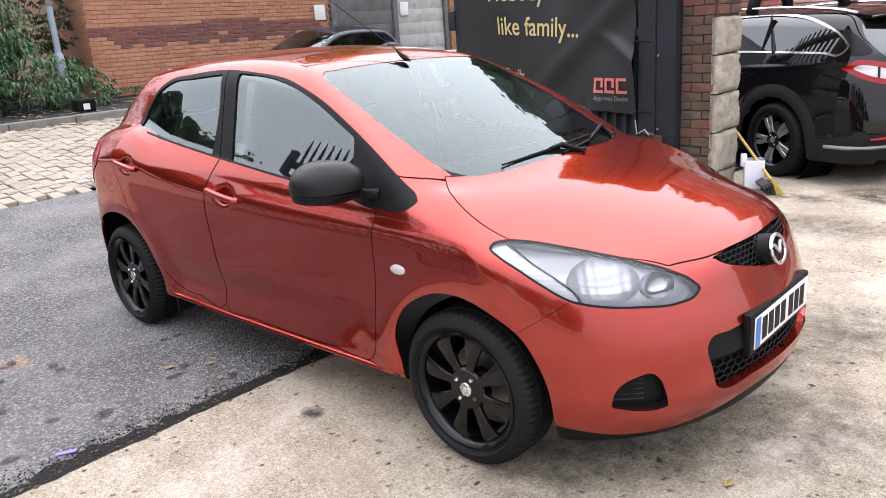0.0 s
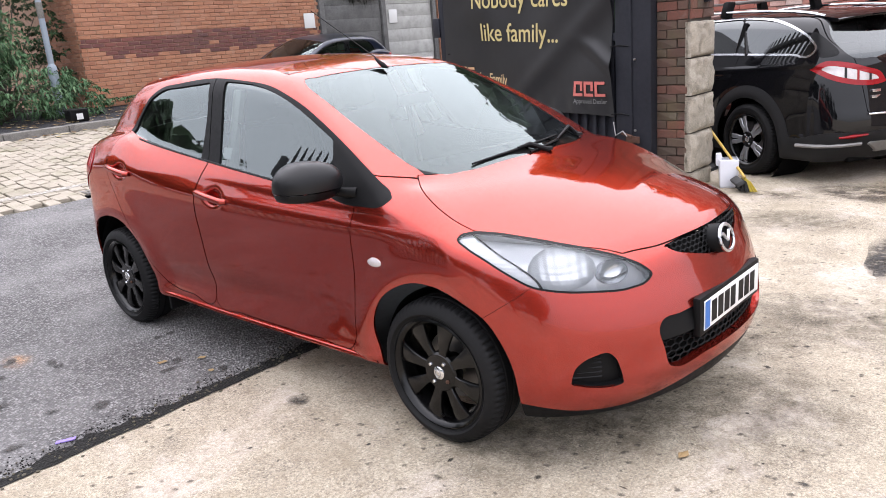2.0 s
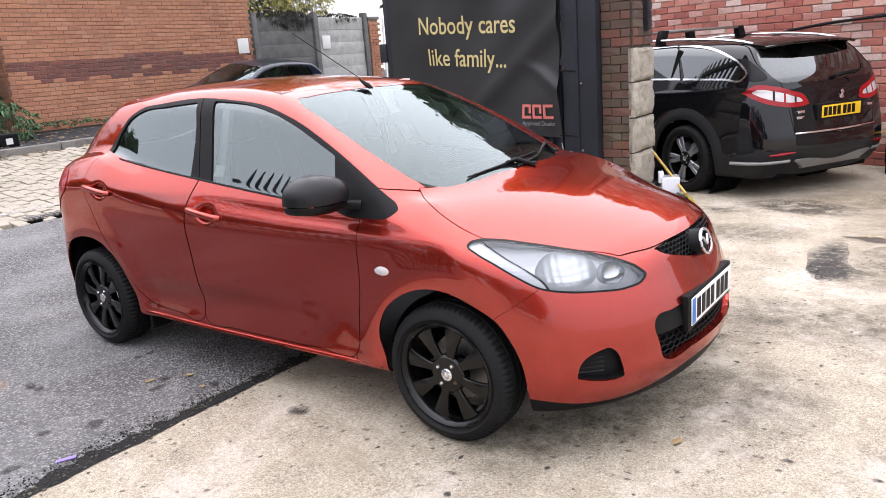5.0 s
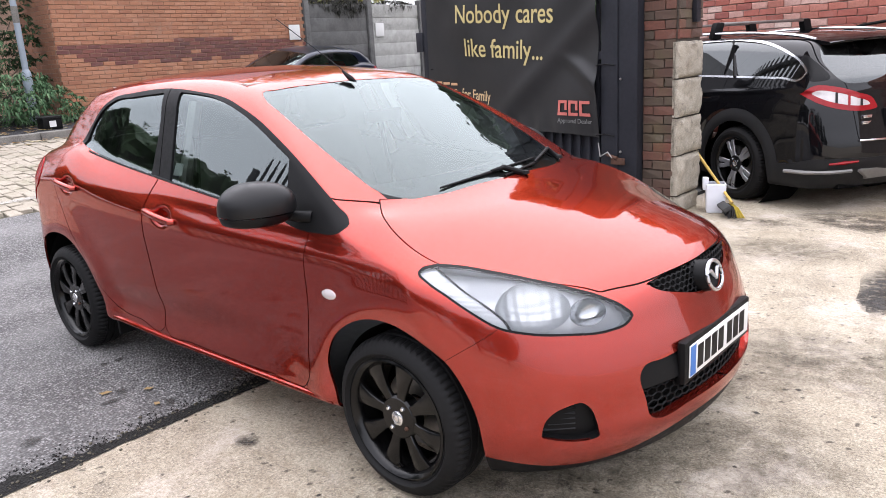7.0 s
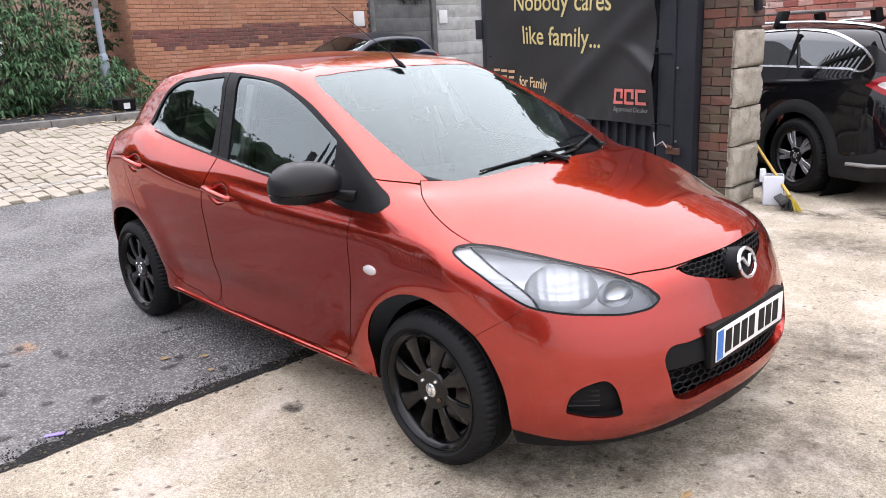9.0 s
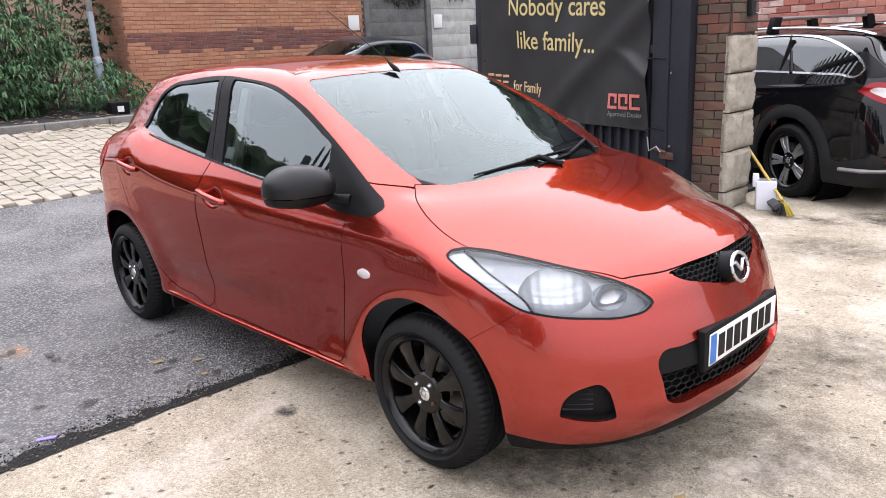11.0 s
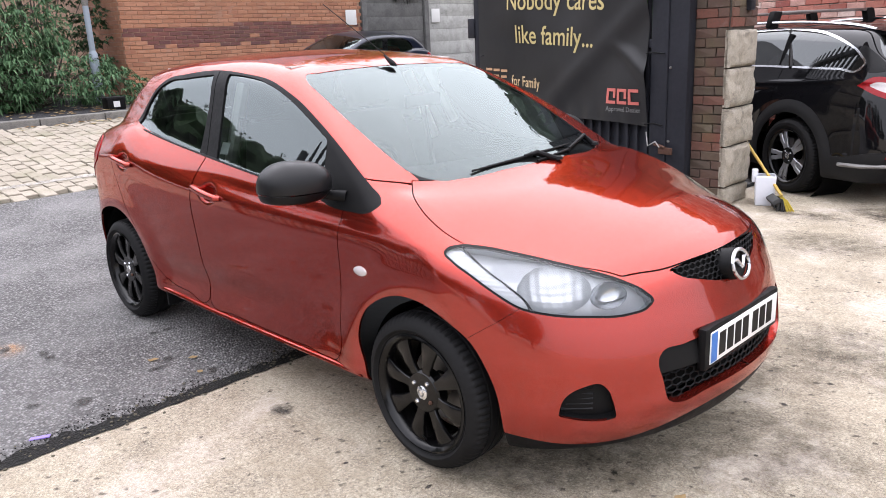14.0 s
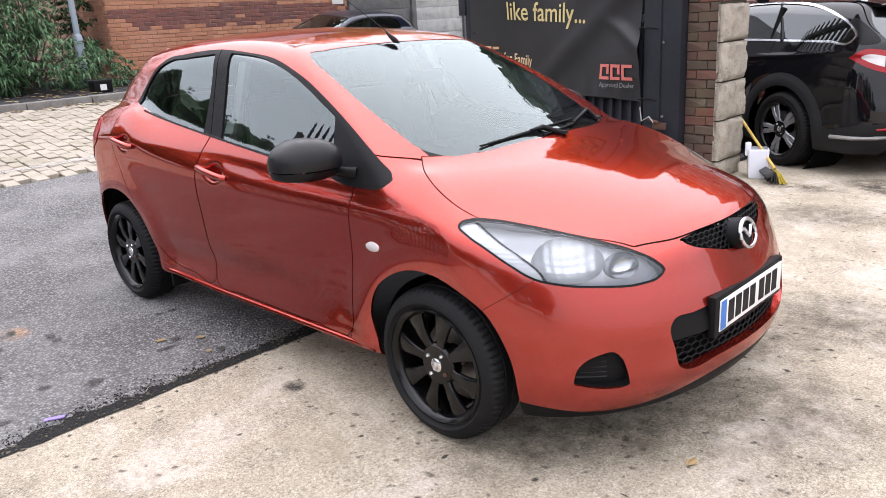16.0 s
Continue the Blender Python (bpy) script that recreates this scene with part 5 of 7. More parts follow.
roof_c = spline([-0.7, -0.98, -1.2, -1.6, -2.0, -2.4, -2.75, -3.0], [1.36, 1.435, 1.459, 1.474, 1.467, 1.432, 1.375, 1.32])
hatch_c = spline([0.9, 1.05, 1.2, 1.33, 1.45], [-3.02, -2.965, -2.83, -2.67, -2.58])


def hatch_body(x, y, z):
    w = np.sqrt(y * y + 1e-8)
    flare = 0.016 * np.exp(-((np.hypot(x - 0.02, z - 0.30) - 0.40) / 0.085) ** 2) + 0.014 * np.exp(-((np.hypot(x + 2.46, z - 0.30) - 0.40) / 0.085) ** 2)
    zz = z - 0.75 * (belt_z(x) - 0.97) * np.clip((z - 0.70) / 0.25, 0, 1)     # the shoulder rises with the belt line
    hollow = 0.024 * np.clip((x + 2.16) / 0.22, 0, 1) * np.clip((-0.55 - x) / 1.2, 0, 1) ** 0.8
    W = plan_w(x) + side_in(zz) + flare - hollow * np.exp(-((z - 0.40 - 0.05 * (x + 1.5)) / 0.075) ** 2)
    front_blend = 1 / (1 + np.exp(-(x + 0.22) / 0.05))
    top = (bonnet_c(x) - bonnet_d(x) * (w / 0.66) ** 2.4) * front_blend + belt_z(x) * (1 - front_blend)
    xf = nose_c(z) - 0.38 * w ** 2 - 0.66 * w ** 6
    xr = tail_c(z) + 0.18 * w ** 2 + 0.36 * w ** 6
    f = smax(w - W, (z - top) * 0.95, 0.075)
    f = smax(f, (x - xf) * 0.85, 0.07)
    f = smax(f, (xr - x) * 0.85, 0.10)
    floor = 0.185 + 0.055 / (1 + np.exp((x - 0.25) / 0.02))
    return smax(f, floor - z, 0.03)


def hatch_cabin(x, y, z):
    w = np.sqrt(y * y + 1e-8)
    s = (z - 0.97) / 0.43
    xw = -0.055 - 0.97 * s + 0.10 * s * (1 - s) - w * w * (0.36 - 0.30 * s)
    wg = 0.79 - 0.45 * (z - 0.95) - 0.05 * np.clip(-1.9 - x, 0, 2) ** 1.5 * 2.0 - 0.02 * np.clip(x + 0.9, 0, 2) ** 2
    zr = roof_c(x) - 0.10 * w ** 2 - 0.12 * w ** 4 - 0.036 * np.clip((x + 1.62) / 0.62, 0, 1.2) ** 1.5 * np.clip(1 - (w / 0.75) ** 2, 0, 1)
    xr = hatch_c(z) + 0.25 * w ** 2 + 0.6 * w ** 6
    f = smax(w - wg, z - zr, 0.10)
    f = smax(f, (x - xw) * 0.42, 0.032)
    f = smax(f, (xr - x) * 0.8, 0.12)
    return smax(f, belt_z(x) - 0.05 - z, 0.02)


HANDLES = ((-1.375, 0.866), (-2.292, 0.944))


def hatch_plain(x, y, z):
    return smin(hatch_body(x, y, z), hatch_cabin(x, y, z), 0.035)


def hatch(x, y, z):
    """The plain shape with a hollow behind each door handle."""
    f = hatch_plain(x, y, z)
    for hx, hz in HANDLES:
        f = f + 0.024 * np.exp(-(((x - hx - 0.004) / 0.062) ** 2 + ((z - hz + 0.002) / 0.036) ** 2) ** 2) * (np.abs(y) > 0.5)
    return f
# ---- outlines on the hatchback's skin ----
XZ = lambda q: np.stack([q[:, 0], q[:, 2]], 1)
WZ = lambda q: np.stack([-q[:, 1], q[:, 2]], 1)
XW = lambda q: np.stack([q[:, 0], -q[:, 1]], 1)
AZ = lambda q: np.stack([0.72 * q[:, 0] + 0.69 * q[:, 1], q[:, 2]], 1)   # seen from the front corner


def corner(points):
    return [(0.72 * x - 0.69 * w, z) for x, w, z in points]


ARCH_F = away(outline([(-0.30, 0.05), (-0.30, 0.05), (-0.30, 0.283), (-0.318, 0.43), (-0.269, 0.535), (-0.166, 0.614), (-0.06, 0.65), (0.05, 0.648), (0.155, 0.612), (0.256, 0.556), (0.313, 0.475), (0.350, 0.38), (0.360, 0.313), (0.350, 0.05), (0.350, 0.05)]))
ARCH_R = away(outline([(-2.86, 0.05), (-2.86, 0.05), (-2.85, 0.33), (-2.825, 0.48), (-2.72, 0.61), (-2.60, 0.655), (-2.49, 0.668), (-2.36, 0.65), (-2.23, 0.565), (-2.14, 0.43), (-2.09, 0.30), (-2.06, 0.05), (-2.06, 0.05)]))
SCREEN = away(outline([(-0.5, 0.988), (-0.2, 0.992), (0.0, 0.993), (0.2, 0.991), (0.42, 0.985), (0.53, 0.992), (0.578, 1.022), (0.586, 1.08), (0.583, 1.176), (0.564, 1.271), (0.538, 1.345), (0.51, 1.368), (0.42, 1.378), (0.2, 1.387), (0.0, 1.390), (-0.2, 1.387), (-0.5, 1.37)]))
BONNET = away(outline([(-0.117, -0.3), (-0.115, 0.0), (-0.121, 0.156), (-0.142, 0.36), (-0.178, 0.508), (-0.231, 0.601), (-0.231, 0.601), (-0.10, 0.705), (-0.002, 0.743), (0.086, 0.753), (0.168, 0.732), (0.259, 0.661), (0.355, 0.604), (0.472, 0.548), (0.587, 0.469), (0.587, 0.469), (0.648, 0.322), (0.675, 0.18), (0.688, 0.0), (0.675, -0.18), (0.65, -0.3), (0.65, -0.3)]))
LAMP = away(outline(corner([(0.121, 0.797, 0.828), (0.126, 0.784, 0.840), (0.145, 0.758, 0.845), (0.196, 0.704, 0.838), (0.289, 0.639, 0.817), (0.388, 0.587, 0.796), (0.504, 0.531, 0.771), (0.592, 0.470, 0.738), (0.646, 0.423, 0.699), (0.668, 0.408, 0.670), (0.664, 0.433, 0.652), (0.635, 0.502, 0.640), (0.560, 0.610, 0.646), (0.471, 0.696, 0.657), (0.397, 0.745, 0.675), (0.310, 0.779, 0.722), (0.229, 0.796, 0.768), (0.164, 0.801, 0.800)])))
FOG = away(outline(corner([(0.519, 0.717, 0.338), (0.519, 0.717, 0.338), (0.532, 0.705, 0.395), (0.551, 0.686, 0.420), (0.577, 0.661, 0.436), (0.613, 0.622, 0.443), (0.628, 0.606, 0.424), (0.642, 0.594, 0.379), (0.648, 0.584, 0.326), (0.648, 0.584, 0.326), (0.627, 0.609, 0.319), (0.579, 0.663, 0.321)])))
GRILLE = away(outline([(-0.305, 0.742), (-0.305, 0.742), (-0.17, 0.752), (0.0, 0.753), (0.17, 0.752), (0.305, 0.742), (0.305, 0.742), (0.285, 0.725), (0.185, 0.690), (0.05, 0.662), (-0.05, 0.662), (-0.185, 0.690), (-0.285, 0.725)]))
MOUTH = away(outline([(-0.452, 0.497), (-0.44, 0.512), (-0.35, 0.522), (-0.2, 0.530), (0.2, 0.530), (0.35, 0.522), (0.44, 0.512), (0.452, 0.497), (0.445, 0.419), (0.425, 0.348), (0.405, 0.338), (0.25, 0.345), (-0.25, 0.345), (-0.405, 0.338), (-0.425, 0.348), (-0.445, 0.419)]))
WINDOWS = away(outline([(-1.623, 1.401), (-1.376, 1.386), (-1.105, 1.352), (-0.967, 1.314), (-0.838, 1.270), (-0.714, 1.217), (-0.596, 1.161), (-0.484, 1.102), (-0.380, 1.043), (-0.281, 0.985), (-0.222, 0.950), (-0.210, 0.938), (-0.218, 0.928), (-0.360, 0.903), (-0.465, 0.908), (-0.547, 0.926), (-0.975, 0.967), (-1.446, 1.012), (-2.041, 1.083), (-2.375, 1.142), (-2.375, 1.142), (-2.325, 1.213), (-2.233, 1.314), (-2.138, 1.358), (-1.936, 1.383)]))
GLASS_F = away(outline([(-1.490, 1.375), (-1.490, 1.375), (-1.356, 1.366), (-1.223, 1.351), (-1.085, 1.321), (-0.950, 1.280), (-0.818, 1.229), (-0.691, 1.173), (-0.601, 1.133), (-0.601, 1.133), (-0.550, 0.950), (-0.550, 0.950), (-0.984, 0.980), (-1.376, 1.017), (-1.376, 1.017)]))
GLASS_R = away(outline([(-2.318, 1.132), (-2.318, 1.132), (-2.285, 1.215), (-2.225, 1.285), (-2.12, 1.334), (-1.898, 1.356), (-1.640, 1.373), (-1.640, 1.373), (-1.591, 1.233), (-1.560, 1.038), (-1.560, 1.038), (-1.832, 1.070)]))
DOOR_F = away(outline([(-0.34, 1.10), (-0.388, 0.907), (-0.393, 0.816), (-0.40, 0.639), (-0.43, 0.448), (-0.455, 0.325), (-0.475, 0.297), (-0.70, 0.285), (-0.948, 0.283), (-1.30, 0.287), (-1.495, 0.294), (-1.515, 0.315), (-1.519, 0.36), (-1.517, 0.479), (-1.524, 0.652), (-1.532, 0.803), (-1.514, 0.912), (-1.478, 1.013), (-1.46, 1.2)]))
DOOR_R = away(outline([(-1.464, 1.2), (-1.482, 1.013), (-1.518, 0.912), (-1.536, 0.803), (-1.528, 0.652), (-1.521, 0.479), (-1.523, 0.36), (-1.526, 0.315), (-1.545, 0.297), (-1.742, 0.308), (-1.95, 0.322), (-1.99, 0.335), (-2.06, 0.385), (-2.154, 0.495), (-2.273, 0.655), (-2.373, 0.80), (-2.428, 0.904), (-2.445, 1.0), (-2.425, 1.08), (-2.37, 1.14), (-2.2, 1.3)]))
TAIL_LAMP = away(outline([(-2.685, 1.025), (-2.72, 1.045), (-2.80, 1.05), (-3.10, 1.03), (-3.10, 0.75), (-2.90, 0.76), (-2.80, 0.82), (-2.74, 0.88), (-2.67, 0.93), (-2.655, 0.97)]))
door_top = spline([-2.5, -2.375, -2.04, -1.446, -0.975, -0.55, -0.2], [1.18, 1.165, 1.12, 1.05, 1.005, 0.965, 0.955])
nose_line = spline([0.40, 0.50, 0.566, 0.631, 0.675, 0.75, 0.85], [0.06, 0.165, 0.248, 0.341, 0.397, 0.47, 0.56])
lip_line = spline([0.0, 0.256, 0.37, 0.46, 0.60, 0.69, 0.80], [0.292, 0.280, 0.258, 0.238, 0.222, 0.226, 0.257])


def with_gap(mesh, d, gap=0.0022):
    return cut(mesh, lambda q: d(q) + gap)[0], cut(mesh, lambda q: d(q) - gap)[1]


def wheel(at, outer, big, parent, rim_mat, spokes, name="wheel", width=0.185, two_tone=None, steer=0.0):
    """A tyre on an alloy rim with its brake disc; outer: -1 or 1, the side that its face looks to."""
    R, rr = big
    e = new(name)
    e.parent = parent
    e.matrix_parent_inverse = Matrix()
    e.matrix_basis = pose(*at, 0, 0, steer) @ Matrix.Diagonal((1, -outer, 1, 1))
    h = width / 2
    prof = [(rr - 0.008, -h + 0.03), (rr, -h + 0.012), (rr + 0.008, -h + 0.004), (rr + 0.02, -h - 0.004), (rr + 0.022, -h - 0.0015), ((R + rr) / 2 - 0.01, -h - 0.012), (R - 0.04, -h - 0.010), (R - 0.022, -h + 0.002), (R - 0.012, -h + 0.010), (R - 0.006, -h + 0.018), (R - 0.002, -h + 0.032), (R, -h + 0.05)]
    y = -h + 0.05
    tread = []
    for k in range(3):
        tread += [(R, y), (R - 0.007, y + 0.002), (R - 0.007, y + 0.008), (R, y + 0.010)]
        y += (width - 0.1 - 0.010) / 2
    prof = prof + tread[1:] + [(R - 0.002, h - 0.032), (R - 0.012, h - 0.010), (R - 0.04, h + 0.006), (rr + 0.02, h), (rr - 0.005, h - 0.02)]
    sipe = {8: 0.005, 9: 0.006, 10: 0.006, 11: 0.005}
    bm = lathe(prof, 210, wobble=lambda i, k: -sipe.get(i, 0) if k % 3 == 0 else 0)
    obj("tyre", bm, RUBBER, e, sharp=25)
    # rim: lip, barrel and spokes
    bm = lathe([(rr + 0.012, -h + 0.002), (rr + 0.014, -h - 0.003), (rr + 0.006, -h - 0.006), (rr - 0.004, -h + 0.002), (rr - 0.012, -h + 0.012), (rr - 0.016, -h + 0.05), (rr - 0.02, h - 0.03), (rr, h - 0.012)], 96)
    obj("rim", bm, rim_mat, e)
    face = -h + 0.012
    n, hub_w, tip_w, split = spokes
    for k in range(n):
        a = 2 * math.pi * (k + 0.3) / n
        for s in ((-1, 1) if split else (0,)):
            off0, off1 = s * split * 0.35, s * split
            bm = bmesh.new()
            rows = []
            for r, wd, dep, o in ((0.030, hub_w, 0.012, off0), (rr * 0.45, hub_w * 0.92, 0.004, off0), (rr * 0.68, hub_w + (tip_w - hub_w) * 0.28, 0.000, (off0 + off1) / 2), (rr * 0.86, hub_w + (tip_w - hub_w) * 0.62, 0.001, (off0 + off1) / 2), (rr - 0.006, tip_w, 0.004, off1)):
                t = 0.014
                rows.append([bm.verts.new((o + u * wd / 2, face + dep + v, r)) for u, v in ((-1, t), (-0.96, 0.003), (-0.82, 0), (0.82, 0), (0.96, 0.003), (1, t))])
            for A, B in zip(rows, rows[1:]):
                for i in range(5):
                    bm.faces.new((A[i], A[i + 1], B[i + 1], B[i]))
            bm.faces.new(rows[-1])
            bmesh.ops.recalc_face_normals(bm, faces=bm.faces)
            for f in bm.faces:
                if f.normal.y > 0 and abs(f.normal.y) > 0.5:
                    f.normal_flip()
            bm.transform(Matrix.Rotation(a, 4, "Y"))
            obj("spoke", bm, two_tone or rim_mat, e)
    obj("hub", lathe([(0.0, face + 0.002), (0.03, face + 0.002), (0.072, face + 0.004), (0.080, face + 0.012), (0.080, face + 0.05)], 40), rim_mat, e)
    cap = obj("centre_cap", lathe([(0.0, face - 0.006), (0.020, face - 0.005), (0.026, face - 0.001), (0.028, face + 0.006)], 32), CHROME, e, "round silver centre cap with a plain emblem")
    mark = lathe([(0.010, face - 0.0062), (0.0125, face - 0.008), (0.015, face - 0.0062)], 28)
    obj("emblem", mark, STEEL, cap)
    for k in range(4):
        a = 2 * math.pi * (k + 0.62) / 4
        bm = lathe([(0, -0.004), (0.006, -0.004), (0.0085, 0.0), (0.0085, 0.014)], 6)
        bm.transform(Matrix.Translation((0.049 * math.cos(a), face, 0.049 * math.sin(a))))
        obj("wheel_nut", bm, RUST if k == 3 else CHROME, e, "bronze locking wheel nut" if k == 3 else "")
    obj("brake_disc", lathe([(0.05, 0.02), (0.135, 0.02), (0.137, 0.035), (0.05, 0.035)], 64), STEEL, e)
    bm = block((0.05, 0.0, 0.06), (0.13, 0.055, 0.15), 0.012)
    obj("brake_caliper", bm, STEEL, e)
    obj("valve", tube([(0.0, face + 0.01, -rr + 0.02), (0.004, face - 0.012, -rr + 0.045)], 0.003, 6), TRIM, e)
    return e


def seat(parent, at, name="front_seat"):
    e = new(name)
    e.parent = parent
    e.matrix_basis = pose(*at)
    def soft(lo, hi, b):
        bm = block(lo, hi)
        bmesh.ops.subdivide_edges(bm, edges=bm.edges, cuts=2, use_grid_fill=True)
        bmesh.ops.smooth_vert(bm, verts=bm.verts, factor=b, use_axis_x=True, use_axis_y=True, use_axis_z=True)
        return bm
    obj("cushion", soft((-0.25, -0.25, -0.06), (0.27, 0.25, 0.10), 0.4), SEAT, e, sharp=80)
    bm = soft((-0.08, -0.25, 0.0), (0.06, 0.25, 0.62), 0.4)
    bm.transform(pose(-0.24, 0, 0.04, 0, -20, 0))
    obj("backrest", bm, SEAT, e, sharp=80)
    bm = soft((-0.05, -0.13, 0.62), (0.05, 0.13, 0.83), 0.35)
    bm.transform(pose(-0.22, 0, 0.06, 0, -17, 0))
    obj("headrest", bm, SEAT, e, sharp=80)
    return e


def number_plate(name, parent, m, back, bars, blue=True, w=0.52, h=0.111):
    """A registration plate whose characters are plain bars."""
    e = new(name)
    e.parent = parent
    e.matrix_basis = m
    obj("plate", block((-w / 2, -h / 2, 0), (w / 2, h / 2, 0.004), 0.002), back, e)
    x = -w / 2 + (0.06 if blue else 0.025)
    if blue:
        obj("blue_band", block((-w / 2 + 0.004, -h / 2 + 0.004, 0.004), (-w / 2 + 0.046, h / 2 - 0.004, 0.0048)), PLATE_BLUE, e)
    for k in range(7):
        obj("bar", block((x, -0.04, 0.004), (x + 0.046, 0.04, 0.0052)), bars, e)
        x += 0.046 + (0.032 if k == 3 else 0.0125)
    return e


def build_hatch():
    car = thing("hatchback_car", "copper-red metallic five-door hatchback with black alloy wheels on the forecourt", "car")
    mesh = skin(hatch, (-3.25, -0.98, 0.1), (1.0, 0.03, 1.6), 0.0125)
    body, _ = cut(mesh, lambda q: q[:, 1])
    body = (np.where(np.abs(body[0]) < 3e-4, body[0] * np.array([1, 0, 1]), body[0]), body[1])
    for arch in (ARCH_F, ARCH_R):
        body = cut(body, lambda q: np.maximum(arch(XZ(q)), 0.45 + q[:, 1]))[1]
    inner = body
    # openings
    screen, body = cut(body, lambda q: np.maximum(np.maximum(SCREEN(WZ(q)), q[:, 0] + 0.085), -1.035 - q[:, 0]))
    side = lambda f, q, w=0.45: np.maximum(f(XZ(q)), w + q[:, 1])
    dlo, body = cut(body, lambda q: np.maximum(side(WINDOWS, q), np.where(q[:, 0] > -0.62, 0.66 + 0.3 * (q[:, 0] + 0.5), 0.45) + q[:, 1]))
    glass_f, dlo = cut(dlo, lambda q: GLASS_F(XZ(q)) - 0.009)
    glass_r, dlo = cut(dlo, lambda q: GLASS_R(XZ(q)) - 0.009)
    lamp, body = cut(body, lambda q: np.maximum(LAMP(AZ(q)), 0.02 - q[:, 0]))
    fog, body = cut(body, lambda q: np.maximum(FOG(AZ(q)), 0.35 - q[:, 0]))
    grille, body = cut(body, lambda q: np.maximum(GRILLE(WZ(q)), 0.5 - q[:, 0]))
    mouth, body = cut(body, lambda q: np.maximum(MOUTH(WZ(q)), 0.5 - q[:, 0]))
    tail, body = cut(body, lambda q: np.maximum(side(TAIL_LAMP, q), -q[:, 1] - 0.9))
    back_glass, body = cut(body, lambda q: np.maximum(np.maximum(np.abs(q[:, 2] - 1.20) - 0.15, -q[:, 1] - 0.56), q[:, 0] + 2.55))
    # panels
    bonnet, body = with_gap(body, lambda q: np.maximum(BONNET(XW(q)), 0.69 - q[:, 2]))
    cowl, body = cut(body, lambda q: np.maximum(np.maximum(-0.45 - q[:, 0], -q[:, 1] - 0.575), 0.93 - q[:, 2]))
    nose, body = with_gap(body, lambda q: nose_line(q[:, 2]) - q[:, 0], 0.0012)
    lip, nose = cut(nose, lambda q: q[:, 2] - lip_line(-q[:, 1]))
    below = lambda q: q[:, 2] - door_top(q[:, 0])
    door_f, body = with_gap(body, lambda q: np.maximum(side(DOOR_F, q, 0.6), below(q)))
    door_r, body = with_gap(body, lambda q: np.maximum(side(DOOR_R, q, 0.6), below(q)))
    fender, body = with_gap(body, lambda q: np.maximum(-0.47 - q[:, 0], q[:, 2] - 0.985 + 0.25 * (q[:, 0] + 0.21)), 0.0015)
    gate, body = with_gap(body, lambda q: np.maximum(np.maximum(q[:, 0] + 2.62, -q[:, 1] - 0.60), 0.60 - q[:, 2]))
    bumper_r, body = with_gap(body, lambda q: np.maximum(q[:, 2] - 0.60 - 0.1 * (q[:, 0] + 2.8), q[:, 0] + 2.6), 0.0015)

    def both(name, half, mat, depth=0.010, offset=0.0, label="", parent=car):
        shell(name, half, hatch, mat, parent, depth, offset, label)
        shell(name, mirrored(half), hatch, mat, parent, depth, offset, label)

    def whole(name, half, mat, depth=0.010, offset=0.0, label="", parent=car):
        return shell(name, joined(half, mirrored(half)), hatch, mat, parent, depth, offset, label)
    whole("body", body, RED, label="copper-red roof, sills and rear quarters")
    whole("bonnet", bonnet, RED)
    whole("front_bumper", nose, RED)
    whole("front_lip", lip, TRIM, label="matt black lower lip")
    both("front_wing", fender, RED)
    both("front_door", door_f, RED)
    both("rear_door", door_r, RED)
    whole("tailgate", gate, RED)
    whole("rear_bumper", bumper_r, RED)
    frame_f, frame_r = with_gap(dlo, lambda q: -1.478 - 0.315 * (q[:, 2] - 1.013) - q[:, 0], 0.003)
    both("window_frame", frame_f, TRIM, 0.010, 0.0, "satin black window frame")
    both("window_frame", frame_r, TRIM, 0.010, 0.0, "satin black window frame")
    both("front_side_window", glass_f, GLASS_SIDE, 0.0, -0.007)
    both("rear_side_window", glass_r, GLASS_SIDE, 0.0, -0.007)
    # the windscreen on an even grid, so that it mirrors the sky without ripples
    wy, wz = np.meshgrid(np.linspace(-0.62, 0.62, 63), np.linspace(0.95, 1.41, 47), indexing="ij")
    up = (wz - 0.97) / 0.43
    wx = -0.055 - 0.97 * up + 0.10 * up * (1 - up) - wy ** 2 * (0.36 - 0.30 * up)
    grid_p = settle(hatch, np.stack([wx.ravel(), wy.ravel(), wz.ravel()], 1), 8)
    # a fair surface through it: even in y, smooth in z
    fair = np.stack([grid_p[:, 1] ** (2 * i) * (grid_p[:, 2] - 1.18) ** j for i in range(4) for j in range(4)], 1)
    kept = SCREEN(np.stack([np.abs(grid_p[:, 1]), grid_p[:, 2]], 1)) < 0.01
    coef = np.linalg.lstsq(fair[kept], grid_p[kept, 0], rcond=None)[0]
    powers = [(2 * i, j) for i in range(4) for j in range(4)]

    def screen_x(y, z):
        return sum(c * y ** i * (z - 1.18) ** j for c, (i, j) in zip(coef, powers))

    def screen_normal(q):
        e = 1e-3
        n = np.stack([np.ones(len(q)), -(screen_x(q[:, 1] + e, q[:, 2]) - screen_x(q[:, 1] - e, q[:, 2])) / (2 * e), -(screen_x(q[:, 1], q[:, 2] + e) - screen_x(q[:, 1], q[:, 2] - e)) / (2 * e)], 1)
        return n / np.linalg.norm(n, axis=1)[:, None]
    grid_p = np.stack([screen_x(wy.ravel(), wz.ravel()), wy.ravel(), wz.ravel()], 1)
    a = (np.arange(62)[:, None] * 47 + np.arange(46)[None, :]).ravel()
    grid_t = np.concatenate([np.stack([a, a + 47, a + 48], 1), np.stack([a, a + 48, a + 1], 1)])
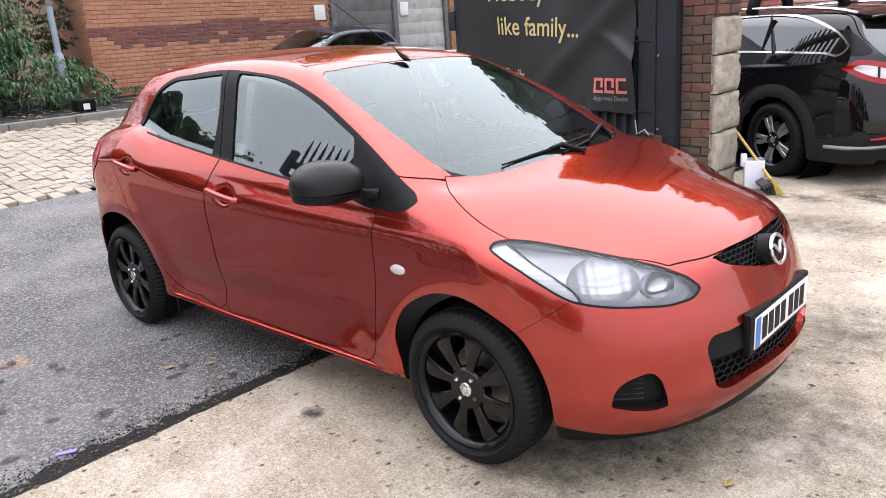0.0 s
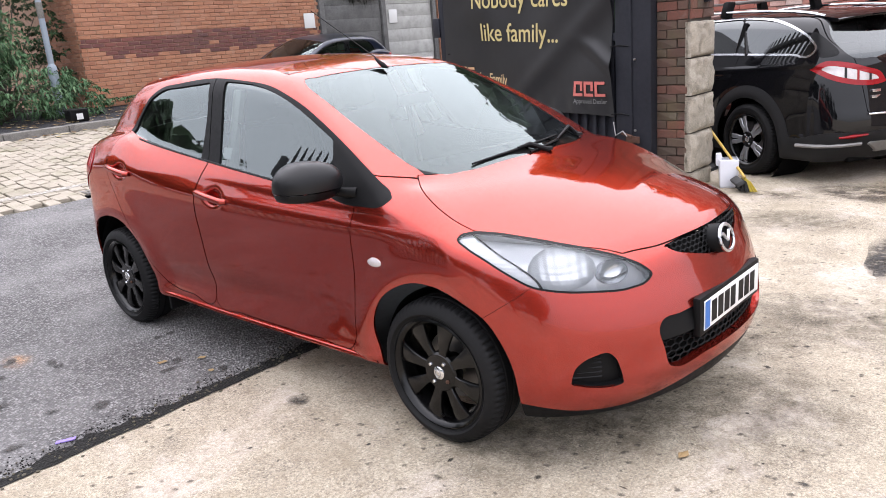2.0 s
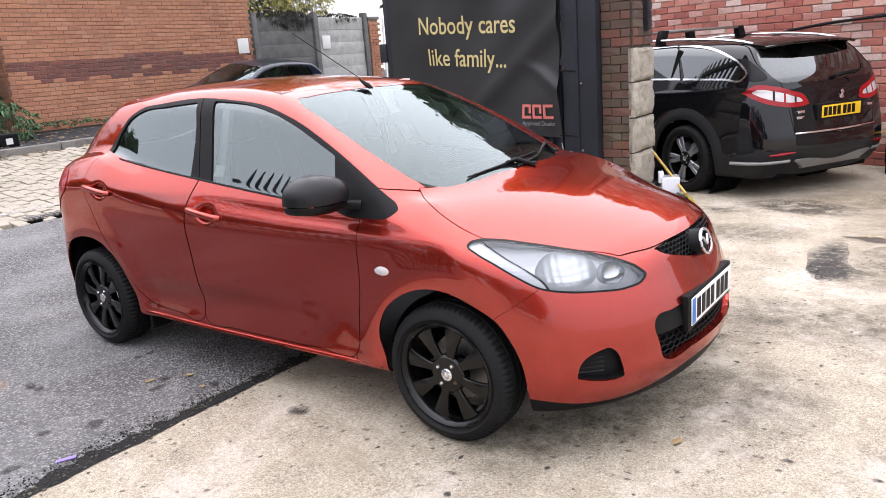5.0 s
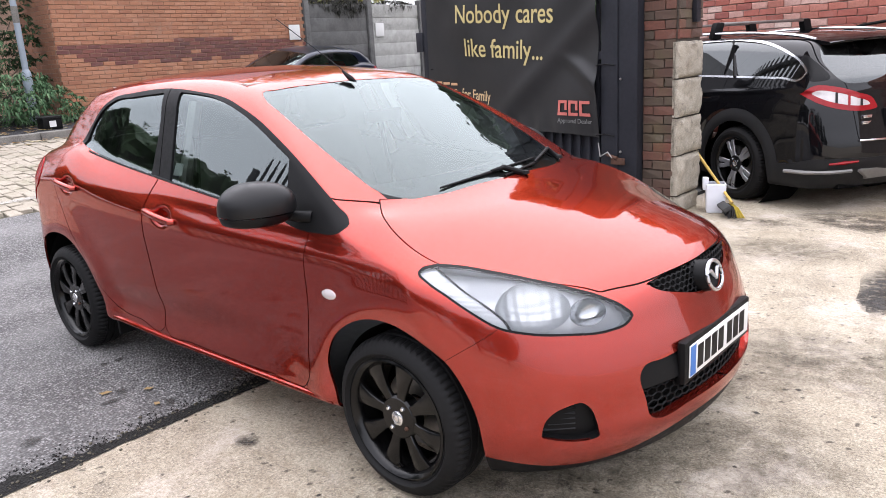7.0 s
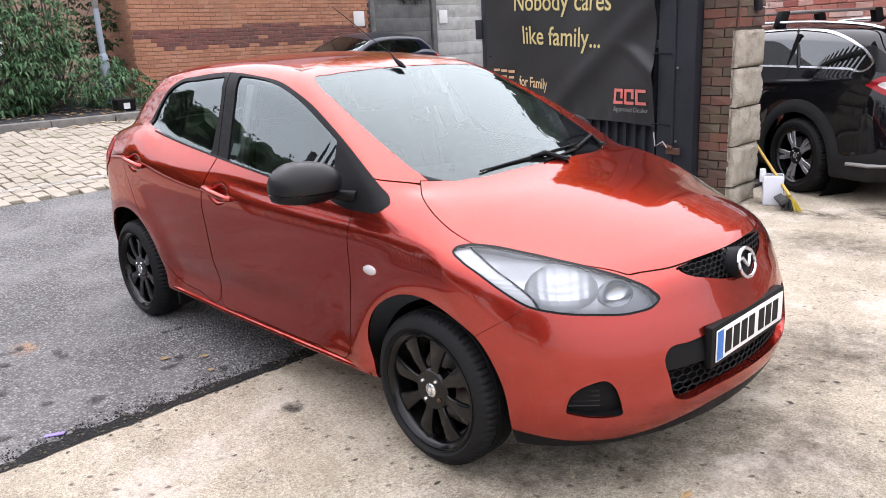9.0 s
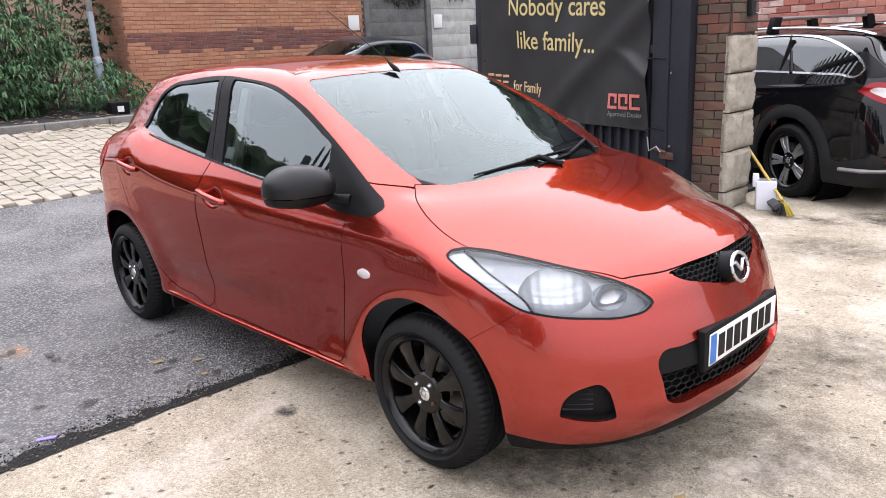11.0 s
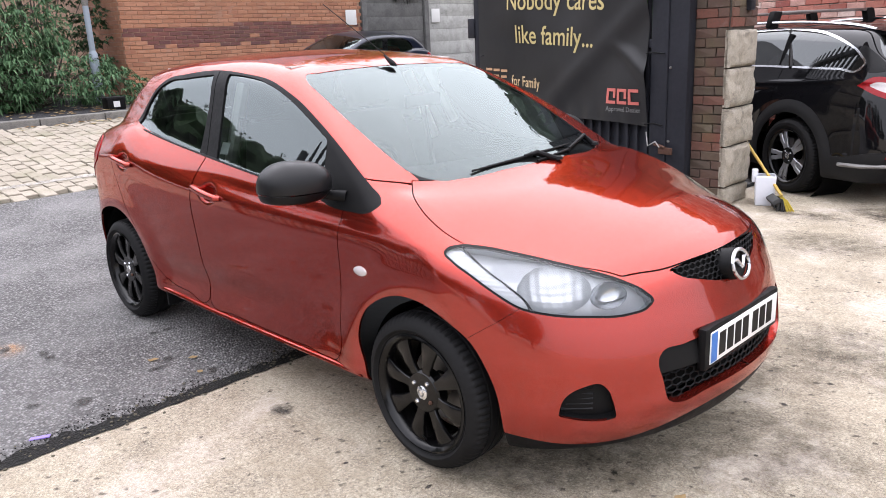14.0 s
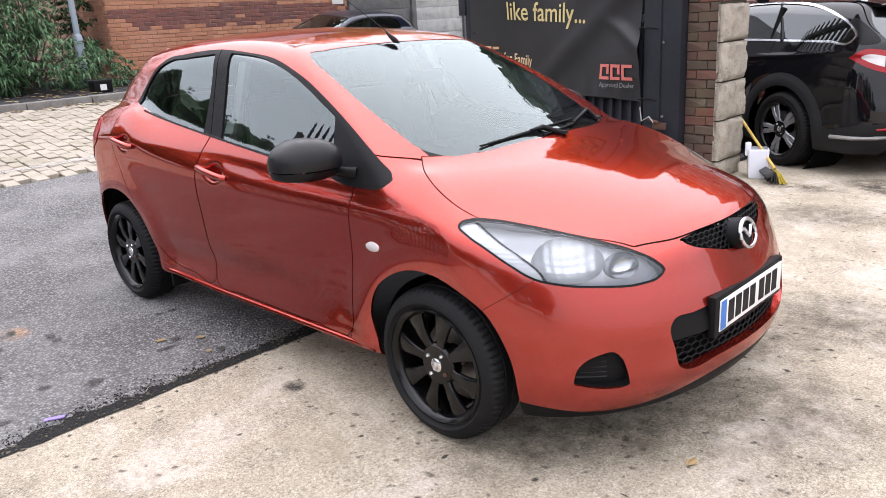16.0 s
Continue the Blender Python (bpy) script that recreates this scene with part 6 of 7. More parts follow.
    pane = cut((grid_p, grid_t), lambda q: SCREEN(np.stack([np.abs(q[:, 1]), q[:, 2]], 1)))[0]
    me = bpy.data.meshes.new("windscreen")
    me.from_pydata((pane[0] - np.array([0.001, 0, 0.0018])).tolist(), [], pane[1].tolist())
    me.polygons.foreach_set("use_smooth", np.ones(len(pane[1]), bool))
    me.normals_split_custom_set_from_vertices(screen_normal(pane[0]).tolist())
    me.materials.append(GLASS_FRONT)
    glass = new("windscreen", me)
    glass.parent = car
    tagged(glass, "steeply raked windscreen reflecting the sky")
    frit = cut(pane, lambda q: np.maximum(SCREEN(np.stack([np.abs(q[:, 1]), q[:, 2]], 1)) + 0.016, 1.040 - q[:, 2]))[1]
    me = bpy.data.meshes.new("screen_border")
    me.from_pydata((frit[0] - np.array([0.003, 0, 0.0045])).tolist(), [], frit[1].tolist())
    me.materials.append(TRIM_GLOSS)
    border = new("screen_border", me)
    border.parent = car
    tagged(border, "black printed border of the windscreen")
    whole("rear_window", back_glass, GLASS_SIDE, 0.0, -0.003)
    both("tail_light", tail, RED_LENS, 0.01, 0.004, "dark red wrap-round tail light")
    # the dark inner shell behind gaps and openings
    inner = cut(inner, lambda q: np.maximum(np.maximum(SCREEN(WZ(q)) - 0.012, q[:, 0] + 0.04), -1.3 - q[:, 0]))[1]
    inner = cut(inner, lambda q: side(WINDOWS, q) - 0.004)[1]
    inner = cut(inner, lambda q: np.maximum(np.maximum(np.abs(q[:, 2] - 1.20) - 0.15, -q[:, 1] - 0.56), q[:, 0] + 2.55))[1]
    inner = cut(inner, lambda q: 0.0 + np.minimum(np.maximum(LAMP(AZ(q)) - 0.0, 0.02 - q[:, 0]), np.maximum(MOUTH(WZ(q)), 0.5 - q[:, 0])))[1]
    inner = cut(inner, lambda q: np.minimum(np.maximum(FOG(AZ(q)), 0.35 - q[:, 0]), np.maximum(GRILLE(WZ(q)), 0.5 - q[:, 0])))[1]
    whole("inner_shell", inner, INNER, 0.0, -0.0105, "dark inner shell")
    bm = block((-2.75, -0.5, 0.175), (0.5, 0.5, 0.22), 0.02)
    obj("underbody", bm, VOID, car)
    # recesses: a tray behind the mouths, their shade put into its near-black colour
    for nm, half, mat, deep in (("mouth_tray", mouth, VOID, 0.07), ("grille_tray", grille, VOID, 0.035)):
        p, t = half
        g = gradient(hatch, p)
        g /= np.linalg.norm(g, axis=1)[:, None]
        back = (p - g * deep, t)
        whole(nm, back, mat, 0.0)
    shade = lambda half, deep: with_lip(half, hatch, deep)
    for nm, half, mat in (("mouth_surround", mouth, RED), ("grille_surround", grille, TRIM)):
        P, T, N = shade(half, 0.034 if nm[0] == "m" else 0.03)
        T = T[len(half[1]):]
        used, T2 = tidy(P, T)
        for mesh2 in ((used, T2), mirrored((used, T2))):
            me = bpy.data.meshes.new(nm)
            me.from_pydata(mesh2[0].tolist(), [], mesh2[1].tolist())
            me.materials.append(mat)
            new(nm, me).parent = car
    # honeycomb in both mouths
    def honeycomb(name, inside, y0, y1, z0, z1, deep, size, aspect):
        bm = bmesh.new()
        rows = int((z1 - z0) / (size * aspect * 0.75)) + 2
        cols = int((y1 - y0) / (size * 0.95)) + 2
        seen = set()
        for i in range(rows):
            for j in range(cols):
                cy, cz = y0 + (j + 0.5 * (i % 2)) * size, z0 + i * size * aspect * 0.75
                for k in range(6):
                    a, b = [(cy + size * 0.577 * math.cos(t) * 1.0, cz + size * aspect * 0.5 * math.sin(t)) for t in (math.pi / 6 + k * math.pi / 3, math.pi / 6 + (k + 1) * math.pi / 3)]
                    key = tuple(sorted(((round(a[0], 3), round(a[1], 3)), (round(b[0], 3), round(b[1], 3)))))
                    if key in seen:
                        continue
                    seen.add(key)
                    q = np.array([a, b])
                    if (inside(np.abs(q) * np.array([1, 1])) < 0.004).all():
                        pts = []
                        for yy, zz in (a, b):
                            xx = nose_c(zz) - 0.38 * yy ** 2 - 0.66 * yy ** 6 - deep
                            pts.append((float(xx), yy, zz))
                        tube(pts, 0.0032, 4, bm, False)
        obj(name, bm, TRIM, car, "black honeycomb mesh")
    honeycomb("upper_grille", GRILLE, -0.34, 0.34, 0.65, 0.76, 0.012, 0.030, 0.75)
    honeycomb("lower_grille", lambda q: np.maximum(MOUTH(q), q[:, 1] - 0.446), -0.46, 0.46, 0.325, 0.46, 0.034, 0.040, 0.72)
    smooth = cut(mouth, lambda q: np.maximum(0.443 - q[:, 2], 0.24 + q[:, 1]))[0]
    both("grille_panel", smooth, TRIM, 0.02, -0.010, "smooth matt black panel over the lower grille")
    # plate, its carrier and the emblem
    bm = block((0.757, -0.285, 0.408), (0.789, 0.285, 0.556), 0.012)
    obj("plate_carrier", bm, TRIM, car, "raised black number plate holder")
    number_plate("number_plate", car, pose(0.790, 0, 0.484, 90, 0, 90), PLATE_WHITE, PLATE_BLACK)
    em = obj("emblem_plinth", moved(lathe([(0, 0.022), (0.050, 0.022), (0.055, 0.014), (0.058, -0.03)], 40, axis="x"), Matrix.Translation((0.732, 0, 0.702)) @ Matrix.Rotation(radians(-16), 4, "Y") @ Matrix.Diagonal((1, 1.12, 1, 1))), TRIM, car, "black badge plinth")
    ring = [(0.764, 0.058 * math.cos(a), 0.702 + 0.050 * math.sin(a)) for a in np.linspace(0, 2 * math.pi, 41)]
    bm = tube(ring, 0.007, 10, caps=False)
    for s in (-1, 1):
        tube([(0.764, s * 0.052, 0.722), (0.765, s * 0.026, 0.722), (0.767, 0, 0.690)], [0.005, 0.007, 0.006], 8, bm)
    bm.transform(Matrix.Translation((0.742, 0, 0.702)) @ Matrix.Rotation(radians(-16), 4, "Y") @ Matrix.Translation((-0.742, 0, -0.702)))
    obj("emblem", bm, BADGE, car, "plain oval chrome emblem")
    # headlights: the lens's own surface, sunk to the depth of each piece behind it
    fine = cut(cut(skin(hatch, (0.04, -0.86, 0.60), (0.72, -0.36, 0.88), 0.006), lambda q: LAMP(AZ(q)) + 0.002)[0], lambda q: q[:, 1])[0]
    lamp_line_u = spline([0.66, 0.706, 0.747, 0.786, 0.821, 0.85], [-0.19, -0.218, -0.269, -0.329, -0.375, -0.41])
    r_main = lambda q: np.hypot((AZ(q)[:, 0] + 0.118) / 0.118, (q[:, 2] - 0.727) / 0.064)
    r_side = lambda q: np.hypot((AZ(q)[:, 0] - 0.055) / 0.062, (q[:, 2] - 0.706) / 0.040)
    off_line = lambda q: AZ(q)[:, 0] - lamp_line_u(q[:, 2])

    def sunk(m, depth):
        p, t = m
        g = gradient(hatch, p, 0.01)
        g /= np.linalg.norm(g, axis=1)[:, None]
        return p - g * depth(p)[:, None], t
    lamp_edge, rest = cut(fine, lambda q: off_line(q) + 0.005)
    lamp_line, rest = cut(rest, lambda q: off_line(q) - 0.005)
    lamp_bowl, rest = cut(rest, lambda q: r_main(q) - 1)
    lamp_small, rest = cut(rest, lambda q: r_side(q) - 1)
    lamp_edge = sunk(lamp_edge, lambda q: 0.014 + 0.0016 * np.sin(420 * q[:, 2]))
    lamp_line = sunk(lamp_line, lambda q: 0.009 + 0 * q[:, 0])
    lamp_bowl = sunk(lamp_bowl, lambda q: 0.014 + 0.050 * np.clip(1 - r_main(q) ** 2, 0, 1) ** 0.8 + 0.0012 * np.sin(190 * AZ(q)[:, 0]) + 0.0008 * np.sin(260 * q[:, 2]))
    lamp_small = sunk(lamp_small, lambda q: 0.020 + 0.035 * np.clip(1 - r_side(q) ** 2, 0, 1) ** 0.8)
    lamp_rest = sunk(rest, lambda q: 0.018 + 0.022 * np.clip(np.minimum(r_main(q), r_side(q)) - 1, 0, 1))
    for s in (1, -1):
        half = lamp if s == 1 else mirrored(lamp)
        seal, clear = cut(half, lambda q: -LAMP(AZ(q * np.array([1, s, 1]))) - 0.007)
        hl = shell("headlight", clear, hatch, LENS, car, 0.0, 0.001, "large swept-back headlight with a clear lens")
        shell("seal", seal, hatch, TRIM_GLOSS, hl, 0.006, 0.0)
        # the inside: a deep grey housing, the bowls in it and the frosted indicator along the outer edge
        P, T, N = with_lip(half, hatch, 0.05)
        me = bpy.data.meshes.new("lamp_wall")
        P2, T2 = tidy(P, np.array(T[len(half[1]):]))
        me.from_pydata(P2.tolist(), [], T2.tolist())
        me.materials.append(LAMP_GREY)
        new("lamp_wall", me).parent = hl
        for nm, piece, mat, lab in (("housing", lamp_rest, LAMP_GREY, ""), ("reflector", lamp_bowl, SILVER, "bright silver main reflector"), ("side_reflector", lamp_small, LAMP_MID, ""), ("indicator", lamp_edge, LAMP_WHITE, "frosted white indicator"), ("divider", lamp_line, TRIM_GLOSS, "")):
            p, t = piece if s == 1 else mirrored(piece)
            me = bpy.data.meshes.new(nm)
            me.from_pydata(p.tolist(), [], t.tolist())
            me.polygons.foreach_set("use_smooth", np.ones(len(t), bool))
            me.materials.append(mat)
            ob = new(nm, me)
            ob.parent = hl
            if lab:
                tagged(ob, lab)
        # fog lamp pocket
        half = fog if s == 1 else mirrored(fog)
        p, t = half
        g = gradient(hatch, p)
        g /= np.linalg.norm(g, axis=1)[:, None]
        P, T, N = with_lip(half, hatch, 0.035)
        T = np.concatenate([np.array(T[len(t):]), t + len(P)])
        P2, T2 = tidy(np.concatenate([P, p - g * 0.034]), T)
        me = bpy.data.meshes.new("fog_pocket")
        me.from_pydata(P2.tolist(), [], T2.tolist())
        me.materials.append(TRIM)
        fp = new("fog_pocket", me)
        fp.parent = car
        bm = bmesh.new()
        for k in range(5):
            z = 0.348 + 0.017 * k
            a, b = (0.512 + 0.010 * k, -s * (0.690 - 0.012 * k), z), (0.585, -s * 0.622, z)
            tube([a, b], 0.0045, 4, bm)
        obj("fog_grille", bm, GREY_TRIM, fp)
        # mirror
        mir = new("door_mirror")
        mir.parent = car
        tagged(mir, "matt black door mirror")
        if s == -1:
            F = lambda x, y, z: np.sqrt(((x + 0.62) / 0.14) ** 2 + ((y - 0.865 + 0.25 * (z - 1.0)) / 0.06) ** 2 + ((z - 1.012) / 0.082) ** 2) - 1
            pm = skin(F, (-0.80, 0.76, 0.9), (-0.45, 0.97, 1.13), 0.011)
            shell("mirror_cap", pm, F, TRIM, mir, 0.0)
            obj("mirror_arm", tube([(-0.50, 0.83, 0.965), (-0.40, 0.785, 0.955)], [0.03, 0.03], 10), TRIM, mir)
        def F(x, y, z):
            w = -s * y - 0.935
            a, b, c = np.abs(x + 0.500 + 0.12 * w) / 0.105, np.abs(w) / 0.130, np.abs(z - 1.006 + 0.05 * w) / (0.090 - 0.10 * np.clip(-w, -0.05, 0.2))
            return smax((a ** 2.6 + b ** 2.3 + c ** 2.4) ** (1 / 2.4) - 1, (0.944 + 0.05 * np.abs(w) - z) * 9, 0.10)
        if s == 1:
            low, high = (-0.68, -1.15, 0.9), (-0.33, -0.74, 1.13)
            pm = skin(F, low, high, 0.011)
            front, rear = cut(pm, lambda q: -0.565 - q[:, 0])
            lower = with_gap(front, lambda q: q[:, 2] - 0.966 + 0.02 * q[:, 1], 0.0025)
            shell("mirror_cap", lower[1], F, TRIM_SATIN, mir, 0.004)
            shell("mirror_base", lower[0], F, TRIM_GLOSS, mir, 0.004, -0.003)
            c = [(-0.565, s * -0.935 + 0.112 * math.cos(a), 1.010 + 0.058 * math.sin(a)) for a in np.linspace(0, 2 * math.pi, 36)[:-1]]
            bm = bmesh.new()
            bm.faces.new([bm.verts.new(v) for v in c])
            obj("mirror_glass", bm, CHROME, mir)
            bm = tube([(-0.52, -s * 0.87, 0.962), (-0.47, -s * 0.815, 0.955), (-0.40, -s * 0.775, 0.948)], [0.014, 0.018, 0.024], 14)
            obj("mirror_arm", bm, TRIM, mir)
        # handles in their cups, side repeater
        for (hx, hz), hy in zip(HANDLES, (0.806, 0.782)):
            hd = new("door_handle")
            hd.parent = car
            slope = 0.13
            hy = -float(settle(hatch_plain, np.array([[hx, -hy, hz]]), 12)[0][1])
            bm = tube([(hx - 0.125, -s * (hy - 0.002), hz + slope * 0.125), (hx - 0.115, -s * (hy + 0.012), hz + slope * 0.115), (hx - 0.04, -s * (hy + 0.019), hz + slope * 0.04), (hx + 0.05, -s * (hy + 0.019), hz - slope * 0.05), (hx + 0.10, -s * (hy + 0.016), hz - slope * 0.10), (hx + 0.112, -s * (hy + 0.002), hz - slope * 0.112)], [0.011, 0.0145, 0.015, 0.016, 0.0155, 0.012], 12)
            obj("grip", bm, RED, hd)
        bm = lathe([(0, -0.012), (0.012, -0.011), (0.021, -0.006), (0.024, 0.004)], 28)
        bm.transform(Matrix.Translation((-0.264, s * float(settle(hatch, np.array([[-0.264, -0.836, 0.700]]), 12)[0][1]), 0.700)) @ Matrix.Diagonal((1.7, s, 0.82, 1)) @ Matrix.Rotation(radians(8), 4, "Y"))
        bmesh.ops.recalc_face_normals(bm, faces=bm.faces)
        obj("side_repeater", bm, CLEAR_LENS, car, "oval clear side repeater")
        # sill strip, belt moulding, mud flap
        P = [(x, -s * (float(plan_w(x) + side_in(0.262)) + 0.004), 0.262 + 0.02 * max(0, -1.5 - x)) for x in np.linspace(-0.33, -2.02, 24)]
        obj("sill_strip", tube(P, 0.011, 8), RED, car)
        P = [(x, -s * (0.79 - 0.45 * (z - 0.95)), z) for x, z in zip(np.linspace(-0.55, -2.2, 26), spline([-2.36, -2.041, -1.446, -0.975, -0.547], [1.122, 1.080, 1.016, 0.971, 0.933])(np.linspace(-0.55, -2.2, 26)))]
        P = settle(hatch, np.array(P), 8) + np.array([0, -s * 0.003, 0.0])
        obj("belt_moulding", tube([tuple(q) for q in P], 0.005, 6), TRIM_GLOSS, car)
        for x in (-2.05,):
            obj("mud_flap", block((x - 0.012, min(-s * 0.80, -s * 0.66), 0.16), (x + 0.01, max(-s * 0.80, -s * 0.66), 0.34), 0.006), TRIM, car)
    # wheel housings
    for x, r in ((0.03, 0.335), (-2.46, 0.385)):
        for s in (-1, 1):
            bm = bmesh.new()
            ring = []
            for a in np.linspace(0.0, math.pi + 0.15, 25):
                ring.append([bm.verts.new((x + r * math.cos(a), -s * w, 0.29 + r * math.sin(a))) for w in (0.45, 0.785)])
            for A, B in zip(ring, ring[1:]):
                bm.faces.new((A[0], A[1], B[1], B[0]))
            bm.faces.new([q[0] for q in ring])
            obj("arch_liner", bm, VOID, car)
    for x in (0, -2.49):
        for s in (-1, 1):
            wheel((x, s * 0.738, 0.2905), s, (0.2905, 0.207), car, RIM, (8, 0.042, 0.096, 0))
    # wipers, cowl, aerial
    whole("cowl", cowl, TRIM, 0.006, 0.0, "black plastic scuttle panel under the wipers")

    def on_screen(y, z, off):
        q = np.array([[screen_x(y, z), y, z]])
        return tuple(q[0] + screen_normal(q)[0] * off)
    for base, knee, blade in (((0.10, 0.985), (0.02, 1.012), ((-0.36, 0.998), (-0.06, 1.012), (0.30, 1.018))), ((0.50, 0.990), (0.49, 1.022), ((-0.02, 0.994), (0.25, 1.004), (0.50, 1.022)))):
        wp = new("wiper")
        wp.parent = car
        b0_, k0, m0 = on_screen(*base, 0.006), on_screen(*knee, 0.014), on_screen(*blade[1], 0.012)
        obj("arm", tube([b0_, k0, tuple((2 * u + v) / 3 for u, v in zip(k0, m0)), m0], [0.012, 0.013, 0.008, 0.005], 10), TRIM, wp)
        obj("blade", tube([on_screen(*q, 0.006) for q in blade], [0.004, 0.006, 0.004], 8), TRIM, wp)
        obj("pivot", moved(lathe([(0, 0.016), (0.015, 0.012), (0.019, 0.0)], 20, axis="z"), Matrix.Translation(b0_)), TRIM, wp)
    ae = new("aerial")
    ae.parent = car
    zr = float(settle(hatch_plain, np.array([[-0.99, 0.0, 1.42]]), 12)[0][2])
    obj("aerial_base", tube([(-0.955, 0, zr - 0.002), (-0.985, 0, zr + 0.010), (-1.015, 0, zr + 0.028), (-1.04, 0, zr + 0.048)], [0.004, 0.014, 0.010, 0.005], 12), TRIM, ae)
    obj("aerial_rod", tube([(-1.035, 0, zr + 0.050), (-1.50, 0, zr + 0.312)], 0.0022, 5), TRIM, ae)
    # inside
    seat(car, (-1.22, -0.36, 0.50))
    seat(car, (-1.22, 0.36, 0.50))
    seat(car, (-2.02, -0.33, 0.52), "rear_seat")
    seat(car, (-2.02, 0.33, 0.52), "rear_seat")
    bm = block((-0.62, -0.66, 0.66), (-0.18, 0.66, 0.955), 0.06, 3)
    obj("dashboard", bm, GREY_TRIM, car, "dark grey dashboard")
    ring = [(-0.80 + 0.07 * math.sin(a), -0.36 + 0.185 * math.cos(a), 0.90 + 0.17 * math.sin(a)) for a in np.linspace(0, 2 * math.pi, 33)]
    bm = tube(ring, 0.014, 8, caps=False)
    tube([(-0.62, -0.36, 0.84), (-0.79, -0.36, 0.90)], 0.05, 12, bm)
    obj("steering_wheel", bm, TRIM, car)
    for s in (-1, 1):
        obj("pillar_trim", tube([(-1.42, s * 0.68, 0.95), (-1.44, s * 0.605, 1.15), (-1.47, s * 0.53, 1.33)], 0.03, 8), PALE_TRIM, car, "pale grey inner pillar trim")
        obj("seat_belt", tube([(-1.40, s * 0.645, 0.75), (-1.42, s * 0.585, 1.18)], 0.018, 6), TRIM, car)
    bm = block((-2.3, -0.50, 1.40), (-1.1, 0.50, 1.41))
    obj("headlining", bm, PALE_TRIM, car)
    obj("inside_mirror", block((-0.80, -0.11, 1.20), (-0.775, 0.11, 1.26), 0.01), TRIM, car)
    obj("window_sticker", moved(block((-0.035, -0.002, -0.028), (0.035, 0.0, 0.028)), Matrix.Translation((-1.350, -0.728, 1.058)) @ Matrix.Rotation(radians(-24), 4, "X")), WHITE_PLASTIC, car, "small white sticker inside the window corner")
    return car


build_hatch()
# ---- the black estate: x ahead from the rear axle, y to its left ----
e_plan = spline([-1.1, -0.95, -0.7, -0.35, 0.0, 0.6, 1.6, 2.8, 3.3, 3.7], [0.68, 0.80, 0.865, 0.895, 0.905, 0.905, 0.905, 0.90, 0.86, 0.68])
e_side = spline([0.12, 0.22, 0.34, 0.55, 0.78, 0.92, 1.0, 1.1], [-0.12, -0.05, -0.012, 0.0, -0.004, -0.022, -0.05, -0.11])
e_tail = spline([0.15, 0.28, 0.42, 0.56, 0.70, 0.90, 1.02, 1.15], [-0.86, -0.97, -1.045, -1.05, -1.025, -0.985, -0.955, -0.90])
e_belt = spline([-1.0, -0.6, 0.0, 1.0, 2.0, 2.6, 3.2, 3.7], [1.04, 1.06, 1.03, 0.995, 0.98, 0.96, 0.90, 0.74])
e_roof = spline([-0.8, -0.5, 0.0, 0.6, 1.3, 1.8], [1.40, 1.45, 1.485, 1.497, 1.485, 1.42])
e_hatch = spline([0.95, 1.10, 1.25, 1.40, 1.5], [-0.97, -0.92, -0.80, -0.66, -0.58])


def estate(x, y, z):
    w = np.sqrt(y * y + 1e-8)
    flare = 0.022 * np.exp(-((np.hypot(x, z - 0.34) - 0.43) / 0.07) ** 2) + 0.022 * np.exp(-((np.hypot(x - 2.817, z - 0.34) - 0.43) / 0.07) ** 2)
    f = smax(w - e_plan(x) - e_side(z) - flare, (z - e_belt(x) + 0.03 * w * w) * 0.95, 0.06)
    f = smax(f, (e_tail(z) + 0.12 * w ** 2 + 0.22 * w ** 6 - x) * 0.9, 0.09)
    f = smax(f, x - 3.78 + 0.45 * w ** 2 + 0.3 * (z - 0.5) ** 2, 0.09)
    f = smax(f, 0.20 - z, 0.03)
    g = smax(w - (0.865 - 0.40 * (z - 1.0) - 0.05 * np.clip(-0.1 - x, 0, 2) ** 1.3), z - e_roof(x) + 0.06 * w ** 2 + 0.10 * w ** 4, 0.09)
    g = smax(g, (e_hatch(z) + 0.10 * w ** 2 + 0.35 * w ** 6 - x) * 0.8, 0.07)
    g = smax(g, (x - 2.35 + 1.9 * (z - 1.0) + 0.3 * w * w) * 0.45, 0.05)
    g = smax(g, e_belt(x) - 0.05 - z, 0.02)
    return smin(f, g, 0.03)


ESTATE_AT = pose(-0.41, 5.36, 0.0, 0, 0, 151)
# ---- building the black estate ----
REAR = lambda q: np.stack([-0.6 * q[:, 0] + 0.8 * q[:, 1], q[:, 2]], 1)
E_SIDE = away(outline([(-0.672, 1.150), (-0.635, 1.103), (-0.427, 1.105), (0.10, 1.110), (0.55, 1.112), (1.2, 1.09), (1.95, 1.04), (1.95, 1.04), (1.6, 1.26), (1.2, 1.40), (0.6, 1.452), (0.2, 1.446), (-0.188, 1.396), (-0.421, 1.323), (-0.580, 1.245)]))
E_QUARTER = away(outline([(-0.545, 1.235), (-0.566, 1.292), (-0.70, 1.238), (-0.825, 1.10), (-0.70, 1.108), (-0.69, 1.15)]))
E_BACK = away(outline([(0.60, 1.375), (0.30, 1.392), (0.0, 1.396), (-0.30, 1.392), (-0.60, 1.375), (-0.68, 1.23), (-0.62, 1.09), (-0.40, 1.062), (0.0, 1.058), (0.40, 1.062), (0.62, 1.09), (0.68, 1.23)]))
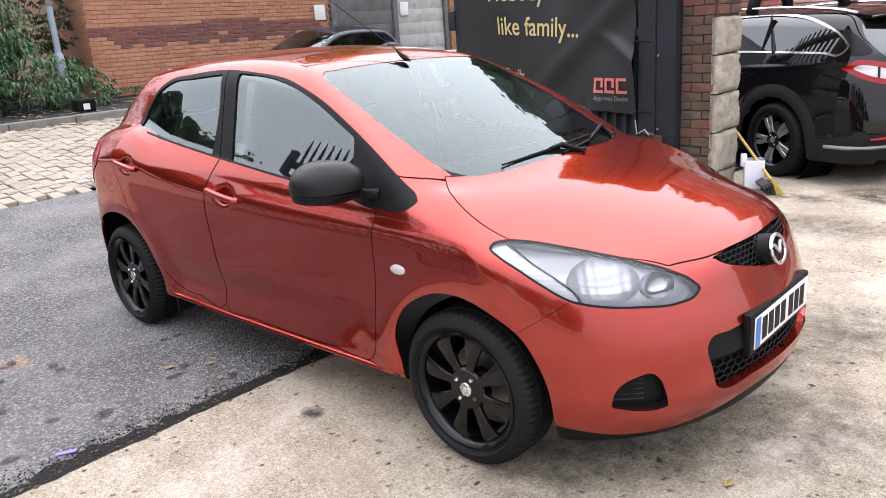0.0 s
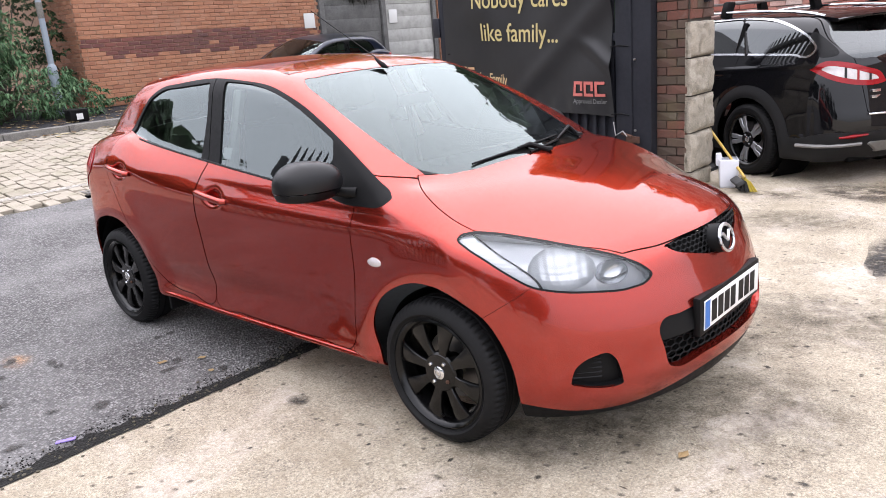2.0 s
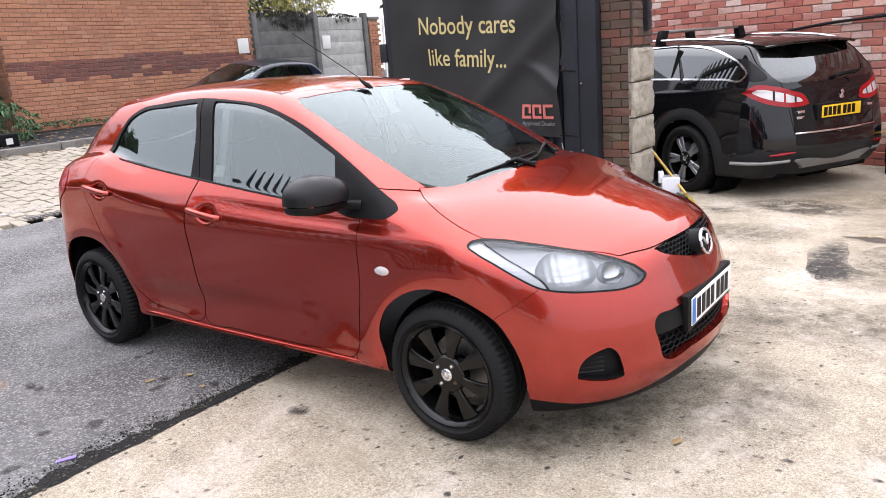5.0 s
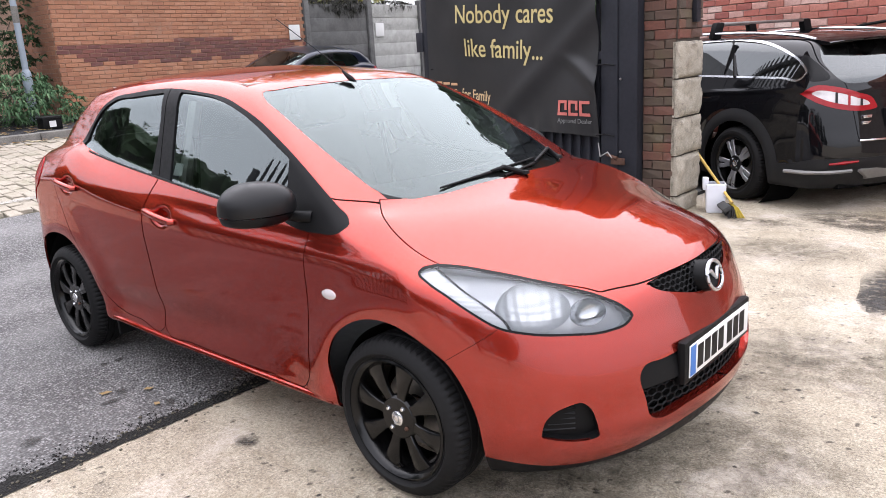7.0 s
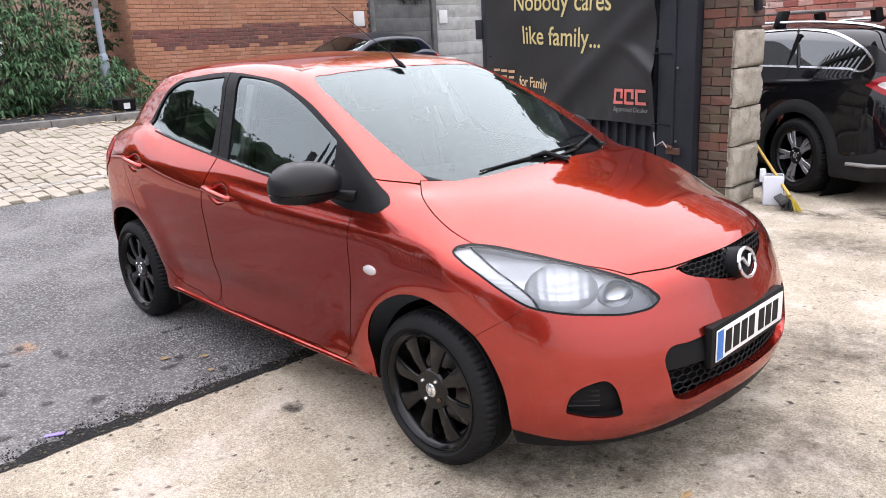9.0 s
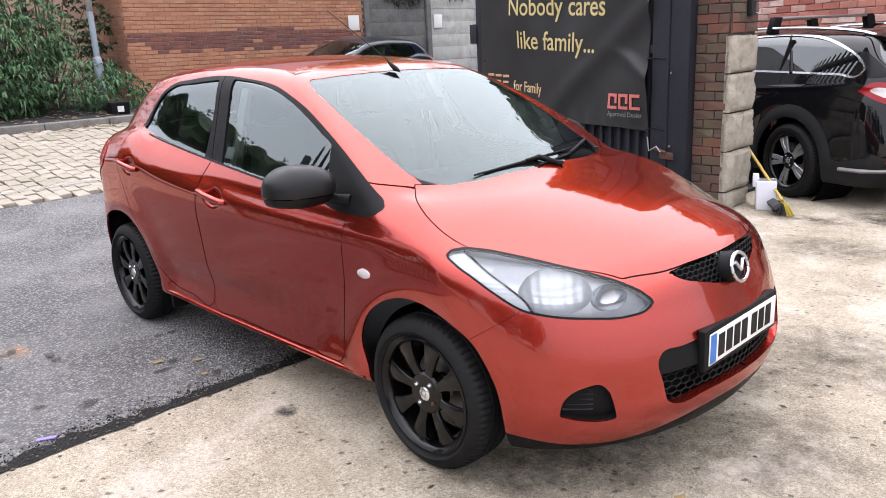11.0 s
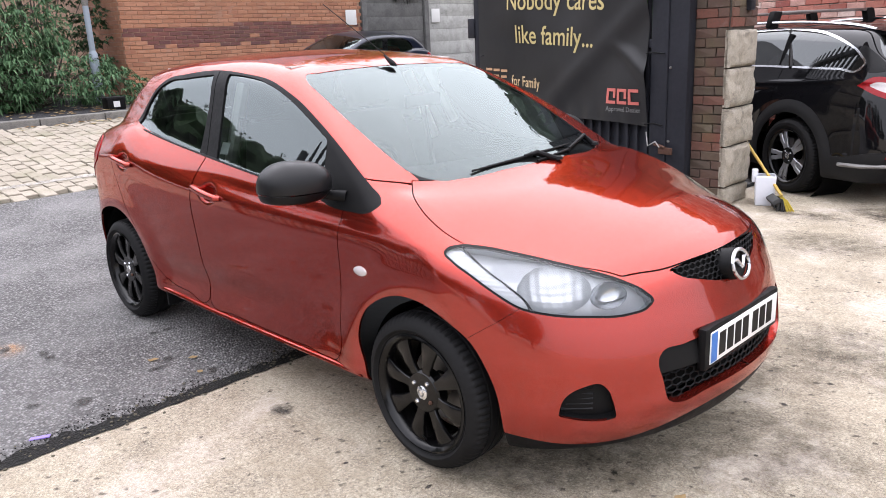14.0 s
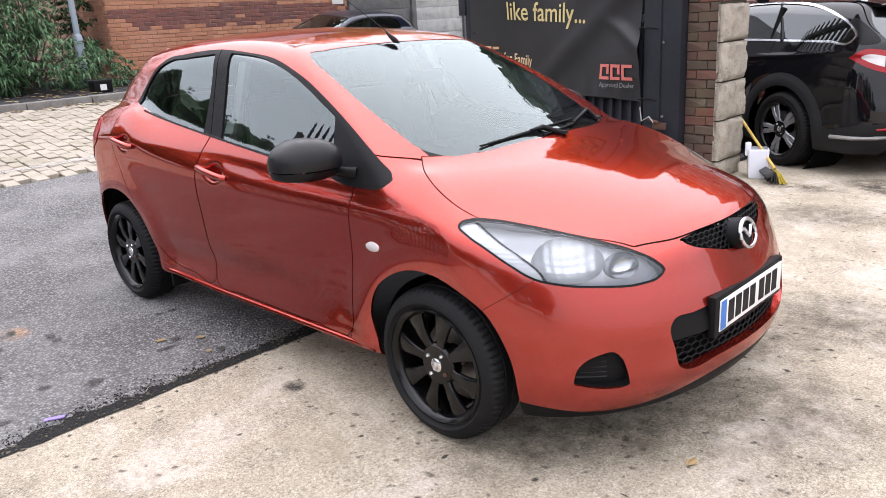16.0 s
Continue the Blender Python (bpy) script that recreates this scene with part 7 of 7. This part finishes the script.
E_LAMP = away(outline([(-0.6 * x - 0.8 * w, z) for x, w, z in ((-0.654, 0.828, 0.989), (-0.654, 0.828, 0.989), (-0.759, 0.800, 1.050), (-0.878, 0.651, 1.037), (-0.932, 0.500, 0.989), (-0.958, 0.371, 0.940), (-0.981, 0.328, 0.859), (-0.981, 0.328, 0.859), (-0.977, 0.402, 0.846), (-0.914, 0.683, 0.868), (-0.826, 0.797, 0.915))]))
E_GATE = away(outline([(0.62, 1.42), (0.0, 1.44), (-0.62, 1.42), (-0.70, 1.22), (-0.60, 1.08), (-0.57, 0.92), (-0.53, 0.62), (-0.53, 0.62), (0.0, 0.58), (0.53, 0.62), (0.53, 0.62), (0.57, 0.92), (0.60, 1.08), (0.70, 1.22)]))


def build_estate():
    car = thing("estate_car", "black raised estate car with grey cladding and roof bars", "car")
    half, _ = cut(skin(estate, (-1.2, -1.02, 0.12), (3.95, 0.03, 1.62), 0.019), lambda q: q[:, 1])
    half = (np.where(np.abs(half[0]) < 5e-4, half[0] * np.array([1, 0, 1]), half[0]), half[1])
    hyp = lambda q, r: np.minimum(np.hypot(q[:, 0], q[:, 2] - 0.33), np.hypot(q[:, 0] - 2.817, q[:, 2] - 0.33)) - r
    half = cut(half, lambda q: np.maximum(hyp(q, 0.405), 0.5 + q[:, 1]))[1]
    sidewin, half = cut(half, lambda q: np.maximum(E_SIDE(XZ(q)), 0.4 + q[:, 1]))
    quarter, half = cut(half, lambda q: np.maximum(E_QUARTER(XZ(q)), 0.4 + q[:, 1]))
    back, half = cut(half, lambda q: np.maximum(E_BACK(WZ(q)), q[:, 0] + 0.45))
    lamp, half = cut(half, lambda q: np.maximum(E_LAMP(REAR(q)), q[:, 0] + 0.5))
    seam = lambda x: np.where(x < -0.86, 0.465, np.where(x < -0.6, 0.405 + (-0.6 - x) * 0.23, 0.405))
    clad, half = cut(half, lambda q: np.minimum(np.maximum(hyp(q, 0.515), 0.55 + q[:, 1]), q[:, 2] - seam(q[:, 0])))
    gate, half = with_gap(half, lambda q: np.maximum(E_GATE(WZ(q)), q[:, 0] + 0.30), 0.003)
    door = {}
    for nm, x0, x1 in (("rear_door", 0.28, 1.18), ("front_door", 1.19, 2.25)):
        door[nm], half = with_gap(half, lambda q: np.maximum(np.maximum(x0 - 0.15 * np.clip(q[:, 2] - 0.75, -0.3, 0.4) - q[:, 0], q[:, 0] - x1), np.maximum(0.42 - q[:, 2], 0.5 + q[:, 1])), 0.003)
    edge, side_glass = cut(sidewin, lambda q: -E_SIDE(XZ(q)) - 0.017)

    def whole(name, m, mat, depth=0.01, offset=0.0, label=""):
        shell(name, joined(m, mirrored(m)), estate, mat, car, depth, offset, label)

    def both(name, m, mat, depth=0.01, offset=0.0, label=""):
        for mm in (m, mirrored(m)):
            shell(name, mm, estate, mat, car, depth, offset, label)
    whole("body", half, BLACK_PAINT, label="gloss black body")
    whole("tailgate", gate, BLACK_PAINT)
    both("rear_door", door["rear_door"], BLACK_PAINT)
    both("front_door", door["front_door"], BLACK_PAINT)
    whole("cladding", clad, GREY_TRIM, 0.012, 0.006, "matt grey lower cladding and wheel arch trim")
    both("window_trim", edge, CHROME, 0.004, 0.005, "bright chrome window surround")
    both("side_window", side_glass, GLASS_DARK, 0.0, -0.004)
    both("quarter_panel", quarter, TRIM_GLOSS, 0.004, 0.002)
    whole("rear_window", back, GLASS_DARK, 0.0, -0.003)
    red, white = cut(lamp, lambda q: -E_LAMP(REAR(q)) - 0.042)
    for mm, wm in ((red, white), (mirrored(red), mirrored(white))):
        tl = shell("tail_light", mm, estate, RED_LENS, car, 0.01, 0.004, "red and clear claw-shaped tail light")
        shell("clear_lens", wm, estate, CLEAR_LENS, tl, 0.0, 0.003)
        for k in range(3):
            band_k = cut(cut(wm, lambda q: -0.6 * q[:, 0] - 0.8 * np.abs(q[:, 1]) - (-0.02 + 0.10 * k + 0.02) )[0], lambda q: -(-0.6 * q[:, 0] - 0.8 * np.abs(q[:, 1])) + (-0.02 + 0.10 * k))[0]
            if len(band_k[1]):
                shell("lens_rib", band_k, estate, RED_LENS if k == 1 else GREY_TRIM, tl, 0.0, 0.0042)
    # shell behind the panel gaps, their shade put into its near-black colour
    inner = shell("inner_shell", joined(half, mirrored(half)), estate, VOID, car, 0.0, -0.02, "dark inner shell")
    # pillars behind the glass, seats, floor
    for s in (-1, 1):
        for x in (0.30, 1.22):
            obj("pillar", tube([(x, s * 0.80, 1.08), (x - 0.02, s * 0.70, 1.40)], 0.03, 6), TRIM, car)
        # roof rail with feet
        P = [(x, s * (0.60 - 0.05 * max(0, -x)), float(e_roof(x)) - 0.03 + 0.045 * math.sin(math.pi * (x + 0.55) / 2.5) ** 0.5) for x in np.linspace(-0.54, 1.94, 22)]
        obj("roof_rail", tube(P, 0.014, 8), CHROME, car, "bright metal roof rail")
        obj("arch_liner", moved(lathe([(0.42, 0.0), (0.42, 0.36), (0.0, 0.36)], 32), Matrix.Translation((0, s * 0.84, 0.33)) @ Matrix.Diagonal((1, -s, 1, 1))), VOID, car)
    for x in (0.72, 1.50):
        rb = new("roof_bar")
        rb.parent = car
        tagged(rb, "silver roof bar on black feet")
        obj("bar", block((x - 0.035, -0.56, 1.590), (x + 0.035, 0.56, 1.618), 0.008), STEEL, rb)
        for s in (-1, 1):
            bm = block((x - 0.04, s * 0.58 - 0.05, 1.46), (x + 0.04, s * 0.58 + 0.05, 1.62), 0.02)
            for v in bm.verts:
                v.co.y -= s * 0.35 * max(0, v.co.z - 1.50)
            obj("foot", bm, TRIM, rb)
    # rear details
    P = [(float(e_tail(0.605)) + 0.12 * w * w + 0.22 * w ** 6 - 0.006, w, 0.604 + 0.012 * w * w) for w in np.linspace(-0.53, 0.53, 15)]
    obj("chrome_strip", tube(P, 0.009, 6), CHROME, car)
    bm = block((-1.06, -0.50, 0.27), (-0.98, 0.50, 0.37), 0.02)
    for v in bm.verts:
        v.co.x += 0.16 * v.co.y ** 2 + 0.35 * (0.37 - v.co.z)
        if v.co.z < 0.32:
            v.co.y *= 0.8
    obj("skid_plate", bm, SATIN, car, "silver skid plate under the bumper")
    for s in (-1, 1):
        P = [(-0.60, s * 0.893, 0.345), (-0.80, s * 0.86, 0.350), (-0.93, s * 0.74, 0.355), (-0.985, s * 0.56, 0.36)]
        obj("bumper_strip", tube(P, 0.017, 8), SATIN, car, "silver strip on the bumper corner")
        P = [(-0.935, s * 0.758, 0.424), (-0.985, s * 0.66, 0.430), (-1.020, s * 0.53, 0.437)]
        obj("reflector", tube(P, [0.010, 0.016, 0.008], 8), RED_LENS, car)
    # the roof runs on into the spoiler over the rear window
    bm = bmesh.new()
    rows = []
    for y in np.linspace(-0.60, 0.60, 25):
        drop = 0.06 * y ** 2 + 0.10 * y ** 4
        front, tip = -0.34 + 0.05 * y ** 2, -0.80 + 0.20 * y ** 2 + 0.25 * y ** 6
        high, low = float(e_roof(front)) - drop, 1.425 - 0.9 * drop
        rows.append([bm.verts.new((x, y, z)) for x, z in ((front, high - 0.004), ((front + tip) / 2, (high + low) / 2 + 0.012), (tip + 0.02, low + 0.004), (tip, low - 0.006), (tip + 0.012, low - 0.024), (front - 0.16, high - 0.055))])
    for A, B in zip(rows, rows[1:]):
        for i in range(6):
            bm.faces.new((A[i], B[i], B[(i + 1) % 6], A[(i + 1) % 6]))
    for A in (rows[0], rows[-1]):
        bm.faces.new(A)
    bmesh.ops.recalc_face_normals(bm, faces=bm.faces)
    obj("spoiler", bm, BLACK_PAINT, car)
    for s in (-1, 1):
        obj("window_divider", tube([(0.13, s * 0.818, 1.115), (0.24, s * 0.735, 1.29), (0.36, s * 0.648, 1.435)], 0.020, 6), TRIM_GLOSS, car)
    obj("plate_recess", block((-1.026, -0.34, 0.70), (-0.955, 0.27, 0.85), 0.01), TRIM, car)
    number_plate("number_plate", car, pose(-1.030, -0.04, 0.776, 90, 0, -90), PLATE_YELLOW, PLATE_BLACK, False)
    bm = prism([(-0.03, -0.03), (0.0, -0.045), (0.025, -0.03), (0.012, 0.0), (0.03, 0.02), (0.0, 0.045), (-0.022, 0.03), (-0.008, 0.005)], 0.008, pose(-0.985, -0.09, 0.915, 90, 0, -90), 0.002)
    obj("emblem", bm, CHROME, car, "plain chrome emblem")
    for y, z, w in ((0.44, 0.795, 0.09), (0.42, 0.745, 0.14), (-0.48, 0.79, 0.07)):
        obj("badge_bar", block((-0.995, y - w / 2, z - 0.012), (-0.965, y + w / 2, z + 0.012), 0.003), CHROME, car)
    rw = new("rear_wiper")
    rw.parent = car
    obj("wiper_arm", tube([(-0.955, -0.02, 1.075), (-0.95, -0.10, 1.10), (-0.93, -0.40, 1.12)], [0.02, 0.016, 0.008], 8), TRIM, rw)
    for s in (-1, 1):
        for x in (0.62, 1.62):
            obj("door_handle", tube([(x - 0.1, s * 0.885, 0.905), (x - 0.08, s * 0.915, 0.91), (x + 0.08, s * 0.915, 0.915), (x + 0.1, s * 0.885, 0.915)], 0.011, 8), CHROME, car)
    obj("underbody", block((-0.9, -0.6, 0.19), (3.5, 0.6, 0.24), 0.02), VOID, car)
    for x in (0.0, 2.817):
        for s in (-1, 1):
            wheel((x, s * 0.795, 0.34), s, (0.34, 0.232), car, RIM, (5, 0.040, 0.044, 0.040), width=0.235, two_tone=ALLOY)
    obj("rear_bench", block((0.1, -0.6, 0.45), (0.35, 0.6, 1.05), 0.06), SEAT, car)
    obj("headlining", block((-0.4, -0.5, 1.40), (1.4, 0.5, 1.41)), SEAT, car)
    car.matrix_world = ESTATE_AT


build_estate()


# ---- blue hatchback parked across the road ----
def build_far_hatch():
    car = thing("parked_car", "dark blue-grey hatchback parked before the brick building", "car")
    half, _ = cut(skin(hatch, (-3.25, -0.98, 0.1), (1.0, 0.03, 1.6), 0.03), lambda q: q[:, 1])
    half = (np.where(np.abs(half[0]) < 8e-4, half[0] * np.array([1, 0, 1]), half[0]), half[1])
    for arch in (ARCH_F, ARCH_R):
        half = cut(half, lambda q: np.maximum(arch(XZ(q)), 0.45 + q[:, 1]))[1]
    screen, half = cut(half, lambda q: np.maximum(np.maximum(SCREEN(WZ(q)), q[:, 0] + 0.085), -1.3 - q[:, 0]))
    dlo, half = cut(half, lambda q: np.maximum(WINDOWS(XZ(q)), 0.45 + q[:, 1]))
    gf, dlo = cut(dlo, lambda q: GLASS_F(XZ(q)))
    gr, dlo = cut(dlo, lambda q: GLASS_R(XZ(q)))
    tail, half = cut(half, lambda q: np.maximum(TAIL_LAMP(XZ(q)), 0.45 + q[:, 1]))
    shell("body", joined(half, mirrored(half)), hatch, BLUE_PAINT, car)
    shell("windscreen", joined(screen, mirrored(screen)), hatch, GLASS_FRONT, car, 0.0)
    for m in (dlo, mirrored(dlo)):
        shell("window_frame", m, hatch, TRIM_GLOSS, car)
    for a, b in ((gf, mirrored(gf)), (gr, mirrored(gr))):
        shell("side_window", a, hatch, GLASS_SIDE, car, 0.0, -0.005)
        shell("side_window", b, hatch, GLASS_SIDE, car, 0.0, -0.005)
    for m in (tail, mirrored(tail)):
        shell("tail_light", m, hatch, RED_LENS, car, 0.01, 0.006)
    for y in (-0.36, 0.36):
        seat(car, (-1.22, y, 0.50))
    obj("dashboard", block((-0.62, -0.66, 0.66), (-0.18, 0.66, 0.955), 0.06, 3), GREY_TRIM, car)
    for x in (0, -2.49):
        for s in (-1, 1):
            wheel((x, s * 0.735, 0.2905), s, (0.2905, 0.1915), car, ALLOY, (7, 0.035, 0.03, 0))
    car.matrix_world = pose(-9.5, 5.45, ground_z(-9.5) - 0.02, 0, 0, -90) @ pose(0, 0, 0, -6.5, 0, 0) @ Matrix.Diagonal((0.83, 0.86, 0.81, 1))


build_far_hatch()


# ---- what stands behind the camera, seen in glass and paint ----
def tree(at, height, spread, seed, mat=GREEN_DARK, label="leafy dark green tree on the far side of the yard", n=1100, leaf=(0.32, 0.19), dense=False):
    e = thing("tree", label, "tree", "trees round the yard")
    rng = np.random.default_rng(seed)
    x, y, z = at
    obj("trunk", tube([(x, y, z), (x + 0.1, y, z + height * 0.3), (x, y + 0.1, z + height * 0.7)], [0.22, 0.17, 0.06], 10), BARK, e)
    balls = [((x + rng.uniform(-1, 1) * spread * 0.6, y + rng.uniform(-1, 1) * spread * 0.4, z + height * rng.uniform(0.3, 0.85)), (spread * 0.42, spread * 0.42, height * 0.17)) for _ in range(11)]
    pts = clumps(balls, n, rng, 9)
    V, F = leaves(pts, leaf[0], leaf[1], 0.3, seed)
    me = bpy.data.meshes.new("crown")
    me.from_pydata(V, [], F)
    me.materials.append(mat)
    new("crown", me).parent = e
    bm = bmesh.new()
    if dense:
        for c, r in balls:
            g = bmesh.ops.create_icosphere(bm, subdivisions=4, radius=1.0)
            for v in g["verts"]:
                k = 0.86 + 0.30 * noise.noise(v.co * 2.3 + Vector(c)) + 0.22 * noise.noise(v.co * 7 + Vector(c)) + 0.16 * noise.noise(v.co * 19 + Vector(c))
                v.co = Vector([c[i] + v.co[i] * r[i] * k for i in range(3)])
        obj("inner_foliage", bm, mat, e, smooth=False)
        bm = bmesh.new()
    for c, r in balls:
        tube([(x, y, z + height * 0.3), tuple((Vector((x, y, z + height * 0.4)) + Vector(c)) / 2), c], [0.09, 0.06, 0.02], 6, bm)
    obj("limbs", bm, BARK, e)


for k, (x, y, h) in enumerate(((-35, -11.5, 11.6), (-33, -15.0, 12.3), (-31, -17.5, 10.8), (-28.5, -18.5, 9.4), (-27.0, -20.5, 8.2))):
    tree((x, y, -0.06), h, 7.0, 40 + k, n=4200, leaf=(0.15, 0.09), dense=True)
for k, (x, y, h) in enumerate(((-7.5, -12.5, 4.3), (-4, -15, 4.6), (0, -16, 5.0), (4.5, -17, 5.0), (9, -17, 4.4), (-3.4, 9.9, 5.8), (-6.4, 10.7, 8.3), (-0.2, 10.8, 4.6))):
    tree((x, y, -0.06), h, 3.0, 45 + k, n=3000 if y > 0 else 900, leaf=(0.12, 0.08) if y > 0 else (0.32, 0.19), dense=y > 0)
# trees added with unseen tall crowns, to darken the sky mirrored in the hatchback's roof
for k, (x, y, h) in enumerate(((-16.5, 11.5, 11.0), (-17.5, 15.0, 13.0), (-16.0, 19.5, 12.0))):
    tree((x, y, 0.5), h, 4.0, 70 + k, GREEN_YELLOW, "yellowing tree added tall behind the concrete fence", 2600, (0.20, 0.13))
# the other leaf of the gate, swung back on the far side of the entrance
leaf2 = thing("steel_gate", "dark grey steel gate leaf with spiked uprights, swung open", "gate")
L2 = pose(-1.75, -3.95, 0, 0, 0, 168)
for x in (-0.08, 3.30):
    obj("stile", moved(block((x, -0.03, 0.10), (x + 0.09, 0.03, 2.86), 0.006), L2), GATE_STEEL, leaf2)
for z in (0.12, 1.35, 2.66):
    obj("rail", moved(block((0.01, -0.025, z), (3.30, 0.025, z + 0.07), 0.004), L2), GATE_STEEL, leaf2)
for k in range(26):
    obj("bar", moved(spike(0.13 + 0.122 * k, 3.04), L2), GATE_STEEL, leaf2)
# ---- bricks, last of all ----
# the building's long side runs along y and faces +x; its end faces -y
brickwork(hall, (-12.105, 3.38, 0.60), 90, 5.46, 3.75, {"plain": (BRICK_A, BRICK_A_REST), "dark": (BRICK_B, BRICK_B_REST)}, band, lambda u, z: 0.1 < z < 1.5 and u < 5.4, depth=0.009)
brickwork(hall, (-13.6, 3.38, 0.60), 0, 1.495, 3.75, {"plain": (BRICK_A, BRICK_A_REST)}, lambda u, z: "plain", lambda u, z: False, depth=0.009)
brickwork(pier, (-12.055, 12.84, 0.60), 90, 0.38, 2.0, {"plain": (BRICK_A, BRICK_A_REST)}, lambda u, z: "plain", lambda u, z: True)
brickwork(pillar, (-1.345, 3.722, 0.0), 0, 0.29, 3.0, {"plain": (BRICK_D, BRICK_D)}, lambda u, z: "plain", lambda u, z: True, pitch=(0.193, 0.0785), depth=0.016, rough=0.005, joint=0.007)
brickwork(pillar, (-1.042, 3.71, 1.49), 90, 0.45, 1.5, {"plain": (BRICK_D, BRICK_D)}, lambda u, z: "plain", lambda u, z: True, pitch=(0.235, 0.0785), depth=0.016, rough=0.005, joint=0.007)
start = b0 + d2 * 5.5
brickwork(yard, tuple(start), BW + 180, 8.0, 2.62, {"plain": (BRICK_C, BRICK_C_REST)}, lambda u, z: "plain", lambda u, z: 1.2 < z < 2.2 and 1.4 < u < 6.0, pitch=(0.235, 0.081), depth=0.014, rough=0.004)
brickwork(yard, tuple(start + Vector((0, 0, 2.592))), BW + 180, 5.2, 1.3, {"plain": (BRICK_C, BRICK_C_REST)}, lambda u, z: "plain", lambda u, z: False, pitch=(0.235, 0.081), depth=0.014, rough=0.004)
